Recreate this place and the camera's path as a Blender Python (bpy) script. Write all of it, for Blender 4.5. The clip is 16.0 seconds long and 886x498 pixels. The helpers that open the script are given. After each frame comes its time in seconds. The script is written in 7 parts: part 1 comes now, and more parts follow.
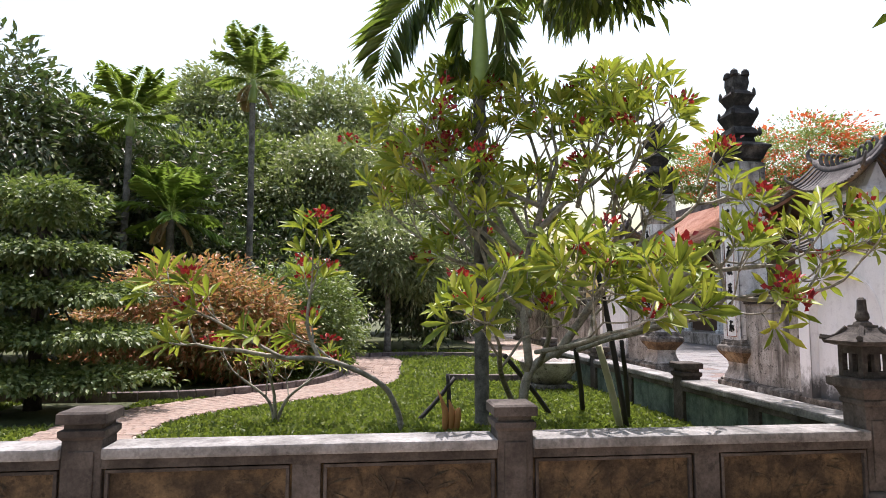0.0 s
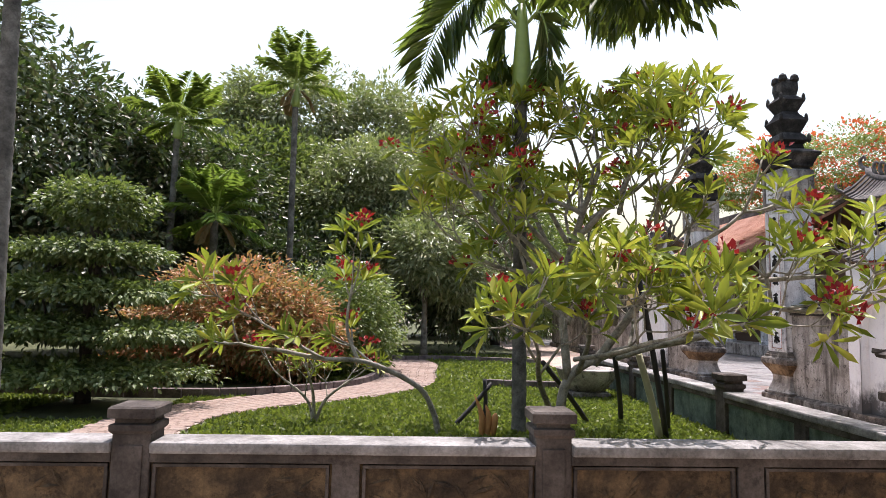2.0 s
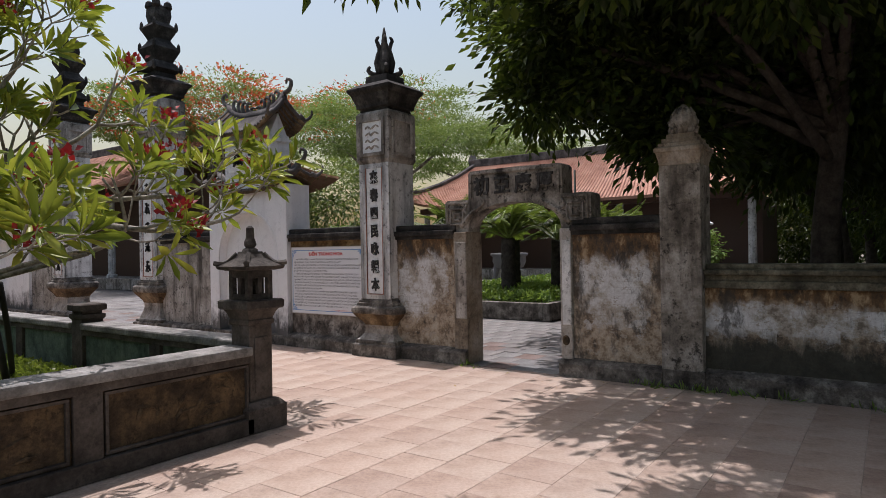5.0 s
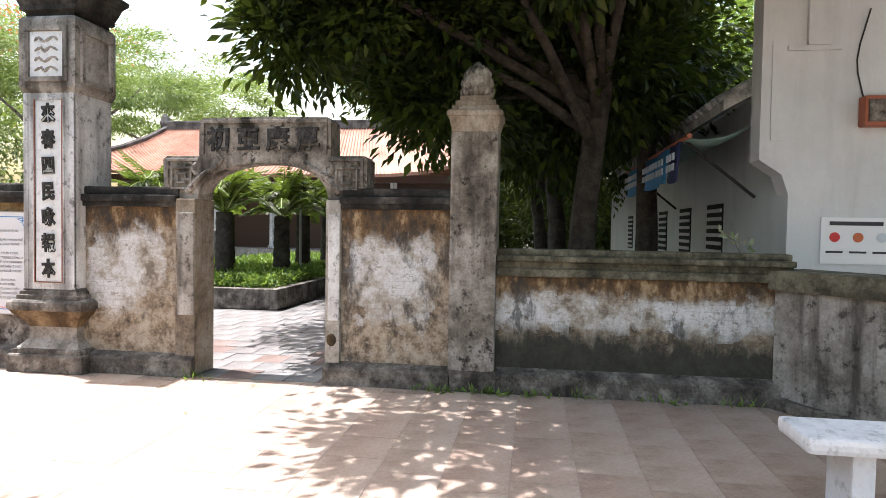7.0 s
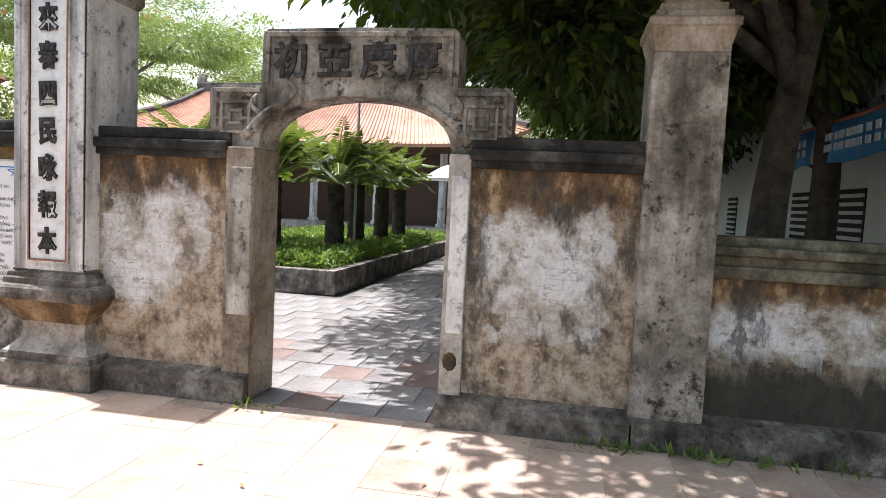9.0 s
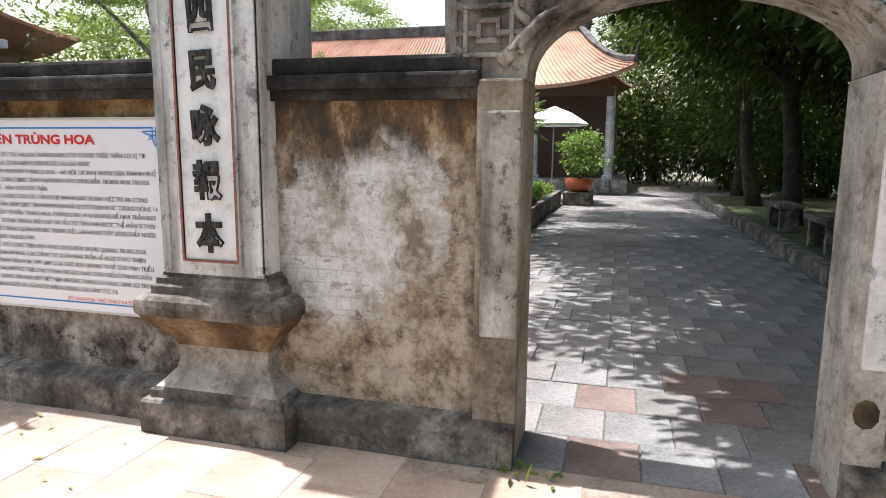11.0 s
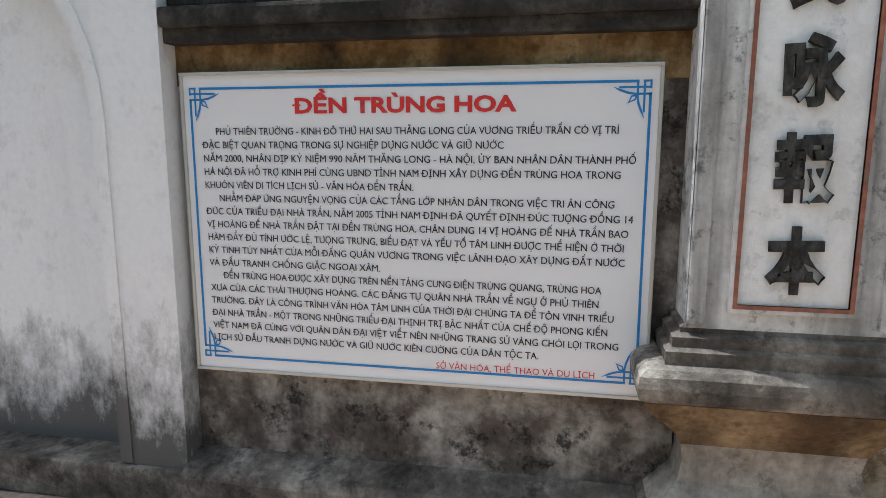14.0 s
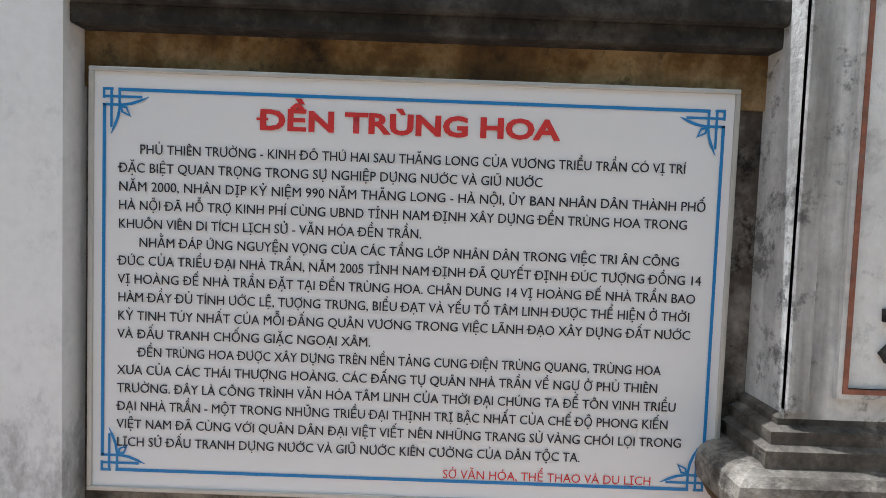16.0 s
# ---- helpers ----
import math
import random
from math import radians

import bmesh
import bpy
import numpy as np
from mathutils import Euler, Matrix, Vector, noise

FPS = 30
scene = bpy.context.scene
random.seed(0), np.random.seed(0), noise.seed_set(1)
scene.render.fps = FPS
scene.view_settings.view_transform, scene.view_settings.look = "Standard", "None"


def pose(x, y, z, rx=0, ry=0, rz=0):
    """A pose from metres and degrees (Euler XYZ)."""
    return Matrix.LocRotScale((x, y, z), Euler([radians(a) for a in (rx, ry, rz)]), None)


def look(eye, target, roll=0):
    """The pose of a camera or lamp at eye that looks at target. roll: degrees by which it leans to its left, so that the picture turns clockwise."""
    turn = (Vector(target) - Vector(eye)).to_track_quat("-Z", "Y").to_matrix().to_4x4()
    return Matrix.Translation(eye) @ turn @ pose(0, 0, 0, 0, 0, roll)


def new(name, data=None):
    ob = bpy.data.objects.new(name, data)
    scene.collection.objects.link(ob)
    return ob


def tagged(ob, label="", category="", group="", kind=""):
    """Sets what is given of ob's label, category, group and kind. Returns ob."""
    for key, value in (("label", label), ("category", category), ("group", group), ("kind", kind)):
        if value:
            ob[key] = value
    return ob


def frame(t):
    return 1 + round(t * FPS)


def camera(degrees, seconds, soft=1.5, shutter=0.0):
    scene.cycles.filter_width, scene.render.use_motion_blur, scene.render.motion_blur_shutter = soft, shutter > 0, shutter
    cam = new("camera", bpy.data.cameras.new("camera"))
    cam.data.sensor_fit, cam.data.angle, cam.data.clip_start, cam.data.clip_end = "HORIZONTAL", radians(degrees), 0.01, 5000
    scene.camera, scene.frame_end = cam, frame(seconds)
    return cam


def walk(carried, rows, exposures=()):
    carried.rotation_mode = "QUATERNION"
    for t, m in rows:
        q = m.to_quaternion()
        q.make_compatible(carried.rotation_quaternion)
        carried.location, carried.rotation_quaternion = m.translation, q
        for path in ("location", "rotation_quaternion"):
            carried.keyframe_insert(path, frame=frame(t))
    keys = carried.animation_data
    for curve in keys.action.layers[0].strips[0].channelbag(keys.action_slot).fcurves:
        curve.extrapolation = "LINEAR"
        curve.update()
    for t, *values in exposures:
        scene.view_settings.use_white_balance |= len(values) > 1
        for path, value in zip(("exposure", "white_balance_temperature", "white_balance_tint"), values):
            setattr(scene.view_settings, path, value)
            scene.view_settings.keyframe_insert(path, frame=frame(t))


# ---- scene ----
cam = camera(69.7, 16.0, soft=0.8)
PATH = [
    (0, (0.346, 1.098, 1.734), (0.579, 3.077, 1.912), 0.1),
    (0.5, (0.313, 1.057, 1.725), (0.399, 3.048, 1.899), 0.6),
    (1, (0.288, 1.087, 1.736), (0.305, 3.079, 1.913), -0.1),
    (1.5, (0.303, 1.068, 1.722), (0.275, 3.058, 1.916), 0.6),
    (2, (0.308, 1.079, 1.74), (0.427, 3.067, 1.929), 1.3),
    (2.5, (0.345, 1.124, 1.727), (0.665, 3.089, 1.914), 1.1),
    (3, (0.39, 1.134, 1.721), (0.983, 3.036, 1.895), 0.9),
    (3.5, (0.441, 1.076, 1.729), (1.375, 2.836, 1.899), 0.5),
    (4, (0.518, 1.096, 1.68), (1.784, 2.636, 1.829), -0.1),
    (4.5, (0.63, 1.178, 1.615), (2.09, 2.544, 1.665), -0.6),
    (5, (0.785, 1.286, 1.572), (2.418, 2.44, 1.572), -1.0),
    (5.2, (0.865, 1.455, 1.571), (2.574, 2.492, 1.639), -0.7),
    (7.5, (2.465, 2.853, 1.516), (4.449, 3.08, 1.408), 1.2),
    (8, (2.983, 3.113, 1.429), (4.956, 3.43, 1.346), 3.4),
    (10.3, (4.737, 4.989, 1.53), (6.659, 5.472, 1.263), -0.3),
    (10.5, (4.843, 5.138, 1.507), (6.738, 5.732, 1.27), 0.8),
    (11, (5.157, 5.578, 1.48), (7.063, 6.102, 1.176), 0.5),
    (11.5, (5.404, 5.967, 1.492), (7.228, 6.74, 1.215), -0.6),
    (12, (5.6, 6.469, 1.476), (7.372, 7.354, 1.196), 0.2),
    (12.5, (5.664, 6.954, 1.477), (7.505, 7.688, 1.21), -0.4),
    (13, (5.77, 7.419, 1.454), (7.634, 8.091, 1.178), -1.8),
    (13.5, (5.801, 7.874, 1.436), (7.716, 8.346, 1.109), -1.6),
    (14, (5.931, 8.182, 1.395), (7.869, 8.556, 1.07), -0.0),
    (14.1, (5.97, 8.236, 1.393), (7.915, 8.58, 1.078), 0.5),
    (14.5, (6.121, 8.411, 1.386), (8.092, 8.636, 1.127), 0.8),
    (15, (6.259, 8.557, 1.33), (8.25, 8.601, 1.145), 0.5),
    (15.5, (6.361, 8.624, 1.293), (8.355, 8.586, 1.144), 0.5),
    (16, (6.41, 8.64, 1.306), (8.407, 8.634, 1.193), 2.1),
]
walk(cam, [(t, look(eye, target, roll)) for t, eye, target, roll in PATH],
     exposures=[(0, 0.7, 6250, 20), (3.0, 0.6, 6250, 22), (3.5, 0.38, 6200, 22), (4.0, -0.2, 6050, 22), (4.5, -0.27, 6050, 20), (5.2, -0.1, 6250, 19), (7.3, 1.43, 6180, 15), (8.2, 1.32, 6150, 15), (10.3, 1.1, 6120, 14), (11.5, 1.0, 6050, 10), (12.5, 0.72, 5900, 7), (16.0, 0.45, 5850, 7)])

# ---- world, sun ----
SUN_TO = Vector((0.06, 0.26, 0.96)).normalized()
world = bpy.data.worlds.new("sky")
scene.world = world
world.use_nodes = True
wn = world.node_tree.nodes
sky = wn.new("ShaderNodeTexSky")
sky.sky_type = "NISHITA"
sky.sun_disc = False
sky.sun_elevation = math.asin(SUN_TO.z)
sky.sun_rotation = math.atan2(SUN_TO.x, SUN_TO.y)
sky.dust_density = 4.0
sky.ozone_density = 0.9
sky.air_density = 2.2
world.node_tree.links.new(sky.outputs[0], wn["Background"].inputs[0])
wn["Background"].inputs[1].default_value = 0.15
sun_data = bpy.data.lights.new("sun", "SUN")
sun_data.energy = 5.0
sun_data.angle = radians(0.55)
sun_data.color = (1.0, 0.965, 0.92)
sun = new("sun", sun_data)
sun.matrix_world = look(SUN_TO * 60, (0, 0, 0))


# ---- materials ----
def nodes_of(name):
    m = bpy.data.materials.new(name)
    m.use_nodes = True
    nt = m.node_tree
    return m, nt, nt.nodes["Principled BSDF"]


def link(nt, a, b):
    nt.links.new(a, b)


def noise_node(nt, scale, detail=6.0, stretch=(1, 1, 1), rough=0.6, space="Object"):
    tc = nt.nodes.new("ShaderNodeTexCoord")
    mp = nt.nodes.new("ShaderNodeMapping")
    mp.inputs["Scale"].default_value = stretch
    link(nt, tc.outputs[space], mp.inputs[0])
    n = nt.nodes.new("ShaderNodeTexNoise")
    n.inputs["Scale"].default_value = scale
    n.inputs["Detail"].default_value = detail
    n.inputs["Roughness"].default_value = rough
    link(nt, mp.outputs[0], n.inputs["Vector"])
    return n.outputs["Fac"]


def ramp(nt, fac, stops):
    r = nt.nodes.new("ShaderNodeValToRGB")
    els = r.color_ramp.elements
    while len(els) < len(stops):
        els.new(0.5)
    for e, (p, c) in zip(els, stops):
        e.position = p
        e.color = (*c, 1) if len(c) == 3 else c
    link(nt, fac, r.inputs[0])
    return r.outputs[0]


def grey(v):
    return (v, v, v)


def blend(nt, fac, a, b, mode="MIX"):
    n = nt.nodes.new("ShaderNodeMix")
    n.data_type, n.blend_type = "RGBA", mode
    if isinstance(fac, float):
        n.inputs[0].default_value = fac
    else:
        link(nt, fac, n.inputs[0])
    for sock, v in ((n.inputs[6], a), (n.inputs[7], b)):
        if isinstance(v, tuple):
            sock.default_value = (*v, 1)
        else:
            link(nt, v, sock)
    return n.outputs[2]


def bump(nt, fac, strength, dist, bsdf):
    b = nt.nodes.new("ShaderNodeBump")
    b.inputs["Strength"].default_value = strength
    b.inputs["Distance"].default_value = dist
    link(nt, fac, b.inputs["Height"])
    link(nt, b.outputs[0], bsdf.inputs["Normal"])


def weathered(name, light, mid, dark, scale=1.6, streak=0.0, rough=0.88, spots=0.0, bias=0.0, fine=38, relief=0.5, random_tint=0.0, grain=0.55, damp=0.0):
    """Masonry: a two-scale mottling from light through mid to dark, rain streaks, mould spots and grain."""
    m, nt, b = nodes_of(name)
    big = noise_node(nt, scale, 8, rough=0.68)
    col = ramp(nt, big, [(0.3 + bias, dark), (0.47 + bias, mid), (0.66 + bias, light)])
    small = noise_node(nt, fine, 5)
    col = blend(nt, grain, col, ramp(nt, small, [(0.3, grey(0.45)), (0.62, grey(1.0))]), "MULTIPLY")
    if streak:
        s = noise_node(nt, 5.0, 6, (1.0, 1.0, 0.13))
        s2 = ramp(nt, s, [(0.5, grey(0)), (0.68, grey(streak))])
        col = blend(nt, s2, col, dark)
    if spots:
        v = noise_node(nt, 9.0, 9, rough=0.75)
        v2 = ramp(nt, v, [(0.54, grey(0)), (0.63, grey(spots))])
        col = blend(nt, v2, col, tuple(c * 0.35 for c in dark))
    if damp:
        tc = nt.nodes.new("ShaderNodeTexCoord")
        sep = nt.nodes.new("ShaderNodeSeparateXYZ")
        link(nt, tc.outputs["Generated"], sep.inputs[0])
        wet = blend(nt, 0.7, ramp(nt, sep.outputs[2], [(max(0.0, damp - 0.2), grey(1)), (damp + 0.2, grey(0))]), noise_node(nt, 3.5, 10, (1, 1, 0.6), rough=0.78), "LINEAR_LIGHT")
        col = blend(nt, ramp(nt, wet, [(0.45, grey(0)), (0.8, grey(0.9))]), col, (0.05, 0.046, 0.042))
    if random_tint:
        oi = nt.nodes.new("ShaderNodeObjectInfo")
        gi = nt.nodes.new("ShaderNodeNewGeometry")
        ad = nt.nodes.new("ShaderNodeMath")
        ad.operation = "ADD"
        link(nt, oi.outputs["Random"], ad.inputs[0])
        link(nt, gi.outputs["Random Per Island"], ad.inputs[1])
        fr = nt.nodes.new("ShaderNodeMath")
        fr.operation = "FRACT"
        link(nt, ad.outputs[0], fr.inputs[0])
        col = blend(nt, random_tint, col, ramp(nt, fr.outputs[0], [(0.0, (0.62, 0.5, 0.46)), (0.3, (0.95, 0.82, 0.76)), (0.6, (1, 0.95, 0.9)), (1.0, grey(1.0))]), "MULTIPLY")
    link(nt, col, b.inputs["Base Color"])
    b.inputs["Roughness"].default_value = rough
    b.inputs["Specular IOR Level"].default_value = 0.25
    bump(nt, small, relief, 0.012, b)
    return m


def plain(name, col, rough=0.6, metal=0.0, vary=0.25, scale=14):
    m, nt, b = nodes_of(name)
    n = noise_node(nt, scale, 6)
    c = blend(nt, vary, col, ramp(nt, n, [(0.3, tuple(v * 0.35 for v in col)), (0.7, col)]))
    link(nt, c, b.inputs["Base Color"])
    b.inputs["Roughness"].default_value = rough
    b.inputs["Metallic"].default_value = metal
    bump(nt, n, 0.2, 0.004, b)
    return m


def foliage(name, cols, gloss=0.45, through_leaf=0.35, glow=(0.35, 0.5, 0.05), shine=0.35):
    """Leaves: a colour picked per leaf, some gloss, and light passing through."""
    m, nt, b = nodes_of(name)
    gi = nt.nodes.new("ShaderNodeNewGeometry")
    stops = [(i / max(1, len(cols) - 1), c) for i, c in enumerate(cols)]
    col = ramp(nt, gi.outputs["Random Per Island"], stops)
    big = noise_node(nt, 0.9, 3)
    col = blend(nt, 0.6, col, ramp(nt, big, [(0.3, grey(0.55)), (0.65, grey(1.0))]), "MULTIPLY")
    link(nt, col, b.inputs["Base Color"])
    b.inputs["Roughness"].default_value = gloss
    b.inputs["Specular IOR Level"].default_value = shine
    tr = nt.nodes.new("ShaderNodeBsdfTranslucent")
    tcol = blend(nt, 0.5, col, glow)
    link(nt, tcol, tr.inputs[0])
    mx = nt.nodes.new("ShaderNodeMixShader")
    mx.inputs[0].default_value = through_leaf
    link(nt, b.outputs[0], mx.inputs[1])
    link(nt, tr.outputs[0], mx.inputs[2])
    link(nt, mx.outputs[0], nt.nodes["Material Output"].inputs[0])
    return m


def patchy(name, rows=(0.26, 0.94), cols=(0.06, 0.94), damp=0.0):
    """Old wall panel: worn remains of whitewash over beige render, with rust, cracks and mould."""
    m, nt, b = nodes_of(name)
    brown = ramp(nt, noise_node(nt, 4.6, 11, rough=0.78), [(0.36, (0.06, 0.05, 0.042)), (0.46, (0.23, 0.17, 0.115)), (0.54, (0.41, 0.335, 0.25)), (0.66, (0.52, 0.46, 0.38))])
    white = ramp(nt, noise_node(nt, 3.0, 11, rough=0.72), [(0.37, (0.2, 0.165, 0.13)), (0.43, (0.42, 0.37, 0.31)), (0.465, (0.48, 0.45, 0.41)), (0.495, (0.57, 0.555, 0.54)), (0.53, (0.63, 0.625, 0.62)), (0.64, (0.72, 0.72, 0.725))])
    tc = nt.nodes.new("ShaderNodeTexCoord")
    sep = nt.nodes.new("ShaderNodeSeparateXYZ")
    link(nt, tc.outputs["Generated"], sep.inputs[0])

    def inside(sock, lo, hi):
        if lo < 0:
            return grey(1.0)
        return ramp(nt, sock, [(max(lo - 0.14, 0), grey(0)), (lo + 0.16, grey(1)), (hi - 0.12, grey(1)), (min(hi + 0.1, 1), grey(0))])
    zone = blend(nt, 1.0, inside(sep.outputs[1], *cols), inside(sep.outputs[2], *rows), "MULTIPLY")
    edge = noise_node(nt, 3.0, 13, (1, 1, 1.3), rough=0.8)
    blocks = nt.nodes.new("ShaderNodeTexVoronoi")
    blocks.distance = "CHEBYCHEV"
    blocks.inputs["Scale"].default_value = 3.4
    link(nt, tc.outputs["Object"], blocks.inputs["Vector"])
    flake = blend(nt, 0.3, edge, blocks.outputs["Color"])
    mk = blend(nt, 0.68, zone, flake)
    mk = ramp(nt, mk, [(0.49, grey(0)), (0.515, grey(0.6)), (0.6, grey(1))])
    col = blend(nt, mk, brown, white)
    chips = ramp(nt, noise_node(nt, 11.0, 12, (1, 1, 1.6), rough=0.72), [(0.575, grey(0)), (0.59, grey(0.85))])
    col = blend(nt, chips, col, (0.36, 0.32, 0.27))
    swap = nt.nodes.new("ShaderNodeCombineXYZ")
    osep = nt.nodes.new("ShaderNodeSeparateXYZ")
    link(nt, tc.outputs["Object"], osep.inputs[0])
    link(nt, osep.outputs[1], swap.inputs[0])
    link(nt, osep.outputs[2], swap.inputs[1])
    courses = nt.nodes.new("ShaderNodeTexBrick")
    courses.inputs["Scale"].default_value = 1.0
    courses.inputs["Brick Width"].default_value = 0.22
    courses.inputs["Row Height"].default_value = 0.068
    courses.inputs["Mortar Size"].default_value = 0.006
    courses.inputs["Mortar Smooth"].default_value = 0.6
    link(nt, swap.outputs[0], courses.inputs["Vector"])
    show = ramp(nt, noise_node(nt, 2.7, 8, rough=0.7), [(0.5, grey(0)), (0.58, grey(0.28))])
    col = blend(nt, blend(nt, 1.0, show, courses.outputs["Fac"], "MULTIPLY"), col, (0.2, 0.165, 0.13))
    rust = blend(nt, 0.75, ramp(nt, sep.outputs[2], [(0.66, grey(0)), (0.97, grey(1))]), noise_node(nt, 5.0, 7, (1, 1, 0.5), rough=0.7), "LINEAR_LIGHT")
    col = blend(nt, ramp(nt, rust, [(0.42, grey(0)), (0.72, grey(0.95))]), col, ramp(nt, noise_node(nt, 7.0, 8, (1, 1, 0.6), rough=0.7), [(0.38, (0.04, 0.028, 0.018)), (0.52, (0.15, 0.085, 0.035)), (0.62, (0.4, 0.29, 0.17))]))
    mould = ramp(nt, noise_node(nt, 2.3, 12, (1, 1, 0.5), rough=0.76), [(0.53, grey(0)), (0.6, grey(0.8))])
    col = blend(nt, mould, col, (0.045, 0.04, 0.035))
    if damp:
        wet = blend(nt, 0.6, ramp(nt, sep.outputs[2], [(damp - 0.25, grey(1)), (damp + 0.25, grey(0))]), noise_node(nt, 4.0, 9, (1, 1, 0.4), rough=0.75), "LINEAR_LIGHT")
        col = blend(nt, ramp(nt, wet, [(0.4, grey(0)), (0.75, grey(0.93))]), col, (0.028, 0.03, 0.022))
    vo = nt.nodes.new("ShaderNodeTexVoronoi")
    vo.feature = "DISTANCE_TO_EDGE"
    vo.inputs["Scale"].default_value = 8.0
    wob = nt.nodes.new("ShaderNodeMix")
    wob.data_type = "VECTOR"
    wob.inputs[0].default_value = 0.16
    nz = nt.nodes.new("ShaderNodeTexNoise")
    nz.inputs["Scale"].default_value = 6.0
    link(nt, tc.outputs["Object"], nz.inputs["Vector"])
    link(nt, tc.outputs["Object"], wob.inputs[4])
    link(nt, nz.outputs["Color"], wob.inputs[5])
    link(nt, wob.outputs[1], vo.inputs["Vector"])
    cr = ramp(nt, vo.outputs["Distance"], [(0.0, grey(0.5)), (0.014, grey(1))])
    col = blend(nt, blend(nt, 1.0, grey(0.6), mk, "MULTIPLY"), col, cr, "MULTIPLY")
    fine = noise_node(nt, 45, 5)
    col = blend(nt, 0.4, col, ramp(nt, fine, [(0.3, grey(0.5)), (0.6, grey(1))]), "MULTIPLY")
    link(nt, col, b.inputs["Base Color"])
    b.inputs["Roughness"].default_value = 0.9
    bump(nt, blend(nt, 0.5, fine, mk), 0.6, 0.012, b)
    return m


M_PLASTER = weathered("whitewash_worn", (0.76, 0.76, 0.755), (0.58, 0.575, 0.565), (0.11, 0.105, 0.1), 2.0, streak=0.7, spots=0.7, bias=-0.06, grain=0.35)
M_GREYWALL = weathered("grey_render_stained", (0.54, 0.51, 0.475), (0.32, 0.29, 0.255), (0.06, 0.053, 0.045), 1.9, streak=0.9, spots=0.8)
M_WHITE = weathered("white_limewash", (0.8, 0.8, 0.81), (0.7, 0.7, 0.71), (0.25, 0.25, 0.25), 1.1, streak=0.3, spots=0.35, bias=-0.1, relief=0.15, grain=0.12)
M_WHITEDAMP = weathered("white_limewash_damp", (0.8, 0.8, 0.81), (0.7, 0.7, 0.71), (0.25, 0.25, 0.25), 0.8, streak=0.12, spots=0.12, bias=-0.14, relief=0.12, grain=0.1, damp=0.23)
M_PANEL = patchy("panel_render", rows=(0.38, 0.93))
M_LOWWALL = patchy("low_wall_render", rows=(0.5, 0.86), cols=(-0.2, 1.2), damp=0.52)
M_POST = weathered("post_render_mouldy", (0.5, 0.465, 0.42), (0.25, 0.22, 0.185), (0.05, 0.043, 0.036), 3.2, streak=0.85, spots=0.9, bias=0.02, relief=0.7)
M_MOULD = weathered("black_mould_stone", (0.13, 0.118, 0.105), (0.036, 0.033, 0.03), (0.012, 0.012, 0.011), 3.4, spots=0.5, bias=0.04)
M_MOSSCOPE = weathered("mossy_coping", (0.27, 0.245, 0.18), (0.1, 0.09, 0.062), (0.026, 0.024, 0.018), 3.6, spots=0.5, streak=0.3)
M_PLINTH = weathered("plinth_stone", (0.4, 0.365, 0.32), (0.145, 0.128, 0.11), (0.035, 0.03, 0.026), 4.2, spots=0.6, streak=0.4, bias=0.03, relief=0.8)
M_ARCH = weathered("mould_streaked_arch", (0.55, 0.515, 0.475), (0.3, 0.27, 0.235), (0.04, 0.035, 0.03), 2.8, streak=0.95, spots=0.9, bias=0.035, relief=0.7)
M_CUP = weathered("ochre_stained_stone", (0.34, 0.25, 0.15), (0.12, 0.075, 0.038), (0.035, 0.026, 0.018), 2.4, spots=0.5, streak=0.5)
M_WAIST = weathered("stained_waist", (0.52, 0.49, 0.45), (0.35, 0.315, 0.275), (0.09, 0.08, 0.068), 3.0, streak=0.6, spots=0.5)
M_JAMB = weathered("jamb_render", (0.45, 0.4, 0.34), (0.28, 0.225, 0.165), (0.07, 0.055, 0.045), 2.4, streak=0.6, spots=0.5)
M_SIGNWALL = weathered("ochre_mould_render", (0.46, 0.43, 0.39), (0.13, 0.11, 0.095), (0.022, 0.02, 0.018), 3.4, streak=0.6, spots=0.85, relief=0.7)
M_OCHRE = weathered("ochre_rust_stain", (0.5, 0.36, 0.19), (0.2, 0.115, 0.045), (0.035, 0.026, 0.018), 4.5, streak=0.5, spots=0.7)
M_FENCE = weathered("fence_stone", (0.15, 0.128, 0.11), (0.075, 0.062, 0.052), (0.022, 0.019, 0.016), 2.0, spots=0.4, streak=0.3)
M_RELIEF = weathered("relief_render", (0.2, 0.135, 0.07), (0.075, 0.052, 0.03), (0.02, 0.016, 0.014), 3.4, spots=0.6, relief=0.9)
M_COPING = weathered("coping_stone", (0.36, 0.345, 0.325), (0.21, 0.2, 0.185), (0.07, 0.065, 0.06), 2.6, spots=0.3)
M_GREENWALL = weathered("algae_render", (0.2, 0.24, 0.19), (0.11, 0.15, 0.12), (0.03, 0.045, 0.035), 2.4, streak=0.7, spots=0.4)
M_SCALES = weathered("lantern_stone", (0.13, 0.115, 0.1), (0.06, 0.052, 0.045), (0.02, 0.018, 0.016), 5.0, spots=0.4)
M_PAVE = weathered("courtyard_paver", (0.47, 0.385, 0.32), (0.4, 0.31, 0.25), (0.23, 0.16, 0.125), 1.3, spots=0.2, random_tint=0.34, relief=0.3, grain=0.35)
M_PAVEJOINT = weathered("paver_joint", (0.42, 0.35, 0.29), (0.34, 0.27, 0.22), (0.18, 0.14, 0.11), 3.0)
M_INJOINT = weathered("inner_joint", (0.2, 0.19, 0.18), (0.13, 0.125, 0.12), (0.06, 0.055, 0.05), 4.0)
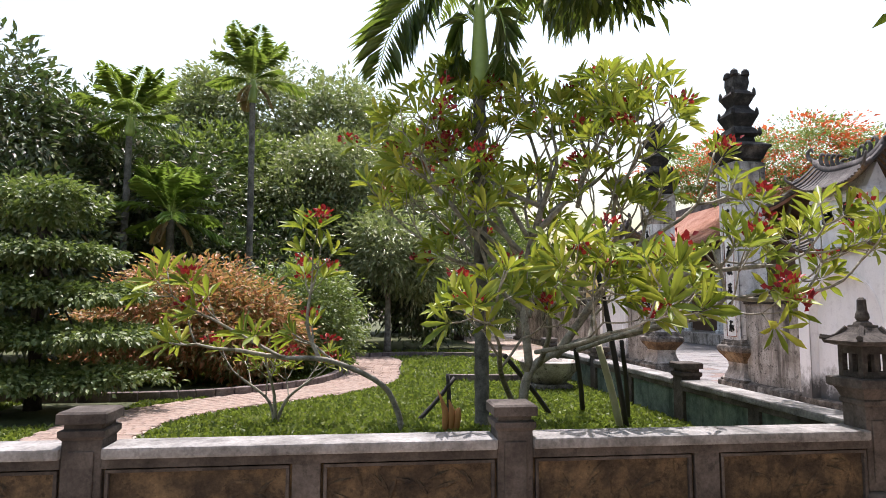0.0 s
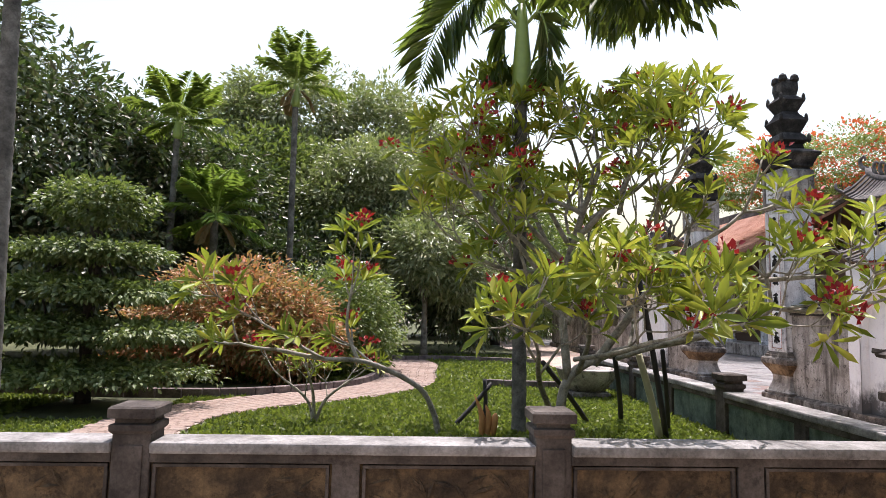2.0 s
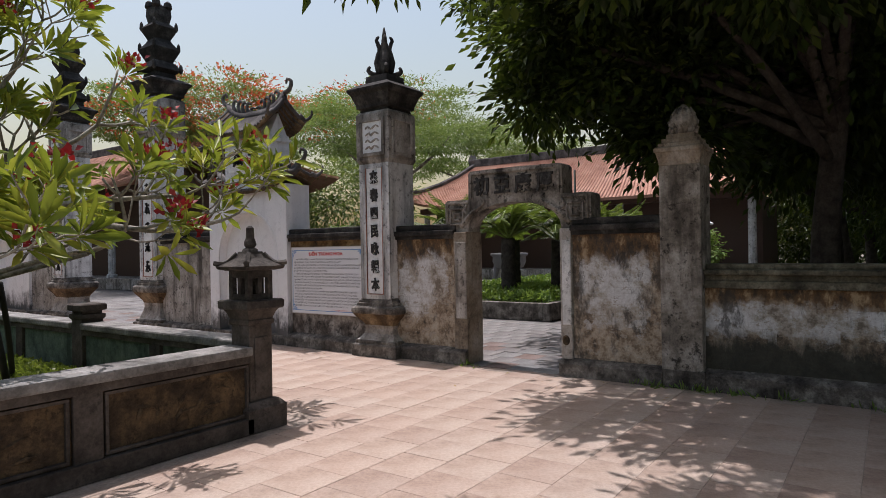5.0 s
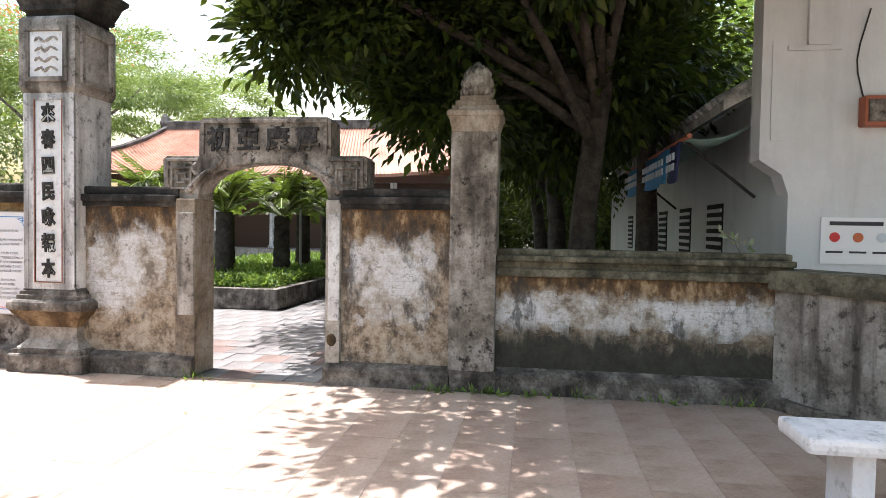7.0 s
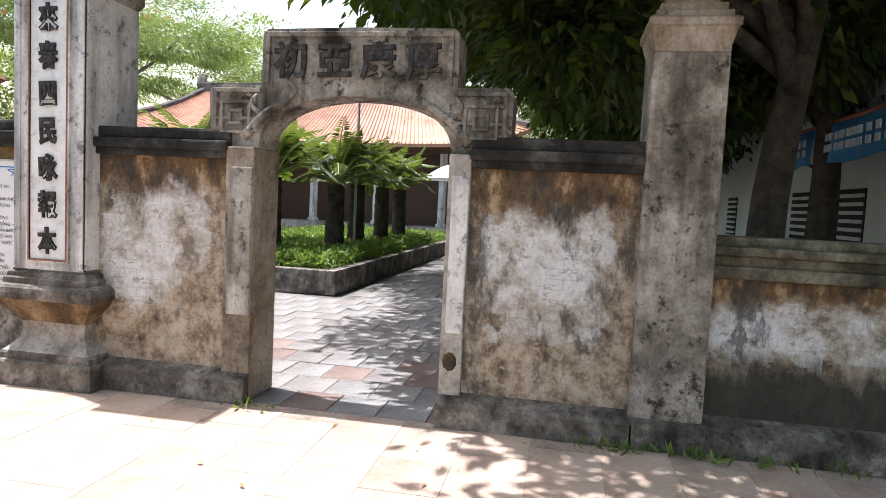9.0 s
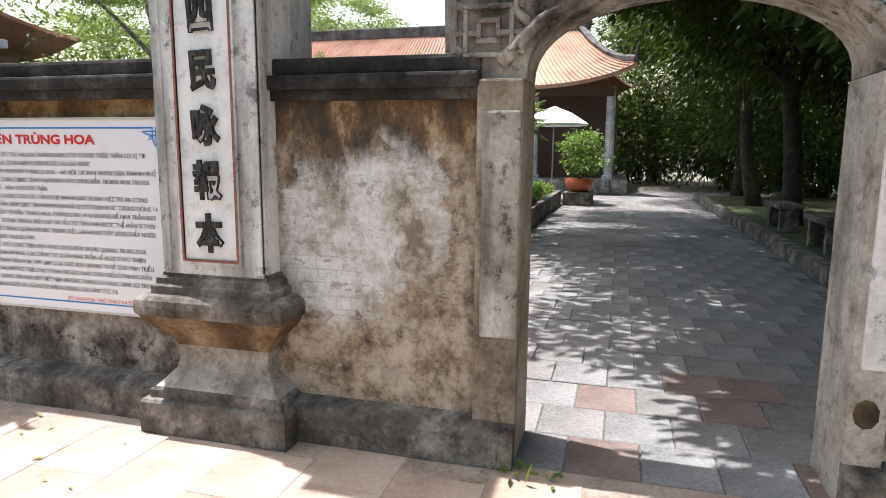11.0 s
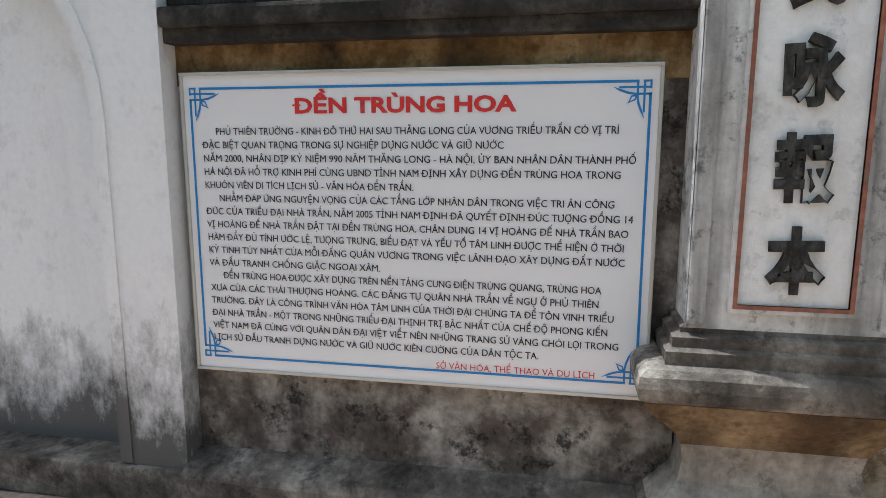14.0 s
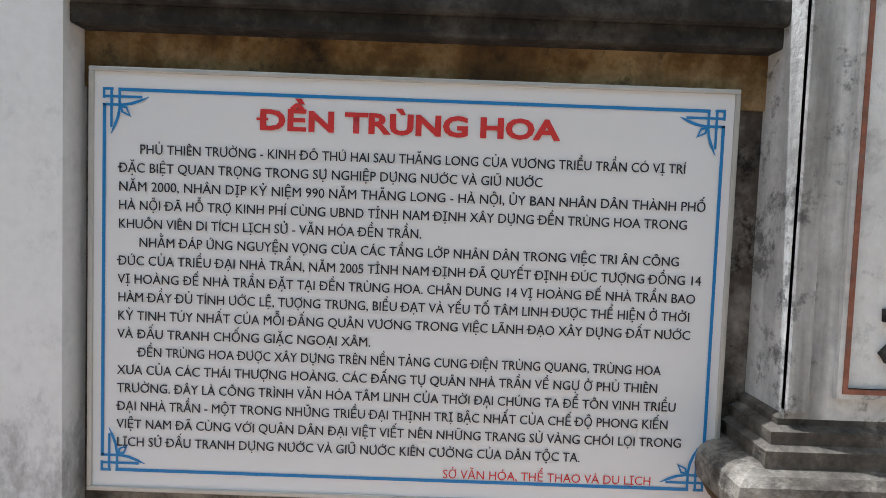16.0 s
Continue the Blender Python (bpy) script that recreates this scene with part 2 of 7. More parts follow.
M_INTILE = weathered("inner_court_tile", (0.29, 0.283, 0.275), (0.215, 0.21, 0.204), (0.085, 0.082, 0.08), 1.2, spots=0.4, random_tint=0.4)
M_REDTILE = weathered("red_court_tile", (0.26, 0.205, 0.185), (0.2, 0.15, 0.132), (0.1, 0.07, 0.062), 1.4, spots=0.3, random_tint=0.4)
M_BRICK = weathered("path_brick", (0.34, 0.27, 0.22), (0.27, 0.205, 0.165), (0.13, 0.09, 0.075), 2.0, spots=0.2, random_tint=0.35)
M_KERB = weathered("kerb_stone", (0.24, 0.2, 0.18), (0.13, 0.1, 0.09), (0.05, 0.04, 0.04), 3.0, spots=0.4)
M_EARTH = weathered("garden_earth", (0.1, 0.11, 0.05), (0.07, 0.08, 0.035), (0.035, 0.035, 0.02), 1.6, relief=0.8)
M_GROUND = weathered("outer_ground", (0.25, 0.22, 0.17), (0.18, 0.16, 0.12), (0.1, 0.09, 0.07), 0.4)
M_ROOF = weathered("roof_tile_orange", (0.52, 0.31, 0.23), (0.44, 0.24, 0.17), (0.24, 0.12, 0.09), 1.0, random_tint=0.3, spots=0.2)
M_RIDGE = weathered("ridge_mortar", (0.2, 0.185, 0.17), (0.1, 0.09, 0.085), (0.03, 0.027, 0.026), 2.0, spots=0.4)
M_TIMBER = plain("dark_timber", (0.09, 0.045, 0.03), 0.6)
M_BARK = weathered("bark_grey", (0.3, 0.27, 0.22), (0.17, 0.14, 0.11), (0.06, 0.05, 0.04), 6.0, relief=1.0)
M_BARKDARK = weathered("bark_dark", (0.1, 0.085, 0.07), (0.055, 0.045, 0.038), (0.02, 0.018, 0.015), 6.0, relief=1.0)
M_PALMBARK = weathered("palm_bark", (0.21, 0.2, 0.175), (0.105, 0.1, 0.085), (0.035, 0.033, 0.028), 4.0, spots=0.4)
M_FRANGBARK = weathered("frangipani_bark", (0.44, 0.41, 0.34), (0.29, 0.265, 0.21), (0.1, 0.09, 0.075), 8.0, spots=0.3)
M_SHAFT = plain("palm_crownshaft", (0.24, 0.33, 0.07), 0.4)
M_STRAW = plain("dry_sheath", (0.52, 0.24, 0.08), 0.7)
M_STAKE = plain("tarred_stake", (0.025, 0.022, 0.02), 0.8)
M_BAMBOO = plain("pale_stake", (0.42, 0.4, 0.24), 0.6)
M_SIGN = plain("sign_white", (0.8, 0.8, 0.82), 0.35, vary=0.04, scale=2)
M_SIGNEDGE = plain("sign_frame_metal", (0.6, 0.58, 0.55), 0.4, metal=0.4)
M_BLUE = plain("sign_blue", (0.02, 0.22, 0.55), 0.5, vary=0.05)
M_RED = plain("sign_red", (0.62, 0.03, 0.03), 0.5, vary=0.05)
M_INK = plain("sign_black", (0.018, 0.018, 0.03), 0.5, vary=0.05)
M_GLYPH = weathered("glyph_black", (0.09, 0.088, 0.085), (0.035, 0.034, 0.033), (0.012, 0.012, 0.012), 20, relief=0.9)
M_REDLINE = weathered("faded_red_line", (0.4, 0.18, 0.13), (0.3, 0.12, 0.08), (0.2, 0.15, 0.13), 12)
M_BLUELINE = weathered("panel_white", (0.84, 0.84, 0.84), (0.72, 0.72, 0.72), (0.3, 0.3, 0.3), 5, spots=0.3, streak=0.15, bias=-0.1, grain=0.12)
M_BUILD = weathered("white_building_paint", (0.64, 0.65, 0.66), (0.56, 0.57, 0.58), (0.32, 0.32, 0.31), 0.7, streak=0.2, bias=-0.1, relief=0.1, grain=0.08)
M_SLATEROOF = weathered("grey_roof", (0.5, 0.49, 0.46), (0.34, 0.33, 0.31), (0.07, 0.07, 0.07), 2.5, spots=0.4)
M_DARKGAP = plain("dark_opening", (0.02, 0.02, 0.02), 0.9)
M_CLOTH = plain("awning_cloth", (0.2, 0.3, 0.27), 0.7)
M_BANNERBLUE = plain("banner_blue", (0.05, 0.24, 0.5), 0.6, vary=0.15, scale=3)
M_BANNERNAVY = plain("banner_navy", (0.03, 0.04, 0.12), 0.6)
M_BANNERTEXT = plain("banner_text", (0.6, 0.66, 0.72), 0.6)
M_RUST = plain("rusty_pipe", (0.35, 0.1, 0.05), 0.6)
M_CANVAS = plain("umbrella_canvas", (0.75, 0.77, 0.8), 0.7, vary=0.08)
M_TERRACOTTA = plain("terracotta", (0.55, 0.14, 0.05), 0.6)
M_METAL = plain("galvanised_metal", (0.45, 0.46, 0.47), 0.4, metal=0.7)
M_URN = plain("stone_urn", (0.2, 0.19, 0.18), 0.8)

L_FRANG = foliage("frangipani_leaf", [(0.105, 0.16, 0.019), (0.187, 0.245, 0.029), (0.281, 0.33, 0.041), (0.421, 0.394, 0.057)], 0.4, 0.3, (0.42, 0.5, 0.04), 0.22)
L_FRANGR = foliage("frangipani_flower", [(0.32, 0.015, 0.018), (0.18, 0.01, 0.016), (0.46, 0.06, 0.045)], 0.5, 0.2, (0.5, 0.03, 0.03))
L_PALM = foliage("palm_leaflet", [(0.05, 0.09, 0.02), (0.09, 0.14, 0.03), (0.17, 0.2, 0.05)], 0.4, 0.35)
L_PALMDRY = foliage("palm_leaflet_dry", [(0.35, 0.22, 0.1), (0.3, 0.24, 0.1)], 0.6, 0.25, (0.5, 0.35, 0.1))
L_DARK = foliage("dark_glossy_leaf", [(0.04, 0.063, 0.028), (0.08, 0.109, 0.045), (0.141, 0.165, 0.069), (0.161, 0.122, 0.078)], 0.4, 0.15, (0.15, 0.3, 0.03), shine=0.6)
L_GREY = foliage("grey_green_leaf", [(0.146, 0.178, 0.088), (0.255, 0.282, 0.137), (0.402, 0.402, 0.225)], 0.3, 0.25, shine=0.6)
L_MID = foliage("mid_green_leaf", [(0.08, 0.121, 0.034), (0.142, 0.189, 0.053), (0.232, 0.272, 0.083)], 0.45, 0.25, shine=0.6)
L_TOPIARY = foliage("topiary_leaf", [(0.066, 0.102, 0.036), (0.132, 0.174, 0.06), (0.224, 0.252, 0.102)], 0.5, 0.2)
L_CROTON = foliage("croton_leaf", [(0.12, 0.16, 0.04), (0.2, 0.2, 0.07), (0.42, 0.2, 0.1), (0.5, 0.17, 0.08), (0.36, 0.28, 0.14)], 0.45, 0.3, (0.6, 0.4, 0.1))
# Low stops hold the crowns' shade in the colour, the last stop sunlit leaves.
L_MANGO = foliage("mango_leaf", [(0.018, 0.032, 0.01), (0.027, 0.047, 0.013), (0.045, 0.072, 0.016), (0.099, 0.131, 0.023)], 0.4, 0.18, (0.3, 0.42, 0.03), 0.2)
L_FLAME = foliage("flame_tree_leaf", [(0.09, 0.14, 0.035), (0.14, 0.2, 0.055), (0.22, 0.27, 0.09)], 0.5, 0.35, (0.4, 0.55, 0.1))
L_FLAMERED = foliage("flame_tree_blossom", [(0.62, 0.1, 0.03), (0.7, 0.16, 0.06), (0.5, 0.08, 0.03)], 0.6, 0.3, (0.8, 0.2, 0.05))
L_GRASS = foliage("lawn_blade", [(0.074, 0.108, 0.018), (0.114, 0.153, 0.025), (0.178, 0.203, 0.041)], 0.5, 0.32, (0.36, 0.48, 0.05))
L_CYCAD = foliage("cycad_leaflet", [(0.03, 0.05, 0.014), (0.055, 0.085, 0.02), (0.12, 0.14, 0.035)], 0.4, 0.25)
L_HEDGE = foliage("hedge_leaf", [(0.08, 0.15, 0.03), (0.13, 0.22, 0.05), (0.19, 0.27, 0.06)], 0.45, 0.35)


# ---- mesh tools ----
def finish(bm, name, mat, smooth=False):
    me = bpy.data.meshes.new(name)
    bmesh.ops.recalc_face_normals(bm, faces=bm.faces)
    bm.to_mesh(me)
    bm.free()
    me.materials.append(mat)
    if smooth:
        for p in me.polygons:
            p.use_smooth = True
    return me


def part(name, bm, material, parent, label="", smooth=False):
    ob = new(name, finish(bm, name, material, smooth))
    ob.parent = parent
    if parent is not None:
        ob.matrix_parent_inverse = Matrix.Translation(-parent.location)
    if label:
        ob["label"] = label
    return ob


def thing(name, label, category, at=(0, 0, 0), group="", kind=""):
    e = new(name)
    e.location = at
    e.empty_display_size = 0.1
    return tagged(e, label, category, group, kind)


def solid(name, bm, material, label, category="", group="", kind="", smooth=False):
    return tagged(new(name, finish(bm, name, material, smooth)), label, category, group, kind)


def box(bm, x0, x1, y0, y1, z0, z1, bevel=0.0):
    r = bmesh.ops.create_cube(bm, size=1.0)
    for v in r["verts"]:
        v.co = Vector(((x0 + x1) / 2 + v.co.x * (x1 - x0), (y0 + y1) / 2 + v.co.y * (y1 - y0), (z0 + z1) / 2 + v.co.z * (z1 - z0)))
    if bevel:
        es = list({e for v in r["verts"] for e in v.link_edges})
        bmesh.ops.bevel(bm, geom=es, offset=bevel, segments=2, affect="EDGES", profile=0.6)
    return bm


def B(*a, **k):
    return box(bmesh.new(), *a, **k)


def squares(bm, cx, cy, prof, ax=1.0, ay=1.0):
    """A four-sided turned shape: rings of half-width w at height z."""
    rings = []
    for w, z in prof:
        rings.append([bm.verts.new((cx + sx * w * ax, cy + sy * w * ay, z)) for sx, sy in ((-1, -1), (1, -1), (1, 1), (-1, 1))])
    for a, b in zip(rings, rings[1:]):
        for i in range(4):
            bm.faces.new((a[i], a[(i + 1) % 4], b[(i + 1) % 4], b[i]))
    bm.faces.new(rings[0][::-1])
    bm.faces.new(rings[-1])
    return bm


def turned(bm, cx, cy, prof, n=20, squash=1.0):
    rings = [[bm.verts.new((cx + r * math.cos(6.28319 * i / n), cy + squash * r * math.sin(6.28319 * i / n), z)) for i in range(n)] for r, z in prof]
    for a, b in zip(rings, rings[1:]):
        for i in range(n):
            bm.faces.new((a[i], a[(i + 1) % n], b[(i + 1) % n], b[i]))
    bm.faces.new(rings[0][::-1])
    bm.faces.new(rings[-1])
    return bm


def prism(bm, poly, axis, a, b):
    """A flat outline pushed from a to b along an axis. Outline (u, v): (y, z) for x, (x, z) for y, (x, y) for z."""
    def at(u, v, w):
        return {"x": (w, u, v), "y": (u, w, v), "z": (u, v, w)}[axis]
    lo = [bm.verts.new(at(u, v, a)) for u, v in poly]
    hi = [bm.verts.new(at(u, v, b)) for u, v in poly]
    n = len(poly)
    for i in range(n):
        bm.faces.new((lo[i], lo[(i + 1) % n], hi[(i + 1) % n], hi[i]))
    f1, f2 = bm.faces.new(lo), bm.faces.new(hi[::-1])
    f1.normal_update()
    f2.normal_update()
    bmesh.ops.triangulate(bm, faces=[f1, f2])
    return bm


def tube(bm, pts, radii, n=8):
    pts = [Vector(p) for p in pts]
    rings = []
    for i, p in enumerate(pts):
        d = (pts[min(i + 1, len(pts) - 1)] - pts[max(i - 1, 0)]).normalized()
        s = d.cross(Vector((0.31, 0.95, 0.07))).normalized()
        u = s.cross(d)
        rings.append([bm.verts.new(p + radii[i] * (math.cos(6.28319 * k / n) * s + math.sin(6.28319 * k / n) * u)) for k in range(n)])
    for a, b in zip(rings, rings[1:]):
        for i in range(n):
            bm.faces.new((a[i], a[(i + 1) % n], b[(i + 1) % n], b[i]))
    bm.faces.new(rings[0][::-1])
    bm.faces.new(rings[-1])
    return bm


def curve_pts(ctrl, n):
    """Points along a Catmull-Rom curve."""
    c = [Vector(p) for p in ctrl]
    c = [2 * c[0] - c[1], *c, 2 * c[-1] - c[-2]]
    out = []
    for k in range(n):
        f = k / (n - 1) * (len(c) - 3)
        i = min(int(f), len(c) - 4)
        t = f - i
        a, b, d, e = c[i:i + 4]
        out.append(0.5 * (2 * b + (d - a) * t + (2 * a - 5 * b + 4 * d - e) * t * t + (3 * b - a - 3 * d + e) * t ** 3))
    return out


def raw_mesh(name, verts, faces, mat):
    me = bpy.data.meshes.new(name)
    me.from_pydata(verts, [], faces)
    me.materials.append(mat)
    return me


def unit(a):
    return a / np.maximum(1e-9, np.linalg.norm(a, axis=-1, keepdims=True))


def leaf_arrays(P, D, N, L, W, droop=0.12):
    """Folded leaves: four corners and two triangles on each side of the midrib."""
    D = unit(D)
    S = unit(np.cross(D, N))
    U = np.cross(S, D)
    L, W = np.asarray(L).reshape(-1, 1), np.asarray(W).reshape(-1, 1)
    mid = P + D * L * 0.5
    v = np.stack([P, mid + S * W / 2 + U * W * 0.16, P + D * L - U * L * droop, mid - S * W / 2 + U * W * 0.16], 1)
    return v


def broad_leaves(P, D, N, L, W, droop=0.1):
    """Long leaves, widest past the middle and folded along the midrib: six corners each."""
    D = unit(D)
    S = unit(np.cross(D, N))
    U = np.cross(S, D)
    L, W = np.asarray(L).reshape(-1, 1), np.asarray(W).reshape(-1, 1)
    a, b = P + D * L * 0.34 + U * L * 0.02, P + D * L * 0.72 - U * L * droop * 0.35
    return np.stack([P, a + S * W * 0.34 + U * W * 0.1, b + S * W * 0.5 + U * W * 0.14, P + D * L - U * L * droop, b - S * W * 0.5 + U * W * 0.14, a - S * W * 0.34 + U * W * 0.1], 1)


def leaf_mesh(name, v, mat):
    n = len(v)
    me = bpy.data.meshes.new(name)
    q = v.shape[1]
    idx = np.arange(n)[:, None] * q
    tris = [[0, 2, 1], [0, 3, 2]] if q == 4 else [[0, 2, 1], [0, 3, 2], [0, 4, 3], [0, 5, 4]]
    f = np.concatenate([idx + np.array([t]) for t in tris], 1).reshape(-1, 3)
    me.vertices.add(n * q)
    me.vertices.foreach_set("co", v.reshape(-1).astype(np.float32))
    me.loops.add(len(f) * 3)
    me.loops.foreach_set("vertex_index", f.reshape(-1).astype(np.int32))
    me.polygons.add(len(f))
    me.polygons.foreach_set("loop_start", (np.arange(len(f)) * 3).astype(np.int32))
    me.update(calc_edges=True)
    me.validate()
    me.materials.append(mat)
    return me


def crown_leaves(rng, blobs, n, length, width, clumps=60, spread=0.3, droop=0.3, flat=0.7):
    """Leaves in clumps over the outer part of a few ellipsoids."""
    vol = np.array([b[3] * b[4] + b[4] * b[5] + b[3] * b[5] for b in blobs])
    per = np.maximum(1, (n * vol / vol.sum()).astype(int))
    out = []
    for b, k in zip(blobs, per):
        c, r = np.array(b[:3]), np.array(b[3:])
        nc = max(6, int(clumps * k / n * 3))
        dirs = unit(rng.normal(size=(nc, 3)))
        depth = (0.42 + 0.62 * rng.random((nc, 1)) ** 0.6) * (0.85 + 0.3 * rng.random((nc, 1)))
        cc = c + dirs * r * depth
        pick = rng.integers(0, nc, k)
        size = spread * (0.6 + 0.8 * rng.random(nc))[pick][:, None]
        off = rng.normal(size=(k, 3)) * size * np.array([1, 1, flat])
        P = cc[pick] + off
        D = unit(off + dirs[pick] * size * 1.2 + rng.normal(size=(k, 3)) * size * 0.7 - np.array([0, 0, 1]) * size * droop * 2)
        N = unit(rng.normal(size=(k, 3)) * 0.6 + np.array([0, 0, 1.0]))
        s = 0.7 + 0.6 * rng.random(k)
        out.append(leaf_arrays(P, D, N, length * s, width * s))
    return np.concatenate(out)


def limbs(bm, rng, base, top, r0, tips, n=8):
    """A trunk from base to top and limbs on to the tips."""
    base, top = Vector(base), Vector(top)
    mid = base.lerp(top, 0.5) + Vector((rng.normal() * 0.12, rng.normal() * 0.12, 0))
    pts = curve_pts([base, mid, top], 7)
    tube(bm, pts, [r0 * (1.25 if i == 0 else 1 - 0.06 * i) for i in range(7)], 10)
    for t in tips:
        t = Vector(t)
        st = base.lerp(top, 0.72 + 0.28 * rng.random())
        m = st.lerp(t, 0.5) + Vector((rng.normal() * 0.3, rng.normal() * 0.3, 0.25))
        p = curve_pts([st, m, t], 7)
        tube(bm, p, [r0 * 0.4 * (1 - 0.13 * i) for i in range(7)], n)
    return bm


def tree(name, label, base, top, r0, blobs, n, length, width, leaf, bark, seed, category="tree", spread=0.35, clumps=90, extra=None, group="", droop=0.3, flat=0.7):
    rng = np.random.default_rng(seed)
    t = thing(name, label, category, base, group)
    part("trunk", limbs(bmesh.new(), rng, base, top, r0, [b[:3] for b in blobs]), bark, t, smooth=True)
    ob = new("crown", leaf_mesh("crown", crown_leaves(rng, blobs, n, length, width, clumps, spread, droop, flat), leaf))
    ob.parent, ob.matrix_parent_inverse = t, Matrix.Translation(-t.location)
    if extra:
        nm, mat, m, l, w, bl = extra
        o2 = new(nm, leaf_mesh(nm, crown_leaves(rng, bl, m, l, w, clumps, spread * 0.8, droop, flat), mat))
        o2.parent, o2.matrix_parent_inverse = t, Matrix.Translation(-t.location)
    return t


# ---- structure: ground ----
tagged(new("ground", raw_mesh("ground", [(-600, -600, -0.06), (600, -600, -0.06), (600, 600, -0.06), (-600, 600, -0.06)], [(0, 1, 2, 3)], M_GROUND)),
       "bare dusty earth reaching to the horizon", "ground", kind="structure")
pavement = solid("pavement", B(-14, 8.0, -8, 40, -0.3, -0.004), M_PAVEJOINT, "sandy joint bed under the courtyard pavers", "pavement", kind="structure")
inner_floor = solid("floor", B(8.0, 32, -2, 40, -0.3, -0.0095), M_INJOINT, "mortar bed under the grey inner court tiles", "floor", kind="structure")
solid("garden_bed", B(-40, 4.55, 6.1, 70, -0.25, 0.19), M_EARTH, "raised garden bed of dark mossy earth", "ground", kind="structure")


# ---- structure: temple wall ----
def wall_piece(name, y0, y1, label, mat, panel=None, top=1.72, x0=8.0, x1=8.38, d=0.05):
    """A stretch of wall with a base course, a two-step coping and a sunk panel."""
    w = thing(name, label, "wall", (x0, (y0 + y1) / 2, 0), kind="structure")
    bm = bmesh.new()
    box(bm, x0 + d, x1, y0, y1, 0, top)
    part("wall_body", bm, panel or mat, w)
    bm = bmesh.new()
    box(bm, x0 + 0.004, x1 + 0.02, y0, y1, top - 0.005, top + 0.05, 0.008)
    box(bm, x0 - 0.025, x1 + 0.05, y0, y1, top + 0.045, top + 0.115, 0.015)
    box(bm, x0 + 0.03, x1 + 0.0, y0, y1, top + 0.11, top + 0.2, 0.02)
    part("coping", bm, M_MOULD, w, "mould-blackened stepped coping")
    bm = prism(bmesh.new(), [(x0 - 0.07, 0), (x0 - 0.07, 0.15), (x0 - 0.05, 0.18), (x0 + d - 0.005, 0.215), (x0 + d + 0.01, 0.215), (x0 + d + 0.01, 0)], "y", y0, y1)
    part("base_course", bm, M_PLINTH, w, "dark stone base course with a sloped top")
    return w


wall_piece("wall_east", 6.2, 7.3, "old rendered wall with peeling whitewash and black coping", M_PLASTER, M_PANEL)
wall_piece("wall_right", 3.38, 4.49, "old rendered wall bay beside the arched gate", M_PLASTER, M_PANEL)
wall_sign = wall_piece("wall_sign", 7.8, 9.575, "stained rendered wall that carries the notice board", M_SIGNWALL, M_SIGNWALL, top=1.745, d=0.085)
part("stain_band", B(8.074, 8.09, 7.8, 9.575, 1.6, 1.743), M_OCHRE, wall_sign, "rust-brown stained strip under the coping")
wall_piece("wall_north", 11.7, 13.4, "grey streaked wall between side gate and pillar", M_GREYWALL, M_GREYWALL, 1.78)
wall_piece("wall_far", 18.0, 19.4, "grey streaked wall beyond the main gate", M_GREYWALL, M_GREYWALL, 1.78)
wall_piece("wall_end", 21.5, 34.0, "long grey streaked wall beside the far garden", M_GREYWALL, M_GREYWALL, 1.78)

# arched gate
gate = thing("arched_gateway", "weathered grey stone arched gateway with raised characters", "gateway", (8.2, 5.3, 0))
for y0, y1, m in ((6.0, 6.21, M_JAMB), (4.48, 4.63, M_WAIST)):
    bm = B(8.0, 8.4, y0, y1, 0, 1.80, 0.012)
    j = part("jamb", bm, m, gate, "chipped rendered door jamb")
    bm = B(7.985, 8.12, y0 + 0.005, y1 - 0.03, 0.62, 1.66, 0.01)
    part("render_strip", bm, M_GREYWALL if y0 > 5 else M_PLASTER, j, "flaking pale render strip")
bm = bmesh.new()
n = 24
arc = [(5.315 + 0.685 * math.cos(math.pi * (1 - i / n)), 1.80 + 0.37 * math.sin(math.pi * i / n) ** 0.85) for i in range(n + 1)]
outline = [(6.37, 1.80), (6.38, 2.2), (6.34, 2.235), (5.99, 2.235), (5.985, 2.58), (5.95, 2.615), (5.31, 2.625), (4.64, 2.615), (4.61, 2.58), (4.605, 2.235), (4.27, 2.235), (4.235, 2.2), (4.24, 1.80)]
prism(bm, arc + outline, "x", 8.06, 8.36)
for y0, y1 in ((6.0, 6.2), (4.49, 4.63)):
    part("base_course", prism(bmesh.new(), [(7.93, 0), (7.93, 0.15), (7.95, 0.18), (8.01, 0.21), (8.01, 0)], "y", y0, y1), M_PLINTH, gate)
chip = turned(bmesh.new(), 0, 0, [(0.03, 0), (0.05, 0.005), (0.04, 0.012), (0.012, 0.004)], 9, 1.3)
bmesh.ops.transform(chip, matrix=Matrix(((0, 0, -1, 8.0), (1, 0, 0, 4.56), (0, 1, 0, 0.43), (0, 0, 0, 1))), verts=chip.verts)
part("chipped_hollow", chip, M_RELIEF, gate, "round broken hollow showing brick")
arch = part("arch", bm, M_ARCH, gate, "mould-streaked stepped arch")
bm = bmesh.new()
for y0, y1, z0, z1 in ((4.64, 5.96, 2.56, 2.595), (4.64, 4.675, 2.25, 2.56), (5.925, 5.96, 2.25, 2.56), (5.99, 6.35, 2.18, 2.21), (4.27, 4.61, 2.18, 2.21),
                       (6.315, 6.345, 1.84, 2.18), (4.27, 4.3, 1.84, 2.18)):
    box(bm, 8.035, 8.07, y0, y1, z0, z1, 0.006)
part("raised_border", bm, M_ARCH, arch)
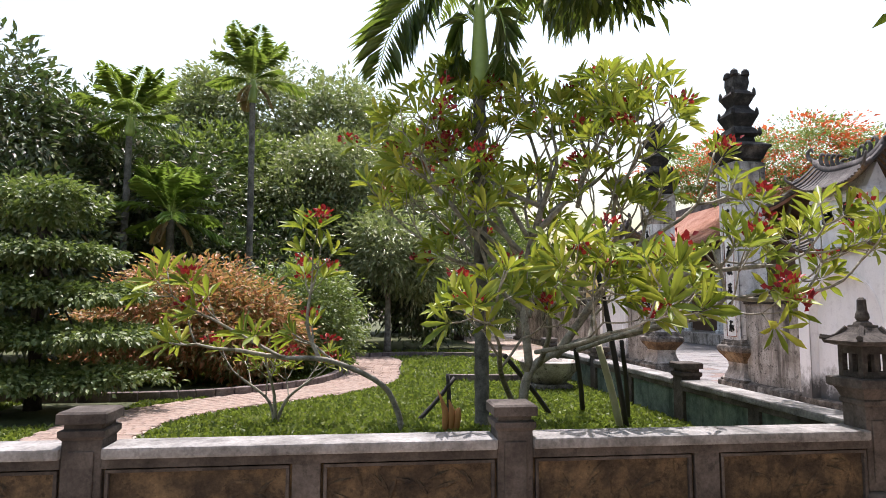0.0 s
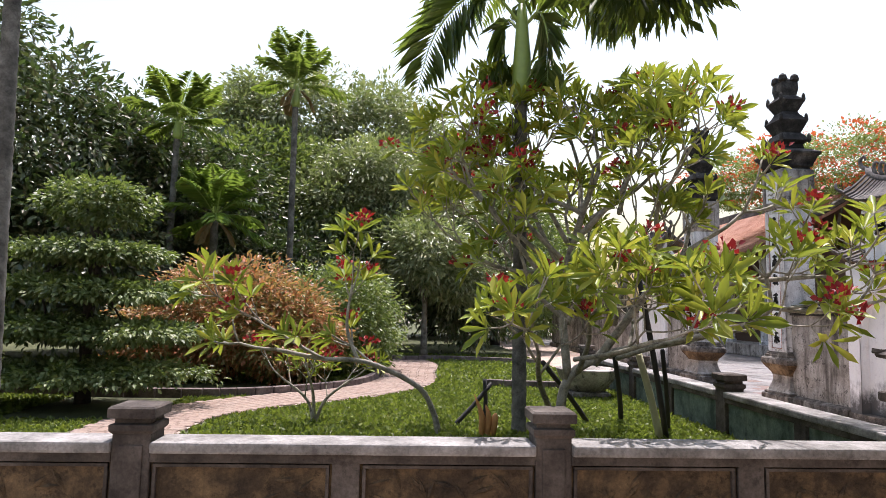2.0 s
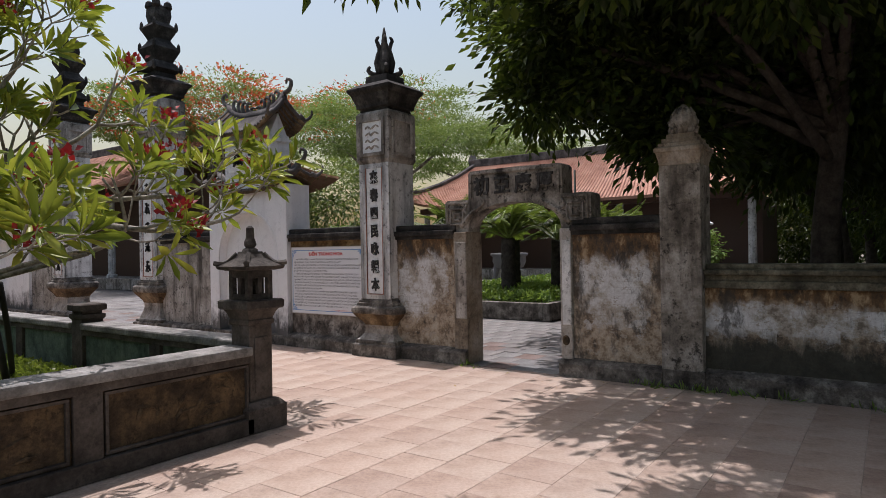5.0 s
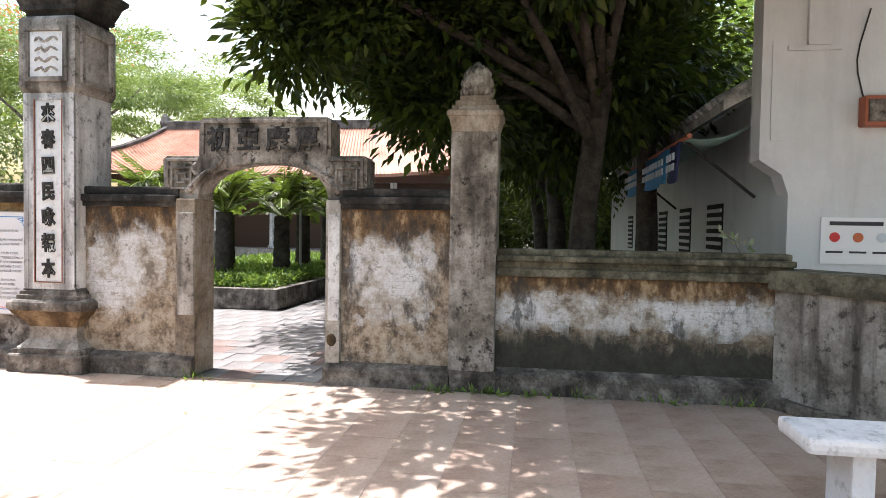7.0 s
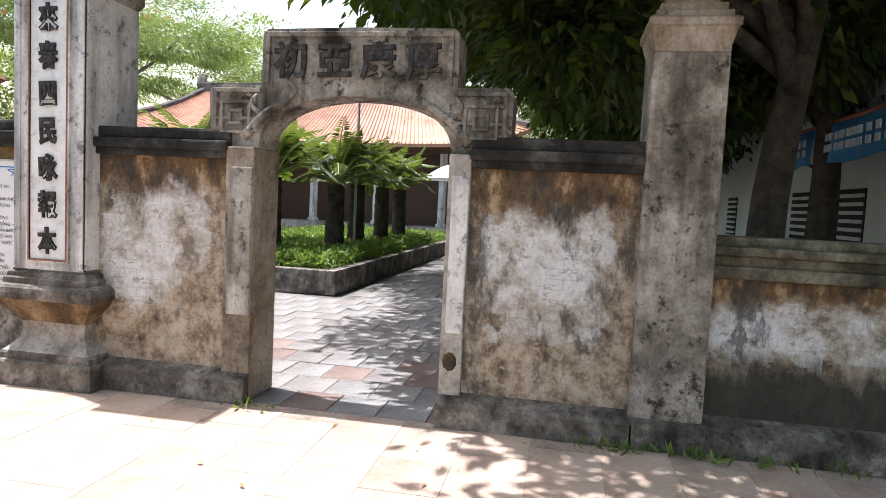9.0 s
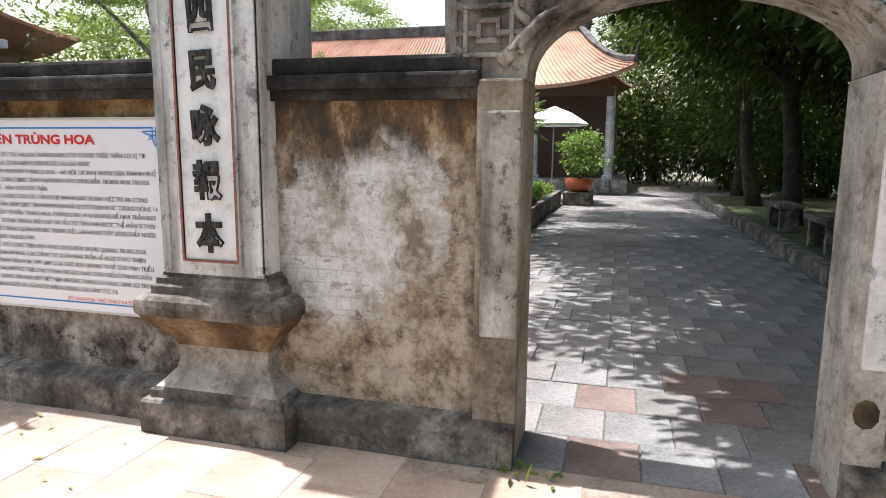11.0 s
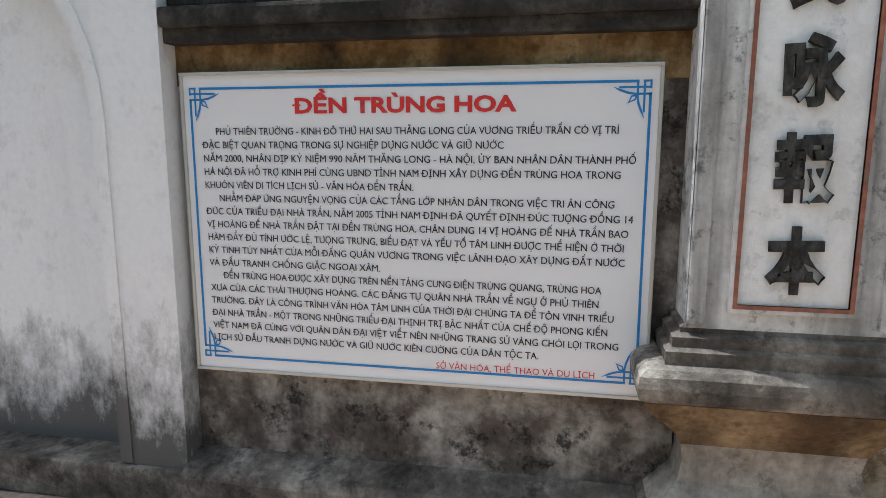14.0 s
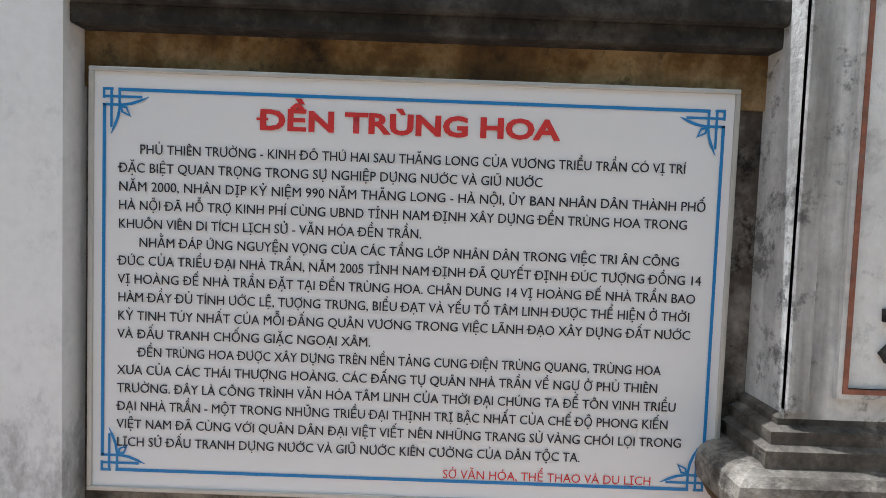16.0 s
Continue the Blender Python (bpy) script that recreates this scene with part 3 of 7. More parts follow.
for cy in (6.17, 4.44):
    bm = bmesh.new()
    for r in (0.115, 0.055):
        for a, b, c, d in ((-r, r, r - 0.022, r), (-r, r, -r, -r + 0.022), (-r, -r + 0.022, -r + 0.022, r - 0.022), (r - 0.022, r, -r + 0.022, r - 0.022)):
            box(bm, 8.03, 8.07, cy + a, cy + b, 2.01 + c, 2.01 + d, 0.005)
    for a, b in ((-0.16, -0.115), (-0.093, -0.055), (0.055, 0.093), (0.115, 0.16)):
        box(bm, 8.033, 8.07, cy + a, cy + b, 1.99, 2.012, 0.004)
    for dy, dz in ((-0.14, 0.1), (0.14, 0.1), (-0.14, -0.09), (0.14, -0.09), (-0.1, 0.145)):
        c = Vector((8.055, cy + dy, 2.01 + dz))
        tube(bm, curve_pts([c + Vector((0, -0.022, -0.01)), c + Vector((-0.02, 0, 0.012)), c + Vector((0, 0.022, -0.004))], 5), [0.008, 0.016, 0.018, 0.014, 0.006], 6)
    part("fret_ornament", bm, M_ARCH, arch)
for s in (1, -1):
    bm = bmesh.new()
    pts = curve_pts([(8.05, 5.31 + s * 0.80, 1.87), (8.04, 5.31 + s * 0.66, 2.02), (8.04, 5.31 + s * 0.5, 2.12), (8.04, 5.31 + s * 0.42, 2.2), (8.04, 5.31 + s * 0.47, 2.25)], 12)
    tube(bm, pts, [0.035 - 0.0022 * i for i in range(12)], 6)
    tube(bm, curve_pts([(8.05, 5.31 + s * 0.66, 2.02), (8.035, 5.31 + s * 0.74, 2.1), (8.04, 5.31 + s * 0.7, 2.17)], 7), [0.024 - 0.002 * i for i in range(7)], 6)
    part("scroll_ornament", bm, M_ARCH, arch, smooth=True)


def glyph(bm, rng, u0, v0, w, h, to, strokes=9, thick=0.13):
    """A worn brush character that cannot be read: curved raised ribbons. to(u, v, o) gives the place on the surface, o standing out."""
    def stroke(pts, t):
        c = curve_pts([(p[0], p[1], 0) for p in pts], 7)
        lo_a, lo_b, hi_a, hi_b = [], [], [], []
        for i, p in enumerate(c):
            d = (c[min(i + 1, 6)] - c[max(i - 1, 0)]).normalized()
            s = Vector((-d.y, d.x, 0)) * t * (0.55 + 0.6 * math.sin(0.5 + 2.4 * i / 6))
            for lst, q, o in ((lo_a, p - s * 1.2, -0.01), (lo_b, p + s * 1.2, -0.01), (hi_a, p - s, 0.014), (hi_b, p + s, 0.014)):
                lst.append(bm.verts.new(to(q.x, q.y, o)))
        for i in range(6):
            bm.faces.new((hi_a[i], hi_b[i], hi_b[i + 1], hi_a[i + 1]))
            bm.faces.new((lo_a[i], hi_a[i], hi_a[i + 1], lo_a[i + 1]))
            bm.faces.new((hi_b[i], lo_b[i], lo_b[i + 1], hi_b[i + 1]))
    t = thick * min(w, h) * 0.4
    def j(a):
        return a + rng.normal() * 0.05
    for k in range(3):
        y = 0.34 - 0.28 * k
        a = 0.26 + 0.2 * rng.random()
        stroke([(u0 - w * a, v0 + h * j(y - 0.04)), (u0, v0 + h * j(y)), (u0 + w * a, v0 + h * j(y + 0.02))], t)
    x = u0 + w * 0.07 * rng.normal()
    stroke([(x, v0 + h * 0.5), (x + w * j(0), v0 + h * 0.1), (x + w * j(0.02), v0 - h * (0.2 + 0.25 * rng.random()))], t * 1.2)
    for sg in (-1, 1):
        stroke([(u0 + sg * w * 0.04, v0 + h * j(0.1)), (u0 + sg * w * j(0.22), v0 - h * j(0.12)), (u0 + sg * w * (0.4 + 0.08 * rng.random()), v0 - h * (0.28 + 0.18 * rng.random()))], t * 1.3)
    for k in range(max(0, strokes - 6)):
        a = (u0 + w * (rng.random() - 0.5) * 0.65, v0 + h * (rng.random() - 0.5) * 0.75)
        ang = rng.choice([0.1, 1.5, 0.8, 2.3]) + rng.normal() * 0.2
        L = w * (0.1 + 0.12 * rng.random())
        d = (math.cos(ang) * L, math.sin(ang) * L)
        stroke([(a[0] - d[0], a[1] - d[1]), (a[0] + d[1] * 0.35, a[1] - d[0] * 0.35), (a[0] + d[0], a[1] + d[1])], t * 0.9)
    return bm


READ = {0: "\u4f86", 1: "\u6625", 2: "\u56db", 3: "\u6c11", 4: "\u548f", 5: "\u5831", 6: "\u672c"}


def brush(char, parent, x, y, z, size, label, wide=0.76, fat=0.022):
    """A raised character that can be read, thickened like brushwork, facing the courtyard."""
    cu = bpy.data.curves.new("character", "FONT")
    cu.body = char
    cu.size, cu.extrude, cu.offset, cu.bevel_depth = size, 0.01, size * fat, 0.003
    cu.resolution_u = 3
    cu.align_x = "CENTER"
    o = new("character", cu)
    cu.materials.append(M_GLYPH)
    o.matrix_basis = Matrix(((0, 0, -1, x), (-wide, 0, 0, y), (0.05, 1, 0, z - size * 0.36), (0, 0, 0, 1)))
    o.parent = parent
    o.matrix_parent_inverse = parent.matrix_world.inverted()
    tagged(o, label)
    return o


for char, cy in zip("\u521d\u4e9e\u5eb7\u539a", (5.77, 5.46, 5.15, 4.84)):
    brush(char, arch, 8.055, cy, 2.4, 0.25, "blackened raised character", 1.0, 0.022)


# pillars
def pillar(name, label, cx, cy, k, top, seed):
    """A square gate pillar on a waisted pedestal, with a lettered front panel, a framed box and a flared cap."""
    p = thing(name, label, "pillar", (cx, cy, 0))
    H = 2.86 if k == 1 else 3.95
    box_h = 0.73 if k == 1 else 0.78
    w = 0.285 * (1 if k == 1 else 1.1)
    s = w / 0.285
    bm = squares(bmesh.new(), cx, cy, [(0.425 * s, 0), (0.425 * s, 0.165), (0.415 * s, 0.18), (0.385 * s, 0.185), (0.385 * s, 0.225), (0.365 * s, 0.24)], 0.87, 1)
    part("plinth", bm, M_PLINTH, p, "dark chipped stone plinth")
    q = 1 if k == 1 else 1.25
    bands = (("pedestal_waist", [(0.365, 0.235), (0.33, 0.27), (0.275, 0.33), (0.26, 0.4), (0.27, 0.46)], M_WAIST, "pale worn concave waist"),
             ("pedestal_bowl", [(0.27, 0.455), (0.285, 0.49), (0.33, 0.54), (0.385, 0.595), (0.405, 0.63)], M_CUP, "ochre-stained flaring bowl"),
             ("pedestal_rim", [(0.4, 0.628), (0.42, 0.645), (0.425, 0.68), (0.42, 0.715), (0.4, 0.735), (0.355, 0.75)], M_PLINTH, "dark weathered rim"))
    for nm, prof, mt, lb in bands:
        part(nm, squares(bmesh.new(), cx, cy, [(a * s, b * q if b > 0.3 else b) for a, b in prof], 0.88, 1), mt, p, lb)
    z = 0.75 * q
    bm = squares(bmesh.new(), cx, cy, [(0.345 * s, z - 0.01), (0.345 * s, z + 0.035), (0.325 * s, z + 0.045), (0.325 * s, z + 0.075), (0.3 * s, z + 0.085), (0.3 * s, z + 0.1), (w, z + 0.11)], 0.95, 1)
    part("pedestal_moulding", bm, M_PLINTH, p)
    shaft = part("shaft", squares(bmesh.new(), cx, cy, [(w, z + 0.1), (w, H)]), M_PLASTER, p, "weathered whitewashed shaft")
    fx = cx - w
    zb, zt = z + 0.18, H - 0.08
    hw = 0.15 * s
    bm = B(fx - 0.006, fx + 0.01, cy - hw, cy + hw, zb, zt)
    part("letter_panel", bm, M_BLUELINE, shaft, "white lettered panel")
    bm = bmesh.new()
    e = 0.024 * s
    for a, b, c, d in ((-hw - e, -hw, zb - e, zt + e), (hw, hw + e, zb - e, zt + e), (-hw, hw, zb - e, zb), (-hw, hw, zt, zt + e)):
        box(bm, fx - 0.016, fx + 0.01, cy + a, cy + b, c, d)
    part("panel_frame", bm, M_PLASTER, shaft)
    bm = bmesh.new()
    e2 = 0.012 * s
    for a, b, c, d in ((-hw - e2, -hw, zb - e2, zt + e2), (hw, hw + e2, zb - e2, zt + e2), (-hw, hw, zb - e2, zb)):
        box(bm, fx - 0.0185, fx, cy + a, cy + b, c, d)
    part("red_line", bm, M_REDLINE, shaft, "faded red painted line")
    bm = bmesh.new()
    for a in (-w, w - 0.05):
        box(bm, fx - 0.012, fx + 0.02, cy + a, cy + a + 0.05, z + 0.115, H - 0.01, 0.006)
    part("edge_fillet", bm, M_PLASTER, shaft)
    r = np.random.default_rng(seed)
    cnt = 7
    step = (zt - zb) / cnt
    for i in range(cnt):
        if k == 1 and i in READ:
            brush(READ[i], shaft, fx - 0.006, cy, zt - (i + 0.5) * step, 0.2 * s, "raised black character, worn")
            continue
        bm = glyph(bmesh.new(), r, cy, zt - (i + 0.5) * step, 0.19 * s, step * 0.66, lambda u, v, o: (fx - 0.004 - o, u, v), 7 + i % 3, 0.2)
        part("character", bm, M_GLYPH, shaft, "raised black character, worn")
    # framed box
    bm = squares(bmesh.new(), cx, cy, [(w, H - 0.005), (0.3 * s, H + 0.02), (0.315 * s, H + 0.05), (0.315 * s, H + box_h), (0.3 * s, H + box_h + 0.02), (0.285 * s, H + box_h + 0.04)])
    bx = part("frieze_box", bm, M_GREYWALL, p, "framed box with worn relief panels")
    f = 0.315 * s
    for face in range(2):
        bm = bmesh.new()
        bm2 = bmesh.new()
        for a, b, c, d in ((-0.24, -0.19, 0.1, 0.66), (0.19, 0.24, 0.1, 0.66), (-0.19, 0.19, 0.1, 0.15), (-0.19, 0.19, 0.61, 0.66)):
            if face == 0:
                box(bm, cx - f - 0.025, cx - f + 0.01, cy + a * s, cy + b * s, H + c, H + d, 0.006)
            else:
                box(bm, cx + a * s, cx + b * s, cy - f - 0.025, cy - f + 0.01, H + c, H + d, 0.006)
        part("relief_frame", bm, M_GREYWALL, bx)
        n0, n1, z0, z1 = -0.185 * s, 0.185 * s, H + 0.155, H + 0.605
        flat = B(cx - f - 0.006, cx - f + 0.01, cy + n0, cy + n1, z0, z1) if face == 0 else B(cx + n0, cx + n1, cy - f - 0.006, cy - f + 0.01, z0, z1)
        part("relief_panel", flat, M_BLUELINE if face == 0 else M_WAIST, bx, "pale worn relief panel" if face == 0 else "stained plain panel")
        if face == 0:
            for i in range(4):
                zz = H + 0.21 + 0.1 * i
                c = Vector((cx - f - 0.004, cy, zz))
                w1 = (0.05 + 0.03 * (i % 2)) * s
                tube(bm2, curve_pts([c + Vector((0, -0.13 * s, 0)), c + Vector((0, -w1, 0.04)), c + Vector((0, 0.02, -0.01)), c + Vector((0, w1, 0.035)), c + Vector((0, 0.13 * s, 0.0))], 9), [0.012, 0.018, 0.014, 0.02, 0.013, 0.02, 0.014, 0.018, 0.01], 5)
            part("relief", bm2, M_WAIST, bx, "worn grey relief scrolls")
        else:
            bm2.free()
    z = H + box_h + 0.03
    bm = squares(bmesh.new(), cx, cy, [(0.27 * s, z), (0.27 * s, z + 0.05), (0.31 * s, z + 0.07), (0.31 * s, z + 0.11), (0.34 * s, z + 0.19), (0.365 * s, z + 0.26), (0.41 * s, z + 0.31), (0.415 * s, z + 0.35), (0.31 * s, z + 0.42), (0.21 * s, z + 0.46), (0.2 * s, z + 0.56)])
    part("cap", bm, M_MOULD, p, "flared mould-black cap")
    z += 0.58
    if top == "phoenix":
        bm = bmesh.new()
        for i in range(4):
            a = math.pi / 4 + math.pi / 2 * i
            d = Vector((math.cos(a), math.sin(a), 0))
            c = Vector((cx, cy, z))
            tube(bm, curve_pts([c, c + d * 0.17 + Vector((0, 0, 0.02)), c + d * 0.25 + Vector((0, 0, 0.08)), c + d * 0.22 + Vector((0, 0, 0.14))], 7), [0.05, 0.05, 0.045, 0.04, 0.035, 0.03, 0.02], 6)
            tube(bm, curve_pts([c + d * 0.05, c + d * 0.11 + Vector((0, 0, 0.2)), c + d * 0.07 + Vector((0, 0, 0.4)), c + d * 0.12 + Vector((0, 0, 0.54)), c + d * 0.08 + Vector((0, 0, 0.6))], 9), [0.06, 0.065, 0.06, 0.05, 0.04, 0.034, 0.03, 0.026, 0.014], 6)
        turned(bm, cx, cy, [(0.08, z), (0.1, z + 0.12), (0.09, z + 0.36), (0.05, z + 0.5), (0.035, z + 0.62), (0.012, z + 0.74)], 10)
        part("finial", bm, M_MOULD, p, "four-sided carved bird finial", smooth=True)
    else:
        bm = squares(bmesh.new(), cx, cy, [(0.22, z - 0.03), (0.31, z + 0.04), (0.24, z + 0.17), (0.19, z + 0.22), (0.28, z + 0.42), (0.3, z + 0.47), (0.19, z + 0.61), (0.16, z + 0.68), (0.25, z + 0.87), (0.27, z + 0.91), (0.15, z + 1.03), (0.18, z + 1.18), (0.17, z + 1.33)])
        for i in range(4):
            a = math.pi / 2 * i + math.pi / 4
            for rr, zz, rad in ((0.42, 0.05, 0.05), (0.38, 0.48, 0.045), (0.34, 0.92, 0.045), (0.18, 1.36, 0.1)):
                turned(bm, cx + rr * math.cos(a), cy + rr * math.sin(a), [(rad * 0.4, z + zz - 0.06), (rad, z + zz), (rad * 0.8, z + zz + 0.09), (rad * 0.2, z + zz + 0.14)], 6)
        part("finial", bm, M_MOULD, p, "tiered blackened stone finial")
    return p


pillar("gate_pillar", "tall whitewashed gate pillar with black raised characters and bird finial", 8.175, 7.53, 1, "phoenix", 3)
pillar("gate_pillar", "taller gate pillar with tiered black finial beside the main entrance", 8.25, 13.72, 2, "tier", 5)
pillar("gate_pillar", "taller gate pillar with tiered black finial beside the main entrance", 8.25, 17.65, 2, "tier", 7)


# white side gates
def curl(bm, pts, r):
    tube(bm, curve_pts(pts, 9), [r * (1 - 0.07 * i) for i in range(9)], 6)


def side_gate(y0, y1, number):
    g = thing("side_gate", "white limewashed side gate with blind arch and tiered tile roofs", "gate", (8.2, (y0 + y1) / 2, 0))
    cy = (y0 + y1) / 2
    bm = bmesh.new()
    k = 22
    hw = 0.78
    arc = [(cy + hw * math.cos(math.pi * i / k), 1.5 + hw * math.sin(math.pi * i / k)) for i in range(k + 1)]
    poly = [(y1, 0.0), (y1, 2.72), (y0, 2.72), (y0, 0.0), (cy - hw, 0.0)] + arc[::-1] + [(cy + hw, 0.0)]
    prism(bm, poly, "x", 7.98, 8.14)
    box(bm, 8.135, 8.5, y0, y1, 0, 2.72)
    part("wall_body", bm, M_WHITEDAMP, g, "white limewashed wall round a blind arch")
    bm = bmesh.new()
    ring_o = [(cy + (hw + 0.05) * math.cos(math.pi * i / k), 1.5 + (hw + 0.05) * math.sin(math.pi * i / k)) for i in range(k + 1)]
    prism(bm, [(cy + hw + 0.05, 0.17)] + ring_o + [(cy - hw - 0.05, 0.17), (cy - hw, 0.17)] + arc[::-1] + [(cy + hw, 0.17)], "x", 7.972, 7.99)
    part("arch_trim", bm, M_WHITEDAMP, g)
    bm = B(7.95, 8.52, y0 - 0.02, y1 + 0.02, 0.0, 0.16, 0.01)
    part("base_course", bm, M_PLINTH, g)

    def roof(yc, half, z, depth, name, rise):
        """Two curved slopes with tube tiles, upturned at the ends, and a carved ridge along the top."""
        m, q = 17, 6

        def at(u, v, side, up=0.0):
            return (8.24 + side * depth * v, yc + u * half * (0.93 + 0.07 * v), z + up + 0.24 * abs(u) ** 3.5 + rise * max(0.0, 1 - v) ** 1.3)
        bm = bmesh.new()
        for side in (1, -1):
            grid = [[bm.verts.new(at(-1 + 2 * i / (m - 1), j / (q - 1), side)) for j in range(q)] for i in range(m)]
            for i in range(m - 1):
                for j in range(q - 1):
                    bm.faces.new((grid[i][j], grid[i + 1][j], grid[i + 1][j + 1], grid[i][j + 1]))
        body = part(name, bm, M_CUP, g, "curved tiled roof with brown underside")
        body.modifiers.new("thick", "SOLIDIFY").thickness = 0.045
        bm = bmesh.new()
        for i in range(24):
            u = -0.97 + 1.94 * i / 23
            for side in (1, -1):
                tube(bm, [at(u, v, side, 0.045) for v in (0.04, 0.35, 0.7, 1.03)], [0.036, 0.036, 0.038, 0.04], 6)
        part("roof_tiles", bm, M_RIDGE, body, "rows of mossy tube tiles")
        bm = bmesh.new()
        top = [at(-1 + 2 * i / (m - 1), 0, 1) for i in range(m)]
        prism(bm, [(p[1], p[2] - 0.02) for p in top] + [(p[1], p[2] + 0.13) for p in reversed(top)], "x", 8.19, 8.29)
        for sd in (1, -1):
            e = at(sd, 0, 1)
            curl(bm, [(8.24, e[1], e[2] + 0.1), (8.24, e[1] + sd * 0.13, e[2] + 0.16), (8.24, e[1] + sd * 0.17, e[2] + 0.28), (8.24, e[1] + sd * 0.07, e[2] + 0.34), (8.24, e[1] + sd * 0.04, e[2] + 0.26)], 0.045)
            for f in (0.1, 0.24, 0.4, 0.56, 0.74):
                p = at(sd * f, 0, 1, 0.1)
                h = 0.16 + 0.1 * math.sin(f * 37)
                curl(bm, [p, (8.24, p[1] + sd * 0.06, p[2] + h * 0.6), (8.24, p[1] + sd * 0.01, p[2] + h), (8.24, p[1] - sd * 0.06, p[2] + h * 0.8)], 0.04)
            for side in (1, -1):
                c = at(sd, 1, side, 0.05)
                curl(bm, [at(sd, 0.7, side, 0.05), c, (c[0] + side * 0.06, c[1] + sd * 0.08, c[2] + 0.08), (c[0] + side * 0.05, c[1] + sd * 0.1, c[2] + 0.17)], 0.04)
        part("ridge", bm, M_RIDGE, body, "carved ridge with curled ends", smooth=True)

    roof(cy, (y1 - y0) / 2 + 0.12, 2.6, 0.33, "lower_roof", 0.14)
    bm = B(8.02, 8.46, cy - 0.62, cy + 0.62, 2.7, 3.62, 0.01)
    box(bm, 7.99, 8.49, cy - 0.65, cy + 0.65, 3.5, 3.56, 0.01)
    up = part("upper_block", bm, M_WHITE, g, "white upper block with two black characters")
    part("name_panel", B(8.005, 8.03, cy - 0.5, cy + 0.5, 3.02, 3.46, 0.004), M_BLUELINE, up)
    if number == 1:
        brush("\u5317", up, 7.998, cy - 0.22, 3.24, 0.36, "raised black character")
        bm = glyph(bmesh.new(), np.random.default_rng(21), cy + 0.22, 3.24, 0.3, 0.32, lambda u, v, q: (8.0 - q, u, v), 9, 0.16)
        part("character", bm, M_GLYPH, up)
    prism_bm = prism(bmesh.new(), [(8.04, 3.6), (8.44, 3.6), (8.24, 4.0)], "y", cy - 0.6, cy + 0.6)
    part("gable", prism_bm, M_WHITE, g)
    roof(cy, 0.84, 3.62, 0.42, "upper_roof", 0.36)
    return g


side_gate(9.575, 11.7, 1)
side_gate(19.4, 21.5, 2)

# plain post and low wall on the right
post = thing("gate_post", "grey stained post with a flared capital and bud finial", "post", (8.17, 3.18, 0))
part("shaft", B(7.95, 8.39, 2.96, 3.4, 0.0, 2.45, 0.012), M_POST, post)
bm = squares(bmesh.new(), 8.17, 3.18, [(0.2, 2.44), (0.218, 2.455), (0.218, 2.49), (0.222, 2.5), (0.245, 2.59), (0.26, 2.6), (0.26, 2.64), (0.245, 2.655), (0.22, 2.66), (0.22, 2.695), (0.19, 2.705), (0.19, 2.745), (0.15, 2.755), (0.15, 2.8)])
part("capital", bm, M_JAMB, post, "flared ochre-stained capital")
bm = turned(bmesh.new(), 8.17, 3.18, [(0.1, 2.79), (0.14, 2.85), (0.16, 2.92), (0.14, 3.0), (0.08, 3.08), (0.015, 3.15)], 14)
for i in range(3):
    for j in range(8):
        a = 6.283 * (j + 0.5 * (i % 2)) / 8
        rr, zz = (0.135, 0.13, 0.1)[i], 2.81 + 0.08 * i
        d = Vector((math.cos(a), math.sin(a), 0))
        c = Vector((8.17, 3.18, zz))
        tube(bm, [c + d * rr * 0.9, c + d * (rr + 0.008) + Vector((0, 0, 0.06)), c + d * (rr * 0.8) + Vector((0, 0, 0.13))], [0.035, 0.034, 0.008], 5)
part("bud_finial", bm, M_POST, post, "lotus-bud finial", smooth=True)
part("base_course", B(7.93, 8.0, 2.94, 3.4, 0.0, 0.2, 0.01), M_PLINTH, post)

low = thing("wall_low", "low mouldy wall with a stepped coping beside the gate post", "wall", (8.2, 1.7, 0), kind="structure")
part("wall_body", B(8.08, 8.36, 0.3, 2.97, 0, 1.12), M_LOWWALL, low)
bm = bmesh.new()
box(bm, 8.02, 8.42, 0.3, 2.96, 1.1, 1.18, 0.015)
box(bm, 8.06, 8.38, 0.3, 2.96, 1.175, 1.25, 0.015)
box(bm, 8.0, 8.44, 0.3, 2.96, 1.245, 1.3, 0.015)
box(bm, 8.1, 8.34, 0.3, 2.96, 1.295, 1.36, 0.02)
part("coping", bm, M_MOSSCOPE, low, "stepped mossy blackened coping")
part("base_course", prism(bmesh.new(), [(7.95, 0), (7.95, 0.17), (8.0, 0.2), (8.09, 0.23), (8.09, 0)], "y", 0.3, 2.95), M_PLINTH, low)
side = thing("wall_side", "low grey stone wall turning towards the courtyard", "wall", (7.4, -0.2, 0), kind="structure")
part("wall_body", prism(bmesh.new(), [(8.05, 0.46), (7.75, 0.33), (6.3, -0.62), (6.5, -0.95), (8.3, 0.15)], "z", 0, 1.05), M_GREYWALL, side)
part("coping", prism(bmesh.new(), [(8.04, 0.53), (7.7, 0.36), (6.2, -0.62), (6.5, -1.05), (8.36, 0.1)], "z", 1.05, 1.22), M_MOSSCOPE, side)
part("footing", prism(bmesh.new(), [(7.95, 0.52), (7.66, 0.36), (6.22, -0.58), (6.5, -0.95), (8.3, 0.15)], "z", 0, 0.1), M_PLINTH, side)

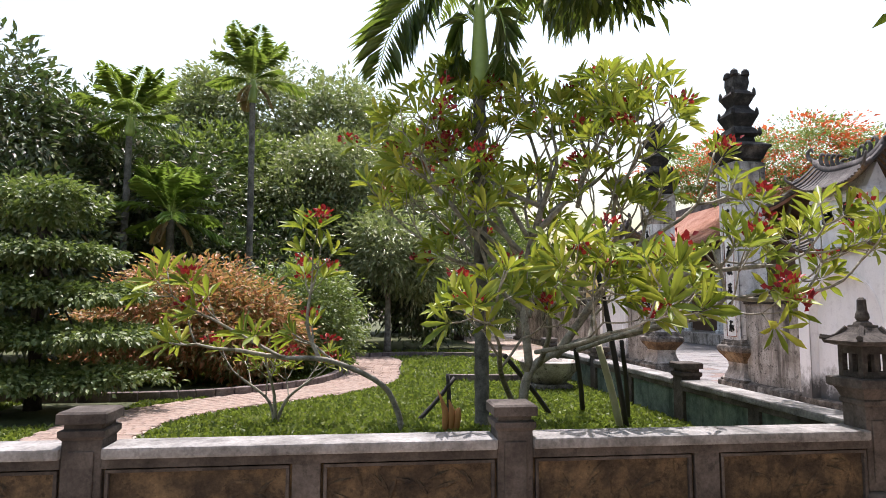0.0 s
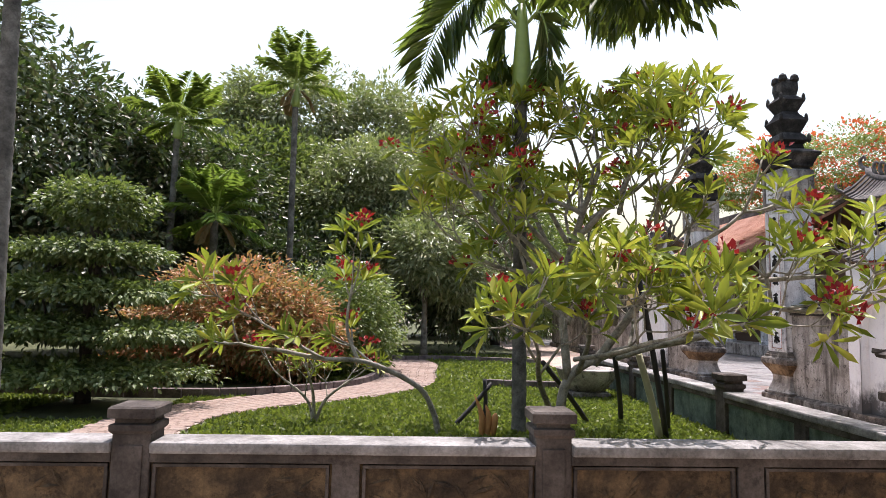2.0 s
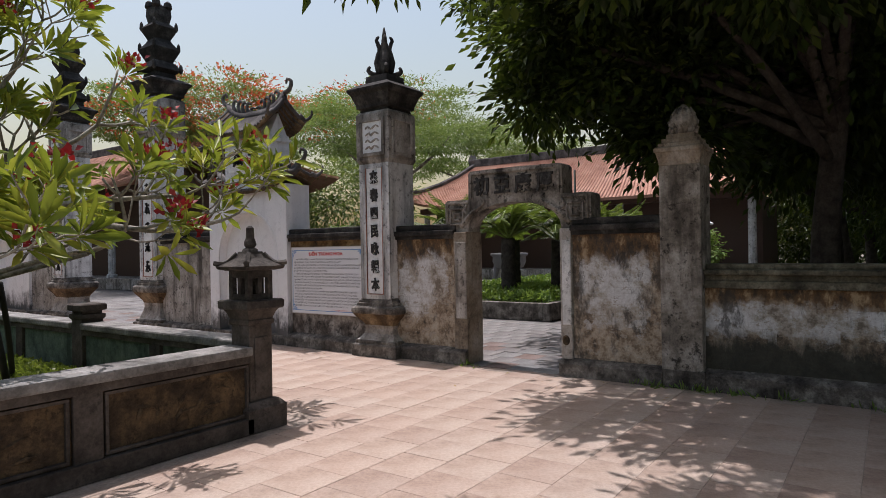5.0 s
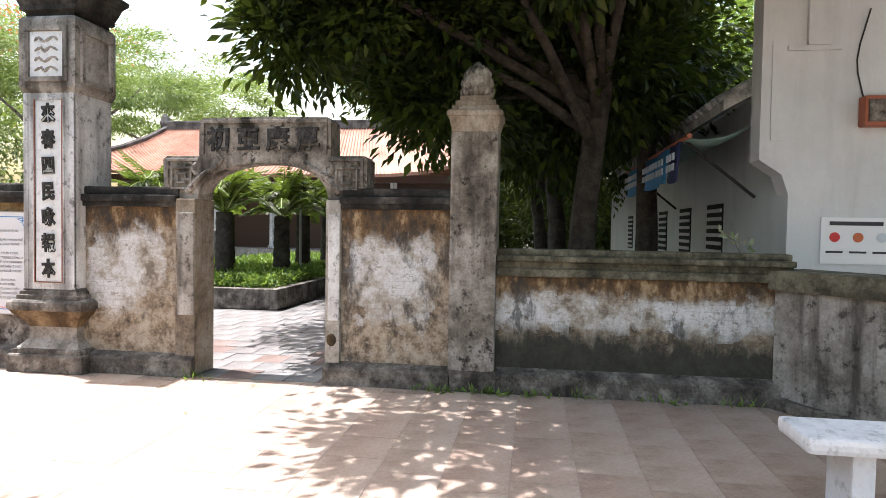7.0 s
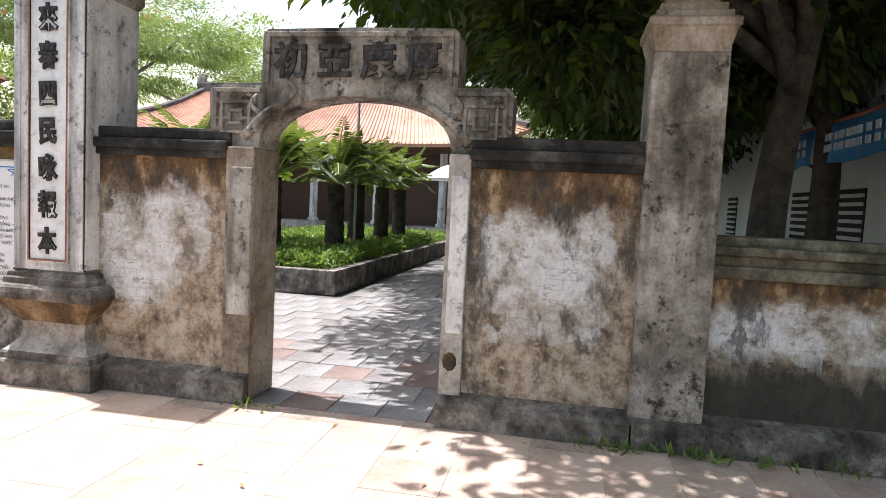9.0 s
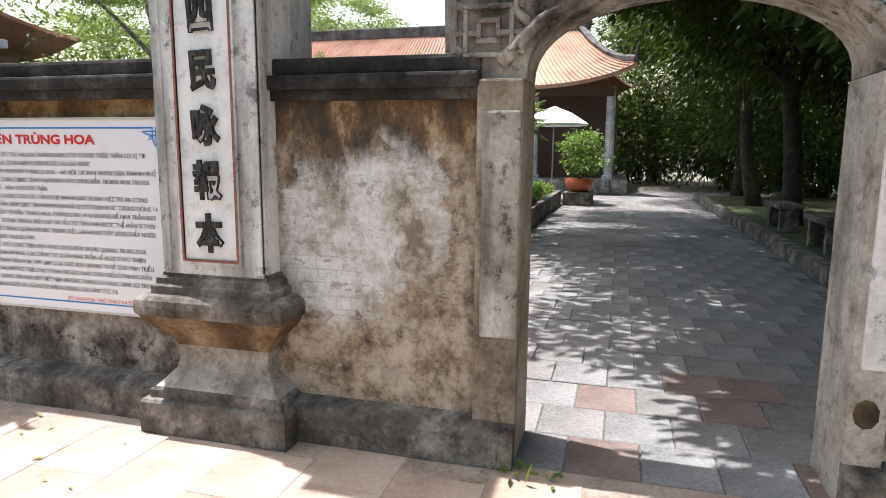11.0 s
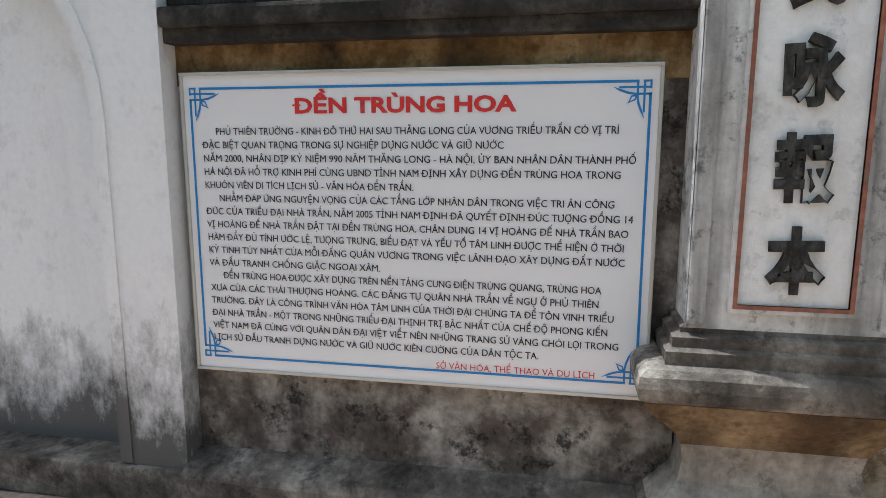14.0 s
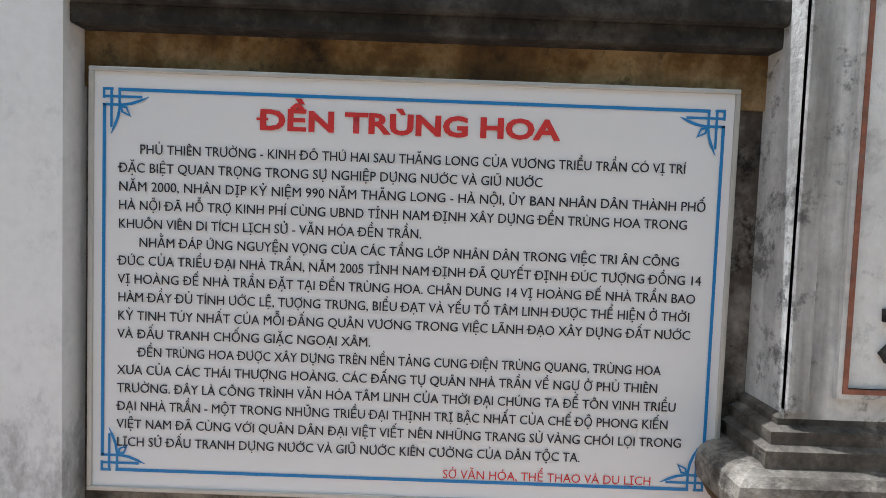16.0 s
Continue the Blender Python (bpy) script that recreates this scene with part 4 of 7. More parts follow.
# ---- garden fence ----
def fence_post(x, y, h, half, name="fence_post", label="short square carved stone fence post with a flat cap"):
    p = thing(name, label, "post", (x, y, 0), group="posts of the garden fence")
    part("shaft", B(x - half, x + half, y - half, y + half, 0, h - 0.19, 0.012), M_FENCE, p)
    bm = squares(bmesh.new(), x, y, [(half, h - 0.195), (half + 0.02, h - 0.17), (half + 0.02, h - 0.13), (half - 0.01, h - 0.12), (half - 0.01, h - 0.09), (half + 0.03, h - 0.08), (half + 0.03, h - 0.015), (half + 0.015, h)])
    part("cap", bm, M_FENCE, p)
    part("face_panel", B(x - half + 0.05, x + half - 0.05, y - half - 0.012, y - half + 0.02, 0.12, h - 0.27, 0.01), M_FENCE, p)
    return p


def rail(name, x0, x1, y0, y1, along, label):
    """One bay of low wall: footing, sunk relief panels, a middle pilaster and a light coping."""
    f = thing(name, label, "fence", ((x0 + x1) / 2, (y0 + y1) / 2, 0), group="bays of the garden fence")
    a = 0.045

    def bx(bm, u0, u1, w0, w1, z0, z1, bev=0.008):
        return box(bm, u0, u1, w0, w1, z0, z1, bev) if along == "x" else box(bm, w0, w1, u0, u1, z0, z1, bev)
    u0, u1, w0, w1 = (x0, x1, y0, y1) if along == "x" else (y0, y1, x0, x1)
    part("wall_core", bx(bmesh.new(), u0, u1, w0 + a, w1 - a, 0.0, 0.62), M_RELIEF if along == "x" else M_GREENWALL, f, "stained sunk panel")
    part("footing", bx(bmesh.new(), u0, u1, w0 - 0.03, w1 + 0.03, 0.0, 0.14), M_FENCE if along == "x" else M_GREENWALL, f)
    part("coping", bx(bmesh.new(), u0, u1, w0 - 0.03, w1 + 0.03, 0.675, 0.755, 0.02), M_COPING, f, "pale stone coping slab")
    part("top_band", bx(bmesh.new(), u0, u1, w0, w1, 0.61, 0.68), M_FENCE, f)
    mid = (u0 + u1) / 2
    part("pilaster", bx(bmesh.new(), mid - 0.1, mid + 0.1, w0 + 0.005, w1 - 0.005, 0.13, 0.62), M_FENCE, f)
    if along == "x":
        for s0, s1 in ((u0 + 0.02, mid - 0.12), (mid + 0.12, u1 - 0.02)):
            bm = bmesh.new()
            for p, q, z0, z1 in ((s0, s1, 0.575, 0.6), (s0, s1, 0.15, 0.175), (s0, s0 + 0.025, 0.175, 0.575), (s1 - 0.025, s1, 0.175, 0.575)):
                bx(bm, p, q, w0 + 0.015, w0 + a + 0.01, z0, z1, 0.005)
            part("panel_moulding", bm, M_FENCE, f)
            r = np.random.default_rng(int(abs(s0 * 100)) + 5)
            for i in range(14):
                bm = bmesh.new()
                c = Vector((s0 + 0.12 + (s1 - s0 - 0.24) * r.random(), w0 + a + 0.004, 0.22 + 0.3 * r.random()))
                d = Vector((r.normal(), 0, r.normal() * 0.7)).normalized()
                tube(bm, [c - d * 0.09, c + Vector((0, -0.006, 0)), c + d * 0.1], [0.006, 0.022, 0.004], 5)
                part("leaf_relief", bm, M_RELIEF, f)
    return f


xs = [-7.7, -4.65, -1.6, 1.45, 4.45]
for i, x in enumerate(xs[:-1]):
    fence_post(x, 5.98, 1.0, 0.135)
    rail("stone_fence", x + 0.135, (xs[i + 1] - (0.135 if i < 3 else 0.125)), 5.84, 6.12, "x", "low carved stone garden fence bay with pale coping")
ys = [6.02, 9.4, 12.7, 16.0]
for i, y in enumerate(ys[:-1]):
    rail("garden_wall", 4.52, 4.78, y + 0.13, ys[i + 1] - 0.13, "y", "low algae-green garden wall with pale coping")
    fence_post(4.65, ys[i + 1], 0.98, 0.13)

# stone lantern on its post
lx, ly = 4.47, 6.02
lp = thing("lantern_post", "carved stone corner post with a stepped foot", "post", (lx, ly, 0))
part("foot", squares(bmesh.new(), lx, ly, [(0.21, 0), (0.21, 0.2), (0.195, 0.22), (0.16, 0.255), (0.13, 0.26)]), M_FENCE, lp)
part("shaft", B(lx - 0.125, lx + 0.125, ly - 0.125, ly + 0.125, 0.255, 0.93, 0.01), M_FENCE, lp)
for s in (0, 1):
    bm = B(lx - 0.075, lx + 0.075, ly - 0.137, ly - 0.115, 0.33, 0.82, 0.01) if s else B(lx + 0.115, lx + 0.137, ly - 0.075, ly + 0.075, 0.33, 0.82, 0.01)
    part("face_panel", bm, M_FENCE, lp)
part("neck", squares(bmesh.new(), lx, ly, [(0.125, 0.925), (0.14, 0.94), (0.14, 0.97), (0.13, 0.98), (0.15, 1.03), (0.17, 1.065)]), M_FENCE, lp)
la = thing("stone_lantern", "small dark stone lantern with pierced fire box, standing on the post", "lantern", (lx, ly, 1.065))
part("base_slab", squares(bmesh.new(), lx, ly, [(0.19, 1.066), (0.205, 1.08), (0.205, 1.14), (0.19, 1.15)]), M_SCALES, la)
bm = bmesh.new()
for sx in (-1, 1):
    for sy in (-1, 1):
        box(bm, lx + sx * 0.11 - 0.025, lx + sx * 0.11 + 0.025, ly + sy * 0.11 - 0.025, ly + sy * 0.11 + 0.025, 1.15, 1.41, 0.006)
for sx, sy in ((-1, 0), (1, 0), (0, 1), (0, -1)):
    for o0, o1, z0, z1 in ((-0.085, 0.085, 1.15, 1.2), (-0.085, 0.085, 1.345, 1.41), (-0.02, 0.02, 1.2, 1.345)):
        if sx:
            box(bm, lx + sx * 0.11 - 0.018, lx + sx * 0.11 + 0.018, ly + o0, ly + o1, z0, z1)
        else:
            box(bm, lx + o0, lx + o1, ly + sy * 0.11 - 0.018, ly + sy * 0.11 + 0.018, z0, z1)
part("fire_box", bm, M_SCALES, la, "pierced stone fire box")
bm = squares(bmesh.new(), lx, ly, [(0.15, 1.41), (0.205, 1.425), (0.215, 1.45), (0.16, 1.485), (0.11, 1.52), (0.08, 1.56), (0.075, 1.58)])
for sx in (-1, 1):
    for sy in (-1, 1):
        tube(bm, curve_pts([(lx + sx * 0.08, ly + sy * 0.08, 1.56), (lx + sx * 0.15, ly + sy * 0.15, 1.475), (lx + sx * 0.225, ly + sy * 0.225, 1.48)], 6), [0.024] * 6, 5)
part("roof", bm, M_SCALES, la, "flared stone roof with raised hips")
part("finial", turned(bmesh.new(), lx, ly, [(0.075, 1.575), (0.065, 1.6), (0.04, 1.615), (0.055, 1.64), (0.05, 1.67), (0.038, 1.7), (0.034, 1.79), (0.015, 1.81)], 10), M_SCALES, la)

# ---- notice board ----
board = thing("notice_board", "white metal notice board with blue border and black Vietnamese text", "sign", (8.08, 8.715, 0.55))
Y0, Y1, Z0, Z1 = 7.895, 9.545, 0.548, 1.645
FACE = 8.045
part("panel", B(FACE, 8.088, Y0 + 0.012, Y1 - 0.012, Z0 + 0.012, Z1 - 0.012), M_SIGN, board, "white painted sheet")
bm = bmesh.new()
for a, b, c, d in ((Y0, Y1, Z1 - 0.012, Z1), (Y0, Y1, Z0, Z0 + 0.012), (Y0, Y0 + 0.012, Z0 + 0.012, Z1 - 0.012), (Y1 - 0.012, Y1, Z0 + 0.012, Z1 - 0.012)):
    box(bm, FACE - 0.008, 8.086, a, b, c, d, 0.003)
part("frame", bm, M_SIGNEDGE, board, "thin metal frame")
SH = Z1 - Z0
SW = Y1 - Y0


def on_board(u, v, o=0.0):
    """A place on the board: u from its left edge, v down from its top edge, in metres."""
    return (FACE - 0.002 - o, Y1 - u, Z1 - v)


def strip(bm, u0, v0, u1, v1):
    vs = [bm.verts.new(on_board(*p)) for p in ((u0, v0), (u1, v0), (u1, v1), (u0, v1))]
    bm.faces.new(vs)


bm = bmesh.new()
g0, w = 0.034, 0.0085
strip(bm, g0 + 0.039, 0.052, SW - g0 - 0.039, 0.052 + w)
strip(bm, g0 + 0.039, SH - 0.052 - w, SW - g0 - 0.039, SH - 0.052)
strip(bm, g0, 0.092, g0 + w, SH - 0.092)
strip(bm, SW - g0 - w, 0.092, SW - g0, SH - 0.092)
part("border", bm, M_BLUE, board, "blue border line")


def corner(cu_, cv_, su, sv):
    """Crossing double lines round a small square, two pointed sweeps and a leaf between them."""
    bm = bmesh.new()

    def face(pts, o):
        bm.faces.new([bm.verts.new(on_board(cu_ + su * p, cv_ + sv * q, o)) for p, q in pts])

    def bar(a, b, c, d, o):
        face(((a, b), (c, b), (c, d), (a, d)), o)
    for flip in (False, True):
        o = 0.0003 if flip else 0.0

        def both(a, b, c, d):
            bar(*((b, a, d, c) if flip else (a, b, c, d)), o)
        both(0.0, 0.0, 0.027, 0.0065)
        both(0.0, 0.019, 0.1, 0.0255)
        both(0.0, 0.0395, 0.05, 0.046)
        outer = ((0.05, 0.0395), (0.07, 0.036), (0.09, 0.029), (0.116, 0.0205))
        inner = ((0.05, 0.046), (0.074, 0.0425), (0.096, 0.034), (0.117, 0.0215))
        for k in range(3):
            quad = (outer[k], outer[k + 1], inner[k + 1], inner[k])
            face([(q, p) for p, q in quad] if flip else quad, o)
        leaf = ((0.044, 0.044), (0.062, 0.047), (0.073, 0.075))
        core = ((0.05, 0.05), (0.059, 0.052), (0.066, 0.066))
        for k in range(2):
            quad = (leaf[k], leaf[k + 1], core[k + 1], core[k])
            face([(q, p) for p, q in quad] if flip else quad, 0.0005)
    part("corner_ornament", bm, M_BLUE, board, "blue cornered fret")


for cu_, cv_, su, sv in ((g0, 0.052, 1, 1), (SW - g0, 0.052, -1, 1), (g0, SH - 0.052, 1, -1), (SW - g0, SH - 0.052, -1, -1)):
    corner(cu_, cv_, su, sv)


HORNLESS = str.maketrans("ƠỜỚỞỠỢƯỪỨỬỮỰ", "OÒÓỎÕỌUÙÚỦŨỤ")


def text_width(cu, o, body):
    cu.body = body
    bpy.context.view_layer.update()
    return o.dimensions.x


def text_line(body, u, v, size, mat, name, width=0.0, bold=0.0, label="", thick=0.0):
    """One printed line. v is its baseline below the top edge; width squeezes the line to its length. The barred D is a D with a bar laid on."""
    cu = bpy.data.curves.new(name, "FONT")
    cu.size = size
    cu.offset = bold
    cu.resolution_u = 3
    o = new(name, cu)
    flat = body.replace("\u0110", "D").translate(HORNLESS)
    d_w = text_width(cu, o, "D")
    bars = [text_width(cu, o, flat[:i] + "D") - d_w for i, ch in enumerate(body) if ch == "\u0110"]
    horns = [text_width(cu, o, flat[:i + 1]) for i, ch in enumerate(body) if ord(ch) in HORNLESS]
    full = text_width(cu, o, flat)
    k = width / full if width else 1.0
    dg = bpy.context.evaluated_depsgraph_get()
    me = bpy.data.meshes.new_from_object(o.evaluated_get(dg))
    bpy.data.objects.remove(o)
    bm = bmesh.new()
    bm.from_mesh(me)
    for b in bars:
        b0, b1, zc, th = b - size * 0.06, b + size * 0.27, size * 0.365, size * 0.045
        bm.faces.new([bm.verts.new((p, q, 0.0004)) for p, q in ((b0, zc - th), (b1, zc - th), (b1, zc + th), (b0, zc + th))])
    for b in horns:
        q = [(-0.12, 0.6), (0.0, 0.66), (0.035, 0.78), (-0.04, 0.8), (-0.045, 0.72), (-0.13, 0.68)]
        bm.faces.new([bm.verts.new((b + p * size, z * size, 0.0004)) for p, z in q])
    if thick:
        more = bmesh.ops.duplicate(bm, geom=bm.verts[:] + bm.edges[:] + bm.faces[:])["geom"]
        bmesh.ops.translate(bm, vec=(thick, thick * 0.4, 0.0003), verts=[g for g in more if isinstance(g, bmesh.types.BMVert)])
    bm.to_mesh(me)
    bm.free()
    me.materials.clear()
    me.materials.append(mat)
    x, y, z = on_board(u, v, 0.0006)
    me.transform(Matrix(((0, 0, -1, x), (-k, 0, 0, y), (0, 1, 0, z), (0, 0, 0, 1))))
    ob = new(name, me)
    ob.parent, ob.matrix_parent_inverse = board, Matrix.Translation(-board.location)
    if label:
        ob["label"] = label
    return ob


text_line("ĐỀN TRÙNG HOA", 0.43, 0.143, 0.07, M_RED, "title_line", 0.765, 0.0026, "bold red heading")
LINES = [
    (1, "PHỦ THIÊN TRƯỜNG - KINH ĐÔ THỨ HAI SAU THĂNG LONG CỦA VƯƠNG TRIỀU TRẦN CÓ VỊ TRÍ", 1.445),
    (0, "ĐẶC BIỆT QUAN TRỌNG TRONG SỰ NGHIỆP DỰNG NƯỚC VÀ GIỮ NƯỚC", 1.08),
    (0, "NĂM 2000, NHÂN DỊP KỶ NIỆM 990 NĂM THĂNG LONG - HÀ NỘI, ỦY BAN NHÂN DÂN THÀNH PHỐ", 1.5),
    (0, "HÀ NỘI ĐÃ HỖ TRỢ KINH PHÍ CÙNG UBND TỈNH NAM ĐỊNH XÂY DỰNG ĐỀN TRÙNG HOA TRONG", 1.455),
    (0, "KHUÔN VIÊN DI TÍCH LỊCH SỬ - VĂN HÓA ĐỀN TRẦN.", 0.775),
    (1, "NHẰM ĐÁP ỨNG NGUYỆN VỌNG CỦA CÁC TẦNG LỚP NHÂN DÂN TRONG VIỆC TRI ÂN CÔNG", 1.44),
    (0, "ĐỨC CỦA TRIỀU ĐẠI NHÀ TRẦN, NĂM 2005 TỈNH NAM ĐỊNH ĐÃ QUYẾT ĐỊNH ĐÚC TƯỢNG ĐỒNG 14", 1.5),
    (0, "VỊ HOÀNG ĐẾ NHÀ TRẦN ĐẶT TẠI ĐỀN TRÙNG HOA. CHÂN DUNG 14 VỊ HOÀNG ĐẾ NHÀ TRẦN BAO", 1.49),
    (0, "HÀM ĐẦY ĐỦ TÍNH ƯỚC LỆ, TƯỢNG TRƯNG, BIỂU ĐẠT VÀ YẾU TỐ TÂM LINH ĐƯỢC THỂ HIỆN Ở THỜI", 1.475),
    (0, "KỲ TINH TÚY NHẤT CỦA MỖI ĐẤNG QUÂN VƯƠNG TRONG VIỆC LÃNH ĐẠO XÂY DỰNG ĐẤT NƯỚC", 1.48),
    (0, "VÀ ĐẤU TRANH CHỐNG GIẶC NGOẠI XÂM.", 0.655),
    (1, "ĐỀN TRÙNG HOA ĐƯỢC XÂY DỰNG TRÊN NỀN TẢNG CUNG ĐIỆN TRÙNG QUANG, TRÙNG HOA", 1.41),
    (0, "XƯA CỦA CÁC THÁI THƯỢNG HOÀNG. CÁC ĐẤNG TỰ QUÂN NHÀ TRẦN VỀ NGỰ Ở PHỦ THIÊN", 1.405),
    (0, "TRƯỜNG. ĐÂY LÀ CÔNG TRÌNH VĂN HÓA TÂM LINH CỦA THỜI ĐẠI CHÚNG TA ĐỂ TÔN VINH TRIỀU", 1.455),
    (0, "ĐẠI NHÀ TRẦN - MỘT TRONG NHỮNG TRIỀU ĐẠI THỊNH TRỊ BẬC NHẤT CỦA CHẾ ĐỘ PHONG KIẾN", 1.435),
    (0, "VIỆT NAM ĐÃ CÙNG VỚI QUÂN DÂN ĐẠI VIỆT VIẾT NÊN NHỮNG TRANG SỬ VÀNG CHÓI LỌI TRONG", 1.475),
    (0, "LỊCH SỬ ĐẤU TRANH DỰNG NƯỚC VÀ GIỮ NƯỚC KIÊN CƯỜNG CỦA DÂN TỘC TA.", 1.21),
]
for i, (ind, body, end) in enumerate(LINES):
    u = 0.128 if ind else 0.075
    text_line(body, u, 0.217 + 0.0475 * i, 0.0345, M_INK, "text_line", end + 0.075 - u, thick=0.0007)
text_line("SỞ VĂN HÓA, THỂ THAO VÀ DU LỊCH", 0.93, 1.033, 0.033, M_RED, "signature_line", 0.545, 0.0, "small red signature line")


# ---- garden plants ----
def rosette(out, rng, p, up, k, length, width, flat=0.55):
    """Leaves fanned round a twig's end."""
    up = np.array(up) / np.linalg.norm(up)
    a = np.cross(up, [0.3, 0.8, 0.2])
    a /= np.linalg.norm(a)
    b = np.cross(up, a)
    th = np.arange(k) * 2.4 + rng.random() * 6.28
    lift = flat + 0.7 * rng.random(k)
    D = np.cos(th)[:, None] * a + np.sin(th)[:, None] * b + up * lift[:, None] + np.array([0, 0, 0.12])
    s = 0.7 + 0.5 * rng.random(k)
    P = np.array(p) + up * (0.06 * rng.random(k) - 0.04)[:, None] + unit(D) * 0.02
    out.append(broad_leaves(P, D, np.tile(up, (k, 1)), length * s, width * s, 0.14))


def flowers(out, rng, p, k=24, r=0.05):
    off = rng.normal(size=(k, 3)) * r * np.array([1, 1, 0.6])
    D = unit(off + np.array([0, 0, 0.05]) + rng.normal(size=(k, 3)) * 0.03)
    out.append(leaf_arrays(np.array(p) + off + np.array([0, 0, 0.06]), D, rng.normal(size=(k, 3)), np.full(k, 0.065), np.full(k, 0.05)))


def grow(bm, rng, p, d, length, r, level, tips):
    """Forking fleshy branches, each fork shorter and thinner, turning upwards."""
    p, d = Vector(p), Vector(d).normalized()
    bend = Vector((rng.normal(), rng.normal(), rng.normal() * 0.5)) * 0.22
    q = p + d * length * 0.5 + bend * length * 0.3
    d2 = (d + bend + Vector((0, 0, 0.28))).normalized()
    e = q + d2 * length * 0.5
    tube(bm, curve_pts([p, q, e], 5), [r, r * 0.95, r * 0.9, r * 0.85, r * 0.82], 6)
    if level == 0:
        tips.append((e, d2))
        return
    k = 2 if rng.random() < 0.45 else 3
    a0 = rng.random() * 6.28
    s = d2.cross(Vector((0.2, 0.7, 0.3))).normalized()
    u = s.cross(d2)
    for i in range(k):
        a = a0 + 6.283 * i / k
        nd = d2 + (s * math.cos(a) + u * math.sin(a)) * (0.62 + 0.3 * rng.random())
        grow(bm, rng, e, nd, length * (0.62 + 0.2 * rng.random()), r * 0.72, level - 1, tips)


def frangipani(name, label, base, mains, seed, leaf=0.27, level=2, flower_rate=0.35, size=0.5):
    rng = np.random.default_rng(seed)
    t = thing(name, label, "tree", base)
    bm = bmesh.new()
    tips = []
    for pts, r in mains:
        c = curve_pts(pts, 4 * len(pts))
        m = len(c)
        r *= 0.66
        tube(bm, c, [r * (1 - 0.5 * i / m) for i in range(m)], 8)
        d = c[-1] - c[-2]
        grow(bm, rng, c[-1], d, size, r * 0.42, level, tips)
        for f in (0.55, 0.75):
            i = int(m * f)
            d = (c[i] - c[i - 1]).normalized() + Vector((rng.normal(), rng.normal(), 0.9)) * 0.7
            grow(bm, rng, c[i], d, size * 0.85, r * 0.4, level, tips)
    part("trunk", bm, M_FRANGBARK, t, "grey knobbly trunk and forked branches", smooth=True)
    lv = []
    for p, d in tips:
        rosette(lv, rng, p, d, 6 + int(rng.integers(0, 5)), leaf, leaf * 0.22)
        if rng.random() < flower_rate:
            fl = []
            flowers(fl, rng, p + d * 0.1)
            o = new("flower_cluster", leaf_mesh("flower_cluster", np.concatenate(fl), L_FRANGR))
            o.parent, o.matrix_parent_inverse = t, Matrix.Translation(-t.location)
    o = new("leaves", leaf_mesh("leaves", np.concatenate(lv), L_FRANG))
    o.parent, o.matrix_parent_inverse = t, Matrix.Translation(-t.location)
    o["label"] = "long glossy yellow-green leaves"
    return t


